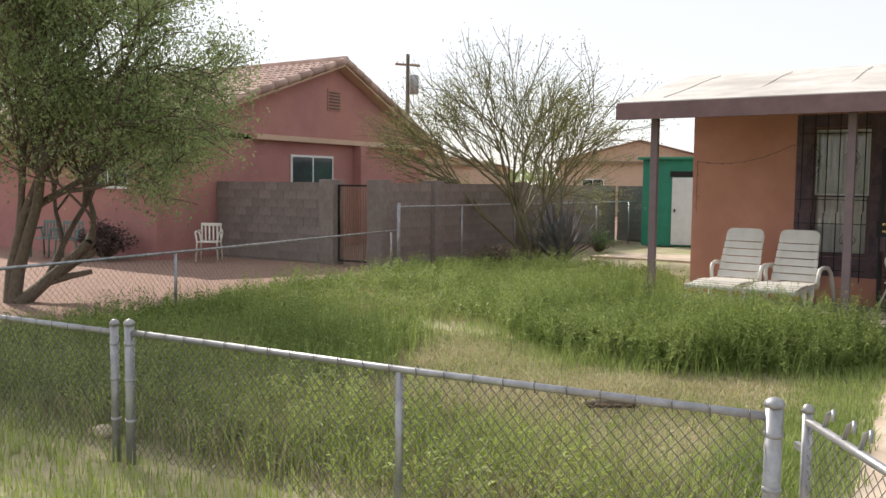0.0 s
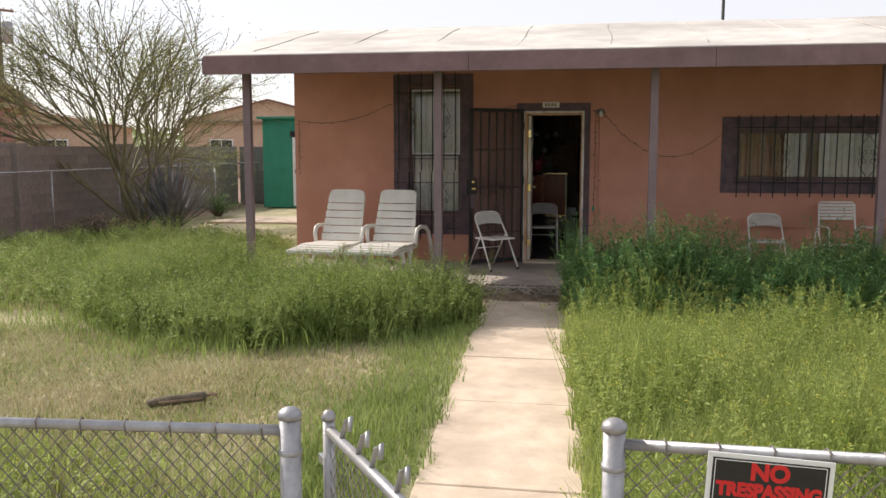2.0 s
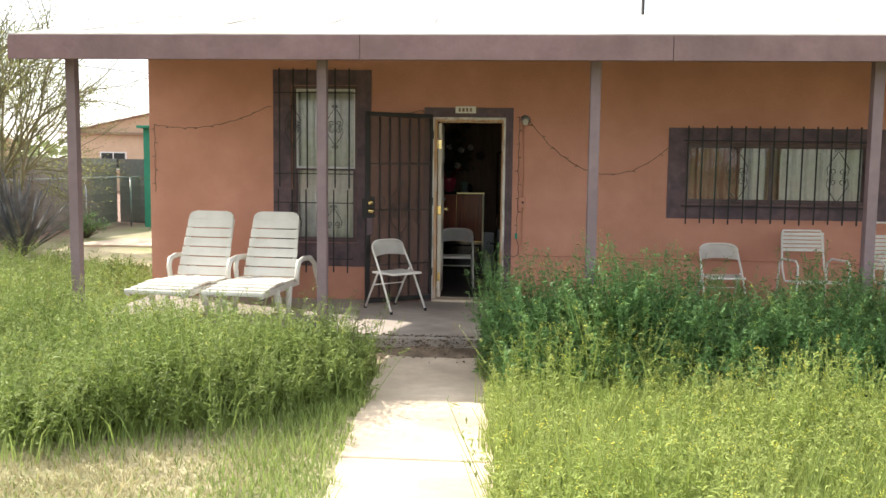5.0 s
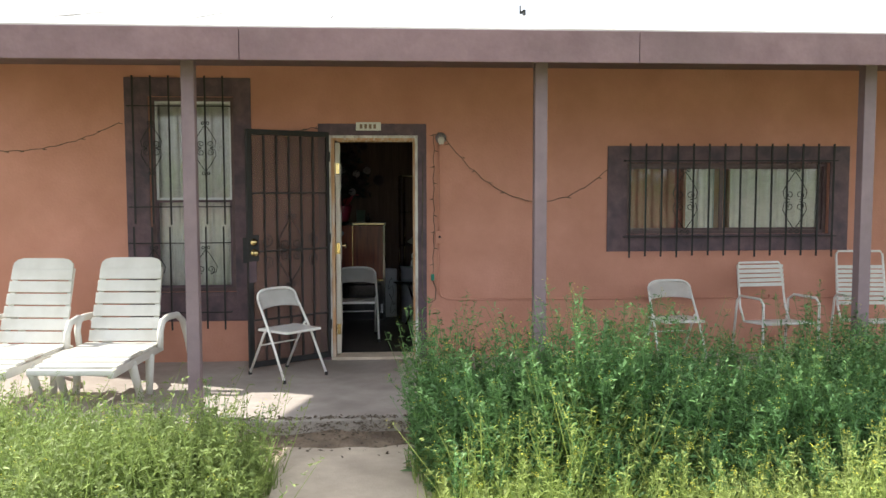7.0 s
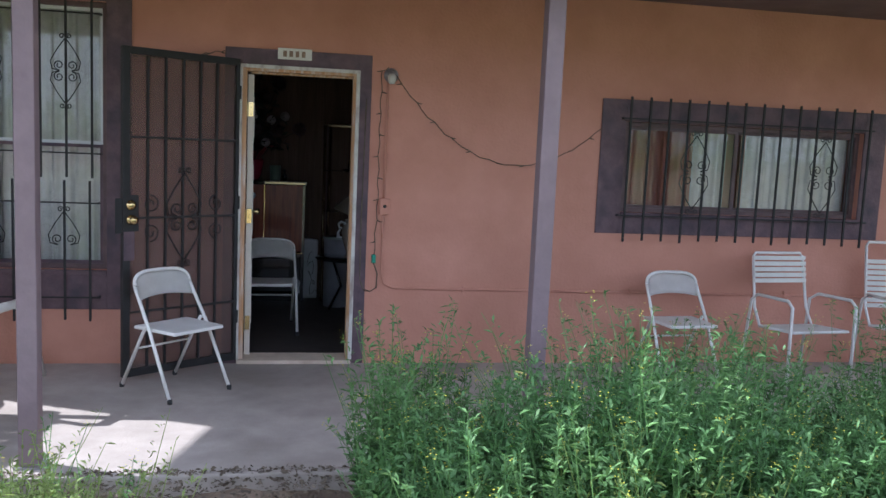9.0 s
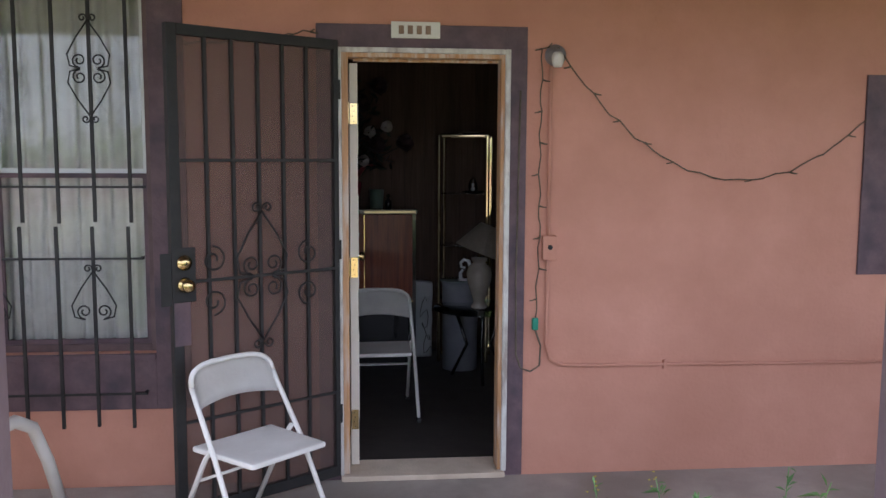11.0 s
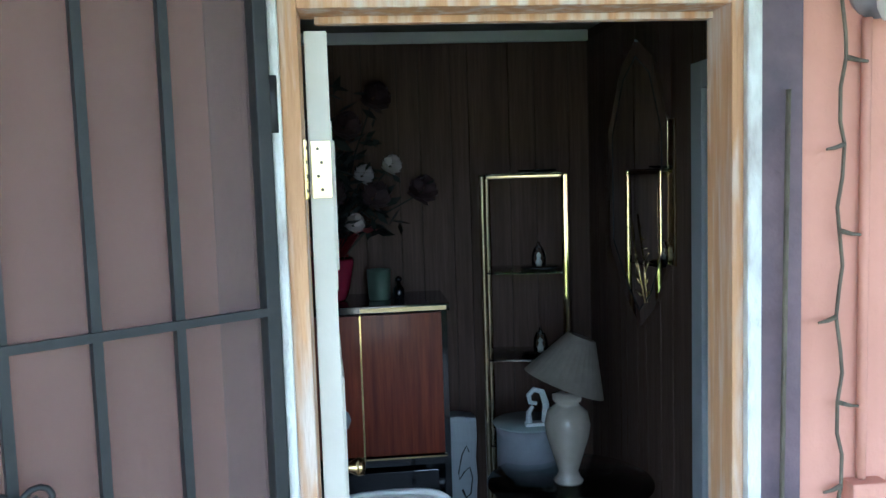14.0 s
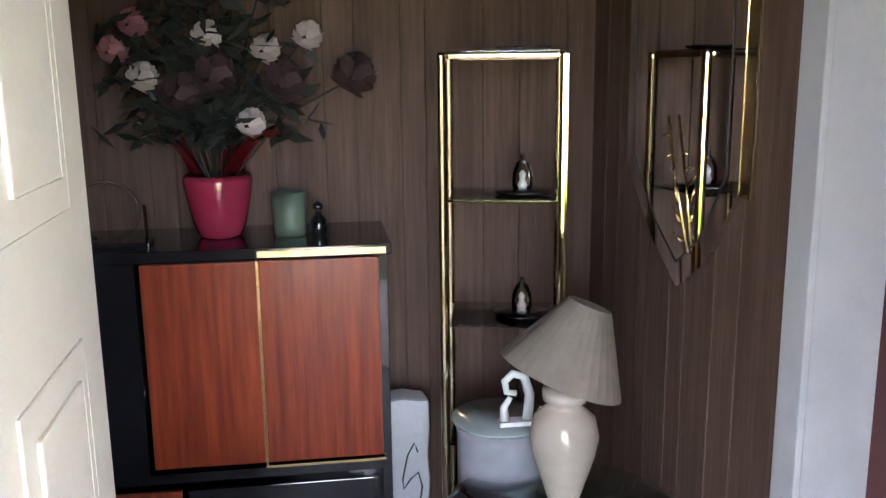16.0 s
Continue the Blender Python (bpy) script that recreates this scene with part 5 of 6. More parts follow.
def table_lamp():
    l = thing("table_lamp", "cream ceramic urn lamp with a crooked pleated shade", "table lamp", m=pose(0.92, 1.85, 0.5195))
    cer = surf("cream_ceramic", (0.36, 0.32, 0.27), (0.44, 0.39, 0.33), 6, 0.18, 0, coat=0.4)
    part("base", lathe([(0.055, 0), (0.06, 0.01), (0.045, 0.03), (0.04, 0.05), (0.06, 0.11), (0.085, 0.19), (0.092, 0.24), (0.08, 0.29), (0.05, 0.315), (0.045, 0.325), (0.058, 0.335), (0.06, 0.36), (0.03, 0.365)], 28), cer, l)
    part("stem", lathe([(0.008, 0.365), (0.008, 0.56)], 10), BRASS, l)
    bm = bmesh.new()
    n = 64
    lo, hi = [], []
    for k in range(n):
        a = 2 * math.pi * k / n
        p = 1 + 0.012 * (k % 2)
        lo.append(bm.verts.new((0.165 * p * math.cos(a), 0.165 * p * math.sin(a), 0.0)))
        hi.append(bm.verts.new((0.058 * p * math.cos(a), 0.058 * p * math.sin(a), 0.20)))
    for k in range(n):
        bm.faces.new((lo[k], lo[(k + 1) % n], hi[(k + 1) % n], hi[k]))
    bmesh.ops.solidify(bm, geom=bm.faces[:], thickness=0.002)
    bmesh.ops.transform(bm, matrix=pose(-0.012, 0, 0.40, 0, 22, 0), verts=bm.verts)
    part("shade", bm, surf("pleated_shade", (0.42, 0.37, 0.31), (0.50, 0.45, 0.38), 12, 0.8, 0.2, 40, transl=0.2), l)


table_lamp()


def vase_of_flowers():
    v = thing("vase_of_flowers", "pink vase of dusty silk roses with a red ribbon", "vase", m=pose(-0.01, 2.58, 1.1855))
    pink = surf("pink_glaze", (0.26, 0.02, 0.05), (0.32, 0.03, 0.07), 5, 0.2, 0, coat=0.5)
    part("pot", lathe([(0.06, 0), (0.07, 0.01), (0.085, 0.05), (0.10, 0.12), (0.11, 0.18), (0.105, 0.20), (0.08, 0.19)], 28), pink, v)
    rb = surf("red_ribbon", (0.45, 0.01, 0.02), (0.55, 0.02, 0.03), 5, 0.4, 0)
    for a in (-30, 150, 60, 200, 5):
        bm = bmesh.new()
        g = []
        for i in range(7):
            t = i / 6
            wdt = 0.06 * (1 - 0.5 * t)
            g.append((bm.verts.new((0.06 + 0.16 * t, -wdt, 0.20 + 0.13 * math.sin(t * 2.0))), bm.verts.new((0.06 + 0.16 * t, wdt, 0.21 + 0.13 * math.sin(t * 2.0)))))
        for p, q in zip(g, g[1:]):
            bm.faces.new((p[0], q[0], q[1], p[1])).smooth = True
        bmesh.ops.solidify(bm, geom=bm.faces[:], thickness=0.002)
        bmesh.ops.rotate(bm, verts=bm.verts, matrix=Matrix.Rotation(radians(a), 3, "Z"))
        part("ribbon", bm, rb, v)
    dark = surf("silk_leaf", (0.010, 0.014, 0.010), (0.024, 0.028, 0.02), 8, 0.7, 0, island=0.3)
    petal = [surf("dark_silk_rose", (0.03, 0.015, 0.018), (0.06, 0.03, 0.03), 12, 0.7, 0), surf("dusty_pink_silk", (0.28, 0.10, 0.12), (0.35, 0.15, 0.17), 12, 0.7, 0), surf("pale_silk", (0.42, 0.36, 0.35), (0.5, 0.44, 0.42), 12, 0.7, 0)]
    rnd = random.Random(5)
    heads = [(0.44, -0.02, 0.50, 0), (0.22, -0.06, 0.48, 0), (0.30, -0.02, 0.62, 2), (-0.19, -0.08, 0.50, 2), (0.12, -0.1, 0.36, 2), (-0.28, -0.02, 0.58, 1), (-0.22, 0.0, 0.66, 1), (0.0, -0.05, 0.62, 2), (0.1, -0.03, 0.8, 0), (0.24, 0.0, 0.93, 0), (-0.05, 0.0, 0.75, 0), (-0.15, -0.03, 0.82, 0), (0.02, -0.1, 0.5, 0), (-0.08, -0.1, 0.45, 0), (0.17, -0.02, 0.58, 2)]
    for x, y, z, k in heads:
        bm = bmesh.new()
        tube(bm, [(x * 0.1, y * 0.1, 0.18), (x * 0.5, y * 0.6, 0.18 + (z - 0.18) * 0.62), (x * 0.9, y, z - 0.03), (x, y, z)], 0.0035, 5)
        part("stem", bm, dark, v)
        bm = bmesh.new()
        big = 1.25 if k == 0 else 0.85
        for r in range(22):
            a, lay = r * 2.4, (r + 0.5) / 22
            pol = 0.25 + 2.3 * lay
            out = Vector((math.sin(pol) * math.cos(a), -math.cos(pol) * 0.55 + math.sin(pol) * math.sin(a) * 0.35, math.sin(pol) * math.sin(a))).normalized()
            c = Vector((x, y, z)) + out * 0.036 * big
            u = out.cross(Vector((0.3, 0.2, 1))).normalized()
            u, w2 = u * 0.026 * big, u.cross(out).normalized() * 0.026 * big
            lift = out * 0.012 * big
            bm.faces.new([bm.verts.new(c + q) for q in (-u - w2 * 0.5, w2 * -1.0, u - w2 * 0.5, u * 0.9 + w2 * 0.6 + lift, w2 * 1.1 + lift * 1.6, -u * 0.9 + w2 * 0.6 + lift)])
        part("flower_head", bm, petal[k], v)
    verts, faces = [], []
    for _ in range(560):
        x, y, z = rnd.gauss(-0.02, 0.13), rnd.gauss(-0.02, 0.05), 0.30 + abs(rnd.gauss(0.16, 0.2))
        a, b, s = rnd.uniform(0, 6.28), rnd.uniform(-1, 1), rnd.uniform(0.03, 0.06)
        d = Vector((math.cos(a), math.sin(a) * 0.6, b)).normalized()
        sd = d.cross(Vector((rnd.uniform(-1, 1), rnd.uniform(-1, 1), 1))).normalized() * s * 0.4
        c = Vector((x, y, z))
        o = len(verts)
        verts.extend([tuple(c - d * s), tuple(c + sd), tuple(c + d * s), tuple(c - sd)])
        faces.append((o, o + 1, o + 2, o + 3))
    soup("leaves", verts, faces, dark, parent=v)


vase_of_flowers()
t = thing("glass_tumbler", "frosted green glass beaker on the cabinet", "glass", m=pose(0.21, 2.56, 1.1855))
part("beaker", lathe([(0.045, 0), (0.05, 0.004), (0.056, 0.14), (0.053, 0.14), (0.046, 0.008), (0.001, 0.008)], 24), surf("frosted_green_glass", (0.10, 0.15, 0.11), (0.13, 0.18, 0.14), 8, 0.4, 0), t)
t = thing("perfume_bottle", "small black bottle with a round stopper", "bottle", m=pose(0.30, 2.53, 1.1855))
part("bottle", lathe([(0.02, 0), (0.026, 0.01), (0.026, 0.05), (0.01, 0.07), (0.009, 0.08)], 16), LACQ, t)
part("stopper", lathe([(0.006, 0.081), (0.016, 0.088), (0.016, 0.1), (0.002, 0.11)], 14), LACQ, t)
t = thing("crystal_ornament", "clear curved ornament on a dark tray", "ornament", m=pose(-0.34, 2.50, 1.1855))
part("tray", boxes((-0.13, -0.05, 0, 0.13, 0.05, 0.012), bevel=0.003), LACQ, t)
bm = bmesh.new()
tube(bm, [(0.1 * math.cos(a), 0, 0.105 + 0.09 * math.sin(a)) for a in (k * math.pi / 10 for k in range(-4, 15))], 0.005, 6)
part("ring", bm, CLEAR, t)
part("rod", boxes((-0.12, -0.006, 0.012, -0.112, 0.004, 0.12)), MIRROR, t)
part("rod", boxes((0.112, -0.006, 0.012, 0.12, 0.004, 0.12)), MIRROR, t)
t = thing("white_bag", "crumpled white plastic bag on the floor beside the cabinet", "bag", m=pose(0.57, 2.60, 0.001))
bm = boxes((-0.075, -0.06, 0.0, 0.075, 0.06, 0.60), bevel=0.02)
bmesh.ops.subdivide_edges(bm, edges=bm.edges, cuts=5, use_grid_fill=True)
for v in bm.verts:
    v.co.x += 0.012 * noise.noise(v.co * 9)
    v.co.y += 0.015 * noise.noise(v.co * 8 + Vector((3, 0, 0)))
    v.co.z += 0.01 * noise.noise(v.co * 14) * (v.co.z > 0.5)
part("sack", bm, DINGY, t)
t = thing("loose_cable", "tangle of thin black cable on the floor", "cable", m=pose(0.56, 2.40, 0.46))
bm = bmesh.new()
tube(bm, [(0.03 * math.cos(k * 0.9) + 0.002 * k, 0.01 * math.sin(k), 0.02 + 0.05 * math.sin(k * 1.3) - 0.02 * k) for k in range(22)], 0.003, 5)
part("cable", bm, BLACK, t)

# ---- garden: block courses, trees, shrubs, far things ----
def lay_blocks():
    meshes = {}
    def block_mesh(w, h):
        key = (round(w, 3), round(h, 3))
        if key not in meshes:
            bm = boxes((0.004, -0.084, 0.004, w - 0.004, -0.0705, h - 0.004))
            me = bpy.data.meshes.new("block")
            bm.to_mesh(me)
            bm.free()
            me.materials.append(BLOCK)
            meshes[key] = me
        return meshes[key]
    for wall, m, ln, top in BLOCK_JOBS:
        count, z, row, h = 0, GZ, 0, 0.197
        while z < top - 0.02:
            hh = min(h, top - z)
            x = 0.0
            first = 0.2 if row % 2 else 0.4
            while x < ln - 0.02 and count < 300:
                w = min(first if x == 0.0 else 0.4, ln - x)
                for side in (1,) if wall.name != "garden_wall_side" else (1,):
                    o = new("block", block_mesh(w, hh))
                    flip = wall.name == "garden_wall_side"
                    o.matrix_basis = m @ pose(x, 0, z + random.uniform(-0.001, 0.001))
                    o.parent = wall
                    count += 1
                x += w
            z += h
            row += 1


lay_blocks()


def leafy(verts, faces, c, d, s, rnd):
    """One small leaf: a bent rhombus."""
    side = d.cross(Vector((rnd.uniform(-1, 1), rnd.uniform(-1, 1), rnd.uniform(0.2, 1)))).normalized() * s * 0.24
    o = len(verts)
    verts.extend([tuple(c), tuple(c + d * s * 0.5 + side), tuple(c + d * s - Vector((0, 0, s * 0.15))), tuple(c + d * s * 0.5 - side)])
    faces.append((o, o + 1, o + 2, o + 3))


def tree(name, label, base, stems, levels, leaf_mat, bark, seed, leaf_n, leaf_s, spread, up, length, r0, droop=0.0, fans=3, filt=None, sides=(0.35, 0.75)):
    """A branching tree: tapered limbs that fork, with small leaves along the twigs."""
    rnd = random.Random(seed)
    t = thing(name, label, "tree", m=pose(*base))
    bm = bmesh.new()
    verts, faces = [], []
    def limb(p, d, ln, r, lv):
        pts, q = [p.copy()], p.copy()
        n = 4
        for k in range(n):
            d = (d + Vector((rnd.gauss(0, 0.13), rnd.gauss(0, 0.13), rnd.gauss(0, 0.07) - droop * (lv < 2)))).normalized()
            q = q + d * (ln / n)
            if filt and not filt(q):
                break
            pts.append(q.copy())
        if len(pts) < 2:
            return
        tube(bm, pts, r, 6 if lv > 1 else 4, r1=r * 0.62, cap=False)
        if lv <= 1:
            for _ in range(leaf_n):
                k = rnd.uniform(0.1, len(pts) - 1.01)
                c = pts[int(k)].lerp(pts[int(k) + 1], k % 1) + Vector((rnd.gauss(0, spread), rnd.gauss(0, spread), rnd.gauss(0, spread)))
                dd = Vector((rnd.uniform(-1, 1), rnd.uniform(-1, 1), rnd.uniform(-1.3, 0.5))).normalized()
                leafy(verts, faces, c, dd, leaf_s * rnd.uniform(0.6, 1.3), rnd)
        if lv == 0:
            return
        for f in range(fans + (lv % 2)):
            a = rnd.uniform(0, 6.28)
            side = d.orthogonal().normalized()
            side = Matrix.Rotation(a, 3, d) @ side
            nd = (d * up + side * rnd.uniform(*sides)).normalized()
            start = pts[-1] if f == 0 else pts[rnd.randint(max(1, len(pts) - 3), len(pts) - 1)]
            limb(start, nd, ln * rnd.uniform(0.68, 0.9), r * 0.62, lv - 1)
    for dx, dy, tilt_x, tilt_y, ln in stems:
        limb(Vector((dx, dy, -0.05)), Vector((tilt_x, tilt_y, 1)).normalized(), ln, r0, levels)
    trunk = part("trunk", bm, bark, t)
    trunk["label"] = "forked trunk with tapering limbs"
    soup("crown", verts, faces, leaf_mat, parent=t, label="uneven crown of tiny leaves", kind="")
    return t


tree("palo_verde_tree", "airy multi-stemmed palo verde tree with bare upper twigs", (-9.0, 5.6, GZ),
     [(0, 0, -0.85, 0.1, 1.6), (0.08, 0.05, -0.3, 0.3, 1.7), (0.15, 0, 0.25, -0.2, 1.6), (0.1, 0.1, 0.72, 0.3, 1.5), (0.0, -0.1, -0.45, -0.5, 1.6), (0.1, -0.05, 0.05, -0.3, 1.75), (0.02, 0.02, -0.05, 0.1, 1.8), (-0.05, 0.0, -0.62, 0.4, 1.6)],
     4, LEAF2, GREENBARK, 19, 16, 0.05, 0.13, 1.35, 1.32, 0.05, fans=3, sides=(0.25, 0.65))
tree("mesquite_tree", "spreading mesquite tree with a dense feathery drooping crown", (-11.3, -6.0, GZ),
     [(0, 0, 0.10, 0.05, 2.0), (0.05, 0.1, 0.50, 0.45, 1.7), (-0.1, 0, -0.35, 0.2, 1.8), (0.1, 0.0, 0.8, 0.75, 1.9)],
     5, LEAF, BARK, 4, 78, 0.052, 0.19, 0.95, 1.38, 0.10, droop=0.0, fans=3, sides=(0.3, 0.7),
     filt=lambda q: (q.z > 1.4 or math.hypot(q.x, q.y) < 1.2) and q.x < 3.9)


def agave(m, n, size, seed, label):
    rnd = random.Random(seed)
    t = thing("agave", label, "plant", "agaves", m)
    mat = AGAVE
    for k in range(n):
        a, b = k * 2.4, 0.35 + 0.9 * k / n
        ln = size * rnd.uniform(0.75, 1.1)
        d, sd = Vector((math.cos(a), math.sin(a), 0)), Vector((-math.sin(a), math.cos(a), 0))
        bm = bmesh.new()
        rows = []
        for i in range(6):
            t0 = i / 5
            p = d * (0.05 + ln * t0 * math.cos(b) * 0.55) + Vector((0, 0, ln * t0 * math.sin(b) - 0.06 * t0 * t0))
            w = 0.065 * (1 - t0 ** 2) + 0.002
            rows.append([bm.verts.new(p - sd * w + Vector((0, 0, 0.012))), bm.verts.new(p - Vector((0, 0, 0.012))), bm.verts.new(p + sd * w + Vector((0, 0, 0.012)))])
        for p, q in zip(rows, rows[1:]):
            for i in (0, 1):
                bm.faces.new((p[i], p[i + 1], q[i + 1], q[i]))
        part("leaf", bm, mat, t)


AGAVE = surf("grey_agave_leaf", (0.08, 0.085, 0.09), (0.17, 0.18, 0.18), 5, 0.6, 0.1, 30, c3=(0.05, 0.045, 0.05), c3scale=6, c3amt=0.6)
agave(pose(-7.85, 5.0, GZ), 52, 1.7, 2, "large blue-grey spiky agave clump under the tree")
agave(pose(-8.5, 5.8, GZ), 38, 1.4, 3, "smaller dull agave clump behind the larger one")


def shrub(name, label, m, rx, ry, h, n, mat, seed, leaf=0.04, twigs=60):
    rnd = random.Random(seed)
    t = thing(name, label, "shrub", m=m)
    bm = bmesh.new()
    verts, faces = [], []
    for k in range(twigs):
        a, e = rnd.uniform(0, 6.28), rnd.uniform(0.15, 1)
        q = Vector((rx * math.cos(a) * e, ry * math.sin(a) * e, h * (1 - 0.5 * e * e) * rnd.uniform(0.6, 1.05)))
        mid = q * 0.5 + Vector((rnd.gauss(0, 0.05), rnd.gauss(0, 0.05), 0.05))
        tube(bm, [(q.x * 0.1, q.y * 0.1, 0), mid, q], 0.008, 4, r1=0.003, cap=False)
        for _ in range(n // twigs):
            s = rnd.uniform(0.3, 1.05)
            c = (mid.lerp(q, s * 2 - 1) if s > 0.5 else Vector((q.x * 0.1, q.y * 0.1, 0)).lerp(mid, s * 2)) + Vector((rnd.gauss(0, 0.05), rnd.gauss(0, 0.05), rnd.gauss(0, 0.04)))
            leafy(verts, faces, c, Vector((rnd.uniform(-1, 1), rnd.uniform(-1, 1), rnd.uniform(-0.3, 1))).normalized(), leaf * rnd.uniform(0.6, 1.4), rnd)
    part("twig_frame", bm, BARK, t)
    soup("foliage", verts, faces, mat, parent=t, kind="")


DRYLEAF = surf("dry_brown_leaf", (0.10, 0.075, 0.055), (0.19, 0.15, 0.11), 4, 0.8, 0, island=0.3, transl=0.15)
REDLEAF = surf("dull_maroon_leaf", (0.07, 0.045, 0.045), (0.13, 0.09, 0.08), 4, 0.7, 0, island=0.3, transl=0.2)
shrub("dry_bush", "tangled dry brown bush at the foot of the tree", pose(-8.3, 3.1, GZ), 1.0, 0.6, 0.5, 3600, DRYLEAF, 5)
shrub("hedge_bush", "dark maroon leafy bush against the neighbour's wall", pose(-16.3, -1.0, GZ), 0.95, 0.5, 0.85, 4200, REDLEAF, 7, 0.07)
shrub("green_bush", "low green bush behind the agaves", pose(-8.5, 8.6, GZ), 0.7, 0.5, 0.6, 1500, WEED, 9)
shrub("green_bush", "tall hazy green bush showing over the block wall", pose(-13.5, 8.5, GZ), 1.6, 1.2, 2.3, 6000, LEAF2, 10, 0.06)


# monobloc and garden chairs in the neighbour's yard
def plastic_chair(m, mat, label):
    c = thing("plastic_chair", label, "chair", "neighbour's chairs", m)
    for sx in (-1, 1):
        for sy, ty in ((-1, -0.22), (1, 0.24)):
            bm = bmesh.new()
            tube(bm, [(sx * 0.24, ty, 0.0), (sx * 0.22, sy * 0.19, 0.43), (sx * 0.26, sy * 0.17, 0.63)], 0.022, 6)
            part("leg", bm, mat, c)
        bm = bmesh.new()
        tube(bm, [(sx * 0.26, -0.2, 0.62), (sx * 0.28, 0.0, 0.65), (sx * 0.25, 0.2, 0.66)], 0.024, 6)
        part("armrest", bm, mat, c)
    part("seat", boxes((-0.23, -0.22, 0.41, 0.23, 0.22, 0.435), bevel=0.012), mat, c)
    b = part("backrest", boxes((-0.23, 0.22, 0.76, 0.23, 0.245, 0.83), (-0.23, 0.21, 0.44, -0.19, 0.24, 0.76), (0.19, 0.21, 0.44, 0.23, 0.24, 0.76), bevel=0.01), mat, c)
    for k in range(4):
        x = -0.13 + k * 0.087
        part("slat", boxes((x - 0.018, 0.215, 0.44, x + 0.018, 0.235, 0.76), bevel=0.004), mat, b)


plastic_chair(pose(-14.15, 0.15, GZ, 0, 0, 35), WHITEPL, "white moulded plastic chair by the block wall")
TEAL = surf("faded_teal_plastic", (0.10, 0.17, 0.16), (0.15, 0.22, 0.21), 4, 0.5, 0.1, 30)
plastic_chair(pose(-17.75, -1.5, GZ, 0, 0, 20), TEAL, "faded teal plastic garden chair beside its twin")
plastic_chair(pose(-17.0, -1.4, GZ, 0, 0, 35), TEAL, "faded teal plastic garden chair near the maroon bush")


def stick_gate():
    g = thing("stick_gate", "dark metal gate filled with rough vertical sticks", "gate", m=pose(-11.55, 1.5, GZ))
    w, h = 0.95, 1.72
    part("gate_frame", boxes((0, -0.02, 0.05, 0.04, 0.02, h), (w - 0.04, -0.02, 0.05, w, 0.02, h), (0.04, -0.02, h - 0.04, w - 0.04, 0.02, h), (0.04, -0.02, 0.05, w - 0.04, 0.02, 0.09)), BLACK, g)
    for k in range(14):
        x = 0.07 + k * 0.062
        bm = bmesh.new()
        tube(bm, [(x, 0, 0.1), (x + random.uniform(-0.015, 0.015), 0.01, 0.6), (x + random.uniform(-0.015, 0.015), -0.01, 1.1), (x, 0, h - 0.05)], 0.017, 5, r1=0.012)
        part("stick", bm, DIRTWOOD, g)


stick_gate()


def shed():
    s = thing("garden_shed", "teal-green plywood shed with a white door", "shed", m=pose(-8.6, 12.0, GZ))
    part("wall", boxes((0, 0, 0, 2.7, 2.0, 2.55)), GREENS, s)
    part("roof", boxes((-0.12, -0.15, 2.551, 2.85, 2.1, 2.62), bevel=0.01), GREENS, s)
    d = part("door", boxes((0.92, -0.05, 0.05, 1.75, -0.002, 2.02), bevel=0.004), TRIMW, s, "white-painted door")
    part("door_handle", boxes((1.0, -0.09, 1.0, 1.03, -0.051, 1.1)), BLACK, d)
    part("lintel", boxes((0.85, -0.04, 2.04, 1.85, -0.002, 2.2)), BLACK, s)


shed()
bm = slab_poly([(-8.0, 6.9), (-3.6, 7.1), (-3.5, 8.6), (-5.0, 8.9), (-7.6, 8.4)], GZ - 0.1, GZ + 0.02)
structure("rear_paving", bm, CONC, "pale sunlit concrete strip behind the house", "pavement")


def far_house(m, w, d, h, rise, wall_mat, label):
    t = thing("far_house", label, "house", "far houses", m)
    part("wall", boxes((-w / 2, 0, 0, w / 2, d, h)), wall_mat, t)
    bm = bmesh.new()
    a = [bm.verts.new(p) for p in ((-w / 2 - 0.5, -0.4, h), (0, -0.4, h + rise), (w / 2 + 0.5, -0.4, h))]
    b = [bm.verts.new(p) for p in ((-w / 2 - 0.5, d + 0.4, h), (0, d + 0.4, h + rise), (w / 2 + 0.5, d + 0.4, h))]
    bm.faces.new((a[0], a[1], b[1], b[0])), bm.faces.new((a[1], a[2], b[2], b[1]))
    bmesh.ops.solidify(bm, geom=bm.faces[:], thickness=0.15)
    part("roof", bm, TILE, t)
    bm = bmesh.new()
    f = [bm.verts.new(p) for p in ((-w / 2, 0.02, h), (0, 0.02, h + rise * 0.93), (w / 2, 0.02, h))]
    g = [bm.verts.new(p) for p in ((-w / 2, 0.2, h), (0, 0.2, h + rise * 0.93), (w / 2, 0.2, h))]
    bm.faces.new(f), bm.faces.new(g[::-1])
    part("gable", bm, wall_mat, t)
    part("fascia", boxes((-w / 2 - 0.2, -0.3, h - 0.05, w / 2 + 0.2, -0.02, h + 0.08)), DIRTWOOD, t)
    for x in (-w * 0.28, w * 0.2):
        win = part("window", boxes((x - 0.7, -0.05, 1.2, x + 0.7, -0.001, 2.2)), TRIMW, t)
        part("pane", boxes((x - 0.62, -0.062, 1.27, x - 0.03, -0.051, 2.13)), DARKGL, win)
        part("pane", boxes((x + 0.03, -0.062, 1.27, x + 0.62, -0.051, 2.13)), DARKGL, win)


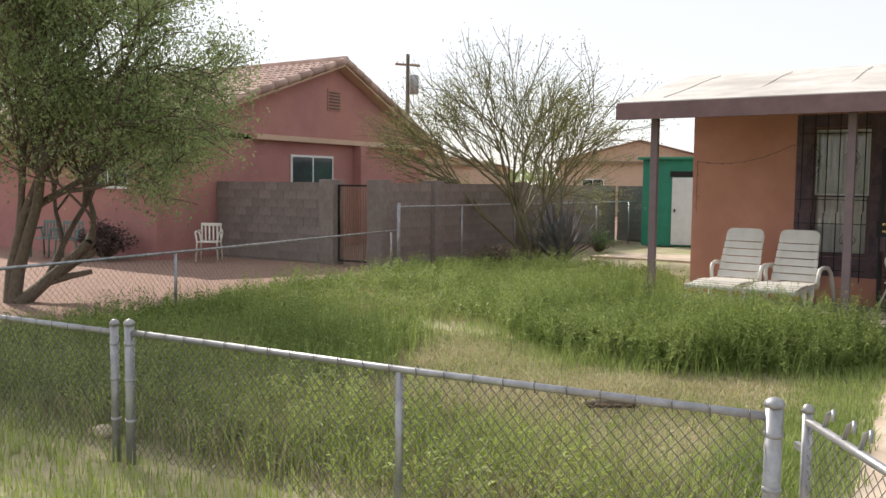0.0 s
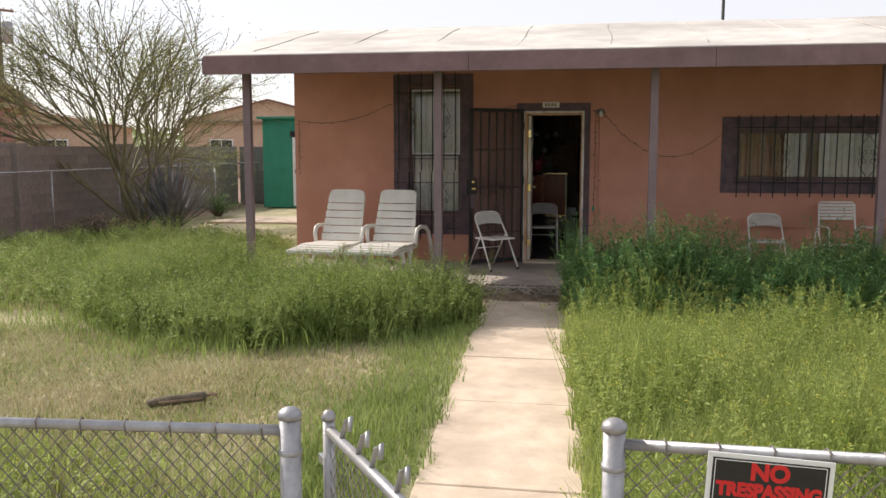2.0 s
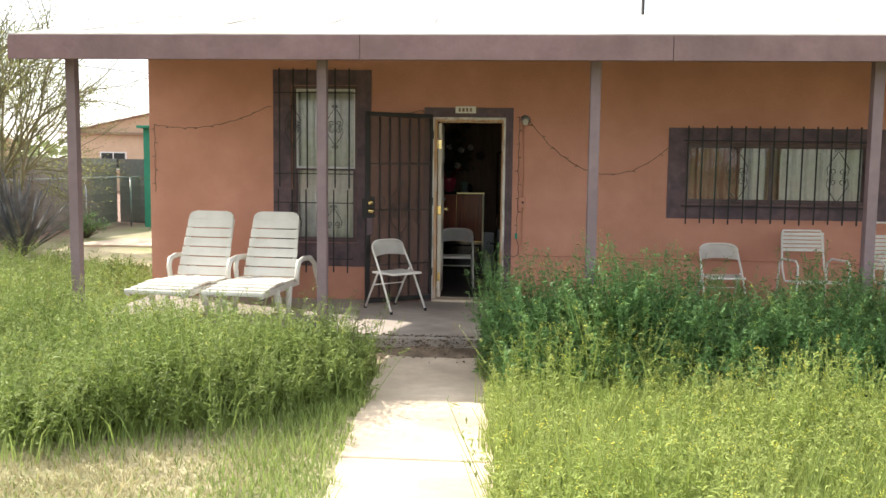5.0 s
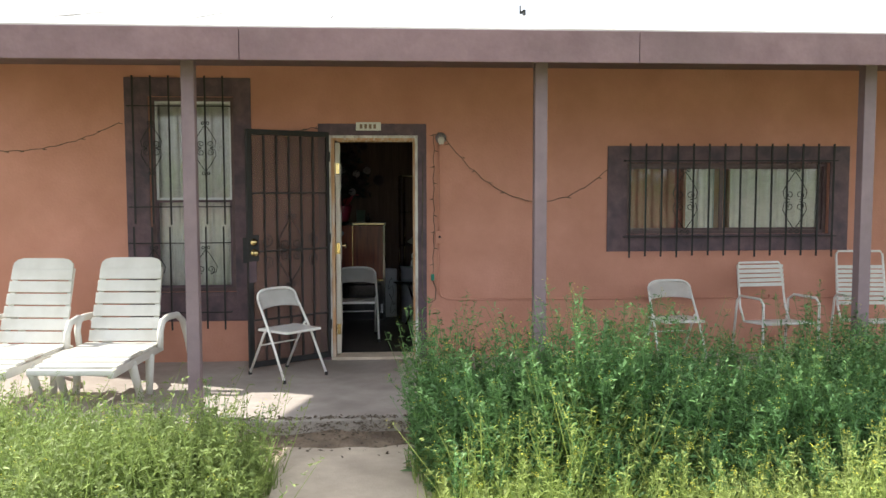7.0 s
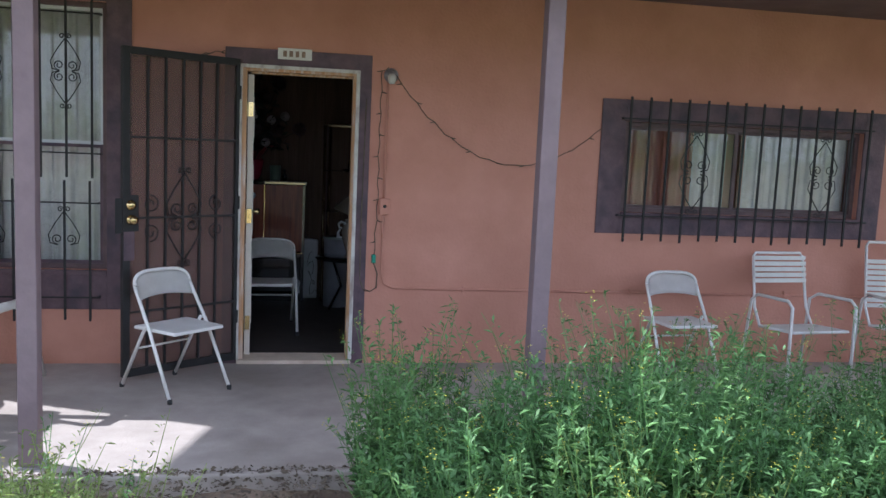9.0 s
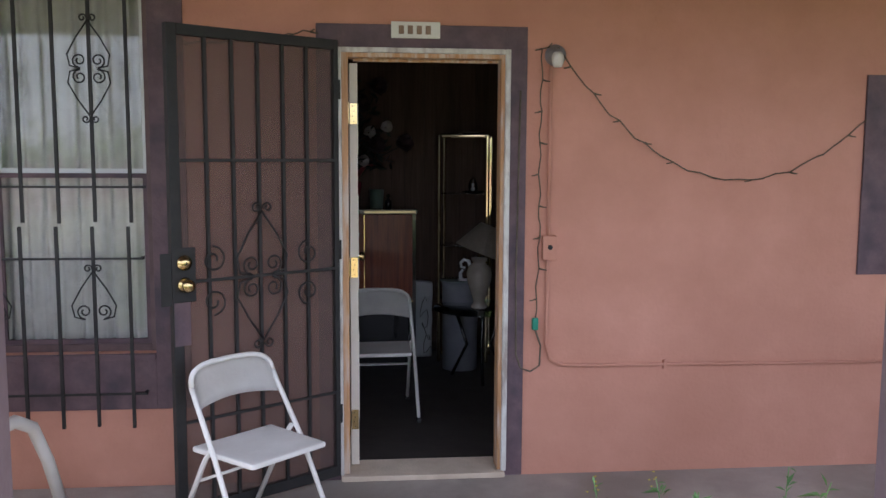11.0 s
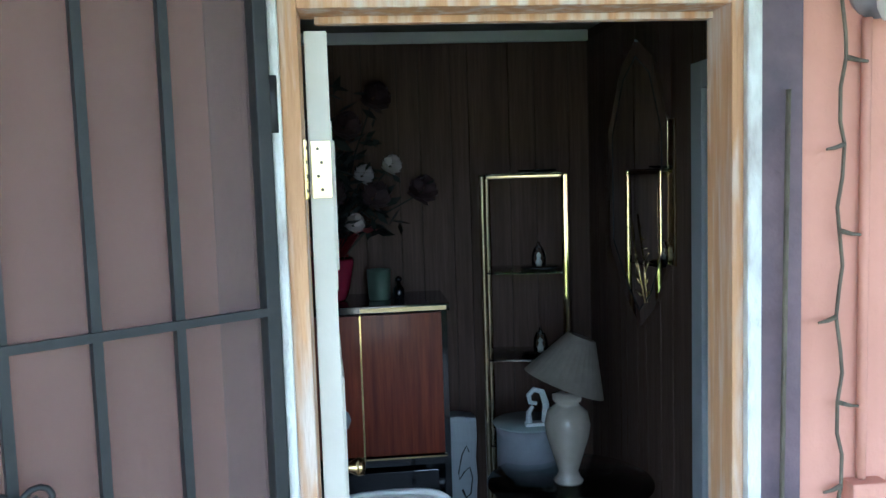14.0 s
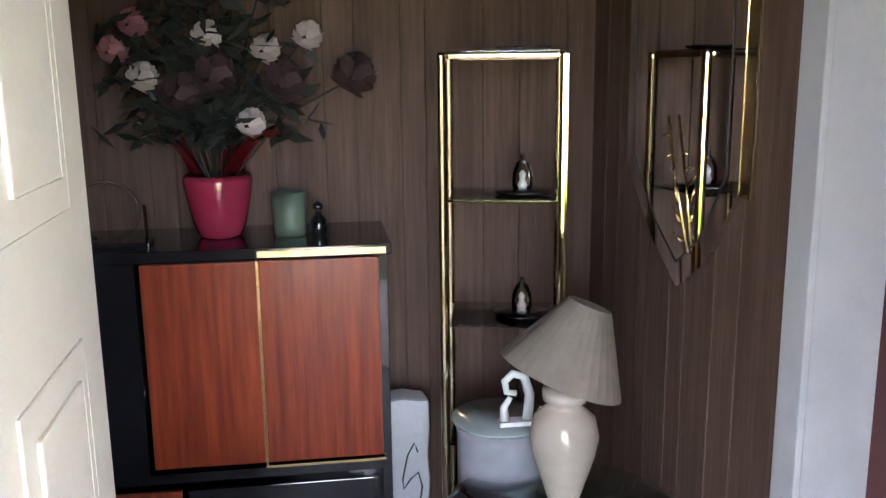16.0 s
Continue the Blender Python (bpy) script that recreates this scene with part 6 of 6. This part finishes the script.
far_house(pose(-18.6, 38, GZ, 0, 0, 20), 10, 9, 3.2, 1.4, TANW, "distant tan stucco house with a shallow tiled gable")
far_house(pose(-33, 34, GZ, 0, 0, 25), 12, 9, 3.0, 1.2, TANW, "distant beige stucco house beyond the block wall")
far_house(pose(2, 60, GZ, 0, 0, 5), 14, 9, 3.0, 1.4, PINKW, "distant pink stucco house behind the roofline")
far_house(pose(-48, 12, GZ, 0, 0, 60), 12, 9, 3.0, 1.4, TANW, "distant beige stucco house beyond the neighbour")


def utility_pole(m, h, box_on, label):
    t = thing("utility_pole", label, "utility pole", "utility poles", m)
    bm = bmesh.new()
    tube(bm, [(0, 0, -0.3), (0, 0, h)], 0.15, 10, r1=0.11)
    part("pole", bm, BARK, t)
    part("crossarm", boxes((-0.8, -0.06, h - 0.7, 0.8, 0.06, h - 0.58)), DIRTWOOD, t)
    for x in (-0.7, -0.3, 0.3, 0.7):
        part("insulator", lathe([(0.03, 0), (0.05, 0.05), (0.03, 0.12)], 8, (x, 0, h - 0.58)), WHITEPL, t)
    if box_on:
        part("transformer", lathe([(0.2, 0), (0.27, 0.04), (0.27, 1.1), (0.2, 1.16)], 14, (0.35, -0.2, h - 2.4)), GALV, t)


utility_pole(pose(-30.4, 30, GZ, 0, 0, 60), 9.6, True, "wooden utility pole with a grey transformer can")
t = thing("antenna_mast", "thin dark mast with a small bracket beyond the roof", "mast", m=pose(5.59, 23, GZ))
bm = bmesh.new()
tube(bm, [(0, 0, -0.3), (0, 0, 8.0)], 0.06, 8)
part("mast_pipe", bm, RUBBER, t)
part("bracket", boxes((-0.16, -0.02, 7.85, 0.06, 0.02, 7.95), (-0.17, -0.03, 7.85, -0.12, 0.03, 8.15)), RUBBER, t)
for k, (p, q) in enumerate((((-30.4, 30, 7.6), (-9, 33, 5.4)),)):
    t = thing("power_line", "thin black overhead cable between the poles", "cable", "power lines")
    bm = bmesh.new()
    a, b = Vector(p), Vector(q)
    tube(bm, [a.lerp(b, i / 12) - Vector((0, 0, 1.6 * (i / 12) * (1 - i / 12))) for i in range(13)], 0.018, 5)
    part("cable", bm, RUBBER, t)

def backdrop():
    rnd = random.Random(21)
    verts, faces = [], []
    for k in range(700):
        a = rnd.uniform(0, 6.28)
        r = rnd.uniform(75, 120)
        x, y, h = r * math.cos(a), r * math.sin(a), rnd.uniform(1.5, 4.5)
        for _ in range(24):
            c = Vector((x + rnd.gauss(0, 2), y + rnd.gauss(0, 2), rnd.uniform(0.3, h)))
            leafy(verts, faces, c, Vector((rnd.uniform(-1, 1), rnd.uniform(-1, 1), rnd.uniform(-0.2, 1))).normalized(), rnd.uniform(0.8, 1.8), rnd)
    soup("far_trees", verts, faces, LEAF, "distant line of dull green trees", "trees")


backdrop()

# ---- small things lying about ----
t = thing("dead_log", "short split dead log with pale bark lying on the mown grass", "log", m=pose(-1.80, -6.62, GZ + 0.035, 0, 0, 32) @ Matrix.Diagonal((0.72, 0.8, 0.72, 1)))
bm = bmesh.new()
tube(bm, [(-0.30, 0, -0.01), (-0.2, 0.012, 0.0), (-0.05, 0.0, 0.012), (0.1, 0.01, 0.015), (0.24, 0.0, 0.01)], 0.04, 9, r1=0.05)
for v in bm.verts:
    v.co += Vector((0, 0.012, 0.014)) * noise.noise(v.co * 16)
part("bark", bm, BARK, t)
part("split_face", boxes((-0.2, -0.05, 0.0, 0.2, -0.036, 0.02), bevel=0.005), DIRTWOOD, t, "pale split wood face")
for sg in (1, -1):
    bm = bmesh.new()
    tube(bm, [(0.22, 0.0, 0.01), (0.30, 0.02 * sg, 0.035), (0.35, 0.05 * sg, 0.0)], 0.014, 6, r1=0.006)
    part("twig", bm, DIRTWOOD, t)
t = thing("crumpled_can", "crumpled blue and white drink can in the dirt", "litter", m=pose(-4.4, -9.2, GZ + 0.0, 60, 0, 30))
bm = lathe([(0.026, 0), (0.033, 0.01), (0.033, 0.05), (0.027, 0.06), (0.033, 0.07), (0.033, 0.11), (0.026, 0.12)], 14, (0, 0, 0))
part("can_body", bm, surf("blue_can", (0.03, 0.12, 0.45), (0.5, 0.55, 0.6), 14, 0.4, 0, metal=0.4), t)
t = thing("stone", "dusty pale stone beside the crumpled can", "stone", m=pose(-4.42, -9.32, GZ + 0.01))
bm = bmesh.new()
bmesh.ops.create_icosphere(bm, subdivisions=2, radius=0.08)
for v in bm.verts:
    v.co = Vector((v.co.x * 1.2, v.co.y, v.co.z * 0.7)) * (1 + 0.25 * noise.noise(v.co * 20))
part("rock", bm, CONC, t)


def litter():
    rnd = random.Random(8)
    verts, faces = [], []
    for _ in range(2200):
        x = rnd.uniform(-1.3, 1.3)
        y = -2.02 - abs(rnd.gauss(0, 0.16))
        leafy(verts, faces, Vector((x, y, 0.004 if y > -2.075 else GZ + 0.022 + 0.11 * max(0, 1 + (y + 2.075) / 0.42) ** 1.3)), Vector((rnd.uniform(-1, 1), rnd.uniform(-1, 1), rnd.uniform(-0.1, 0.2))).normalized(), rnd.uniform(0.015, 0.04), rnd)
    soup("leaf_litter", verts, faces, DRYLEAF, "dry leaves and dirt blown against the porch step", "leaves")


litter()

# ---- grass and weeds ----
GRX = np.random.RandomState(3)


def inside(poly, x, y):
    c = np.zeros(len(x), bool)
    for i in range(len(poly)):
        (x0, y0), (x1, y1) = poly[i], poly[i - 1]
        hit = ((y0 > y) != (y1 > y)) & (x < (x1 - x0) * (y - y0) / (y1 - y0 + 1e-9) + x0)
        c ^= hit
    return c


def patch_noise(x, y, s, seed):
    return 0.5 + 0.25 * (np.sin(x * s + seed) * np.cos(y * s * 1.3 - seed) + np.sin(x * s * 2.3 - y * s * 1.7 + seed * 2) * 0.7 + np.sin(x * s * 5.1 + y * s * 4.3) * 0.35)


def keep_clear(x, y):
    return (np.abs(x - path_middle(y)) > 0.43 + 0.05 * np.sin(y * 7) + 0.03 * np.sin(y * 19)) | (y < -9.1)


def grass(name, poly, count, h0, h1, width, lean, material, label, seed, thin=0.0, scale=1.0, soft=0.16):
    """Bent, tapering blades over an area, thinned and shortened by patches."""
    xs, ys = [p[0] for p in poly], [p[1] for p in poly]
    x, y = GRX.uniform(min(xs), max(xs), count), GRX.uniform(min(ys), max(ys), count)
    pn = patch_noise(x, y, scale, seed)
    ok = inside(poly, x, y) & keep_clear(x, y) & (GRX.uniform(0, 1, count) > thin * (1.25 - pn))
    x, y, pn = x[ok], y[ok], pn[ok]
    x, y = x + GRX.normal(0, soft, len(x)), y + GRX.normal(0, soft, len(x))
    ok = keep_clear(x, y) & ((y < -2.09) | (x < -3.4))
    x, y, pn = x[ok], y[ok], pn[ok]
    n = len(x)
    h = (h0 + (h1 - h0) * GRX.uniform(0, 1, n) ** 1.3) * (0.55 + 0.65 * pn)
    a, ln, w = GRX.uniform(0, 6.283, n), lean * GRX.uniform(0.2, 1.3, n), width * GRX.uniform(0.6, 1.3, n)
    b = a + GRX.uniform(-0.6, 0.6, n) + 1.57
    dx, dy, sx, sy = np.cos(a) * h * ln, np.sin(a) * h * ln, np.cos(b) * w, np.sin(b) * w
    z = np.full(n, GZ - 0.02)
    v = np.empty((n, 5, 3))
    v[:, 0], v[:, 1] = np.stack([x - sx, y - sy, z], 1), np.stack([x + sx, y + sy, z], 1)
    v[:, 2] = np.stack([x + dx * 0.35 + sx * 0.7, y + dy * 0.35 + sy * 0.7, z + h * 0.6], 1)
    v[:, 3] = np.stack([x + dx * 0.35 - sx * 0.7, y + dy * 0.35 - sy * 0.7, z + h * 0.6], 1)
    v[:, 4] = np.stack([x + dx, y + dy, z + h], 1)
    base = np.arange(n)[:, None] * 5
    me = bpy.data.meshes.new(name)
    quads, tris = base + np.array([[0, 1, 2, 3]]), base + np.array([[3, 2, 4]])
    loops = np.concatenate([quads, tris], 1).ravel()
    me.vertices.add(n * 5), me.loops.add(n * 7), me.polygons.add(n * 2)
    me.vertices.foreach_set("co", v.ravel())
    me.loops.foreach_set("vertex_index", loops)
    starts = (np.arange(n)[:, None] * 7 + np.array([[0, 4]])).ravel()
    me.polygons.foreach_set("loop_start", starts)
    me.update(calc_edges=True)
    me.validate()
    me.materials.append(material)
    ob = new(name, me)
    return tagged(ob, label, "grass", "", "stuff")


def weeds(name, poly, count, h0, h1, material, flower, label, seed, leaves=16, size=0.05, thin=0.0, tip=0.5, scale=1.3, soft=0.1, rough=0.4, lean=0.16):
    """Upright weeds: thin stalks with narrow leaves all the way up and small flowers at the tip."""
    xs, ys = [p[0] for p in poly], [p[1] for p in poly]
    x, y = GRX.uniform(min(xs), max(xs), count), GRX.uniform(min(ys), max(ys), count)
    pn = patch_noise(x, y, scale, seed)
    ok = inside(poly, x, y) & keep_clear(x, y) & (GRX.uniform(0, 1, count) > thin * (1.25 - pn))
    x, y, pn = x[ok], y[ok], pn[ok]
    x, y = x + GRX.normal(0, soft, len(x)), y + GRX.normal(0, soft, len(x))
    ok = keep_clear(x, y) & ((y < -2.09) | (x < -3.4))
    x, y, pn = x[ok], y[ok], pn[ok]
    n = len(x)
    h = (h0 + (h1 - h0) * GRX.uniform(0, 1, n)) * (1 - rough + 2 * rough * pn)
    lx, ly = GRX.normal(0, lean, n) * h, GRX.normal(0, lean, n) * h
    k = leaves
    t = GRX.uniform(0.12, 1.0, (n, k))
    cx, cy, cz = x[:, None] + lx[:, None] * t * t, y[:, None] + ly[:, None] * t * t, GZ + h[:, None] * t
    a, e = GRX.uniform(0, 6.283, (n, k)), GRX.uniform(0.0, 1.2, (n, k))
    s = size * GRX.uniform(0.5, 1.3, (n, k)) * (1.25 - 0.75 * t) * 1.6
    d = np.stack([np.cos(a) * np.cos(e), np.sin(a) * np.cos(e), np.sin(e)], 2)
    sd = np.stack([-np.sin(a), np.cos(a), GRX.uniform(-0.6, 0.6, (n, k))], 2) * (s * 0.11)[..., None]
    c = np.stack([cx, cy, cz], 2)
    v = np.stack([c, c + d * (s * 0.5)[..., None] + sd, c + d * s[..., None] - np.array([0, 0, 1.0]) * (s * 0.22)[..., None], c + d * (s * 0.5)[..., None] - sd], 2).reshape(-1, 4, 3)
    st = np.stack([np.stack([x - 0.003, y, np.full(n, GZ)], 1), np.stack([x + 0.003, y, np.full(n, GZ)], 1), np.stack([x + lx + 0.0012, y + ly, GZ + h], 1), np.stack([x + lx - 0.0012, y + ly, GZ + h], 1)], 1)
    v = np.concatenate([v, st])
    def quads(nm, arr, mat):
        m = len(arr)
        me = bpy.data.meshes.new(nm)
        me.vertices.add(m * 4), me.loops.add(m * 4), me.polygons.add(m)
        me.vertices.foreach_set("co", arr.ravel())
        me.loops.foreach_set("vertex_index", np.arange(m * 4))
        me.polygons.foreach_set("loop_start", np.arange(m) * 4)
        me.update(calc_edges=True)
        me.validate()
        me.materials.append(mat)
        return tagged(new(nm, me), label, "weeds", "", "stuff")
    quads(name, v, material)
    if flower:
        sel = GRX.uniform(0, 1, n) < tip
        m = int(sel.sum())
        q = 5
        fc = np.stack([(x + lx)[sel], (y + ly)[sel], GZ + h[sel]], 1)[:, None, :] + GRX.normal(0, 0.013, (m, q, 3))
        fs = 0.0042
        o = np.array([[-1, 0, 0.3], [0, -1, -0.3], [1, 0, 0.3], [0, 1, -0.3]]) * fs
        arr = (fc[:, :, None, :] + o[None, None]).reshape(-1, 4, 3)
        fl = quads("weed_flowers", arr, YELLOW)
        fl["label"] = "tiny yellow weed flowers"


LEFT_TALL = [(-4.6, -3.3), (-3.3, -2.5), (-1.3, -2.5), (-0.35, -2.75), (-0.22, -3.4), (-0.9, -4.3), (-2.0, -4.85), (-3.4, -4.5)]
LEFT_BACK = [(-9.0, -4.2), (-6.2, -3.9), (-4.2, -3.3), (-3.4, -2.2), (-3.45, 0.5), (-5.0, 3.5), (-9.2, 3.8), (-9.4, -1.0)]
LEFT_FRONT = [(-8.0, -9.1), (-0.25, -9.1), (-0.25, -4.4), (-2.0, -5.0), (-4.2, -4.4), (-8.4, -4.4)]
FAR_LEFT = [(-8.2, -9.3), (-3.6, -9.2), (-4.0, -6.8), (-5.0, -4.6), (-9.0, -4.0)]
HEDGE = [(0.66, -2.2), (6.4, -2.2), (6.4, -3.5), (0.95, -3.35), (0.66, -2.9)]
RIGHT_LAWN = [(0.80, -3.2), (7.5, -3.4), (7.5, -9.1), (0.82, -9.1)]
OUTSIDE = [(-8, -11.8), (-0.7, -10.8), (-0.5, -9.2), (-8, -9.6)]
grass("tall_grass", LEFT_TALL, 24000, 0.14, 0.42, 0.0045, 0.75, GRASS, "tall fresh green grass clump before the porch", 1.0)
grass("tall_grass", [(-5.2, -3.9), (-4.0, -2.6), (-0.3, -2.5), (-0.2, -4.2), (-1.0, -5.0), (-3.0, -5.4)], 22000, 0.06, 0.2, 0.004, 0.6, GRASS, "uneven fringe of green grass round the tall clump", 2.0, thin=0.75)
grass("side_grass", LEFT_BACK, 110000, 0.05, 0.22, 0.006, 0.4, GRASS, "uneven green grass across the side yard", 4.0, thin=0.95, scale=0.8)
grass("side_grass_dry", LEFT_BACK, 60000, 0.04, 0.16, 0.005, 0.6, DRYGRASS, "dry straw mixed through the side yard", 5.0, thin=0.3)
grass("mown_grass", LEFT_FRONT, 90000, 0.02, 0.065, 0.004, 1.2, GRASS, "short patchy green lawn", 6.0, thin=0.95, scale=1.1)
grass("mown_dry_grass", LEFT_FRONT, 140000, 0.02, 0.065, 0.0035, 1.2, DRYGRASS, "short dry mown grass", 7.0, thin=0.35)
grass("path_edge_grass", [(-0.75, -9.1), (0.2, -9.1), (-0.15, -3.0), (-0.7, -3.4), (-0.6, -6.0)], 30000, 0.04, 0.16, 0.0045, 0.6, GRASS, "bright green grass along the path edge", 8.0, thin=0.3)
grass("far_left_grass", FAR_LEFT, 36000, 0.10, 0.34, 0.005, 0.4, GRASS, "tall green grass by the side fence", 9.0, thin=0.5, scale=0.9)
grass("fence_grass", [(-8, -9.2), (-0.3, -9.15), (-0.6, -8.2), (-3.0, -7.6), (-8, -7.0)], 42000, 0.12, 0.38, 0.0045, 0.6, PALEWEED, "pale yellow-green grass behind the front fence", 10.0, thin=0.85, scale=1.5)
grass("fence_straw", [(-8, -9.2), (-0.3, -9.15), (-0.6, -8.2), (-3.0, -7.3), (-8, -6.8)], 45000, 0.08, 0.3, 0.0045, 0.8, DRYGRASS, "dry straw leaning behind the front fence", 10.7, thin=0.7, scale=1.5)
grass("right_grass", RIGHT_LAWN, 190000, 0.12, 0.36, 0.004, 0.45, PALEWEED, "pale bright grass filling the yard beside the path", 11.0, thin=0.25)
grass("right_grass_green", RIGHT_LAWN, 90000, 0.1, 0.32, 0.005, 0.4, GRASS, "fresh green grass beside the path", 12.0, thin=0.5)
grass("under_hedge_grass", HEDGE, 22000, 0.1, 0.35, 0.005, 0.4, GRASS, "green grass between the weeds", 13.0)
grass("street_verge_grass", OUTSIDE, 30000, 0.05, 0.2, 0.004, 0.5, PALEWEED, "sparse grass outside the fence", 14.0, thin=0.7)
weeds("weed_hedge", HEDGE, 5000, 0.3, 0.84, WEED, True, "dense dark green flowering weeds along the porch", 1.5, leaves=66, size=0.05, tip=0.4, scale=1.9, rough=0.55, lean=0.24)
weeds("weed_hedge_front", [(0.8, -3.1), (6.4, -3.2), (6.4, -3.7), (0.8, -3.6)], 1500, 0.2, 0.5, WEED, True, "lower green weeds before the porch", 1.5, leaves=34, size=0.05, tip=0.3)
weeds("lawn_weeds", RIGHT_LAWN, 9500, 0.18, 0.5, PALEWEED, True, "pale seeding weeds with yellow tips", 2.5, leaves=34, size=0.036, thin=0.35, tip=0.4, scale=1.6, rough=0.7, lean=0.3)
weeds("left_weeds", LEFT_TALL, 7500, 0.2, 0.56, GRASS, True, "leafy green weeds before the porch", 3.5, leaves=38, size=0.042, tip=0.12, scale=1.7, rough=0.6, lean=0.32, soft=0.16)
weeds("side_weeds", LEFT_BACK, 10000, 0.08, 0.36, GRASS, False, "leafy weeds across the side yard", 4.5, leaves=22, size=0.05, thin=0.8, scale=1.3, rough=0.7, lean=0.35)
weeds("far_left_weeds", FAR_LEFT, 3200, 0.12, 0.42, GRASS, False, "leafy weeds by the side fence", 7.5, leaves=26, size=0.045, thin=0.6, scale=1.8)
weeds("fence_weeds", [(-8, -9.2), (-0.6, -9.15), (-1.2, -8.0), (-8, -7.2)], 2200, 0.15, 0.42, PALEWEED, True, "pale weeds behind the front fence", 5.5, leaves=20, size=0.05, thin=0.6, tip=0.2)
weeds("porch_edge_weeds", [(-2.9, -2.3), (-0.45, -2.3), (-0.45, -2.05), (-2.9, -2.05)], 60, 0.2, 0.4, WEED, True, "thin weeds growing at the slab edge", 6.5, leaves=14, size=0.04)
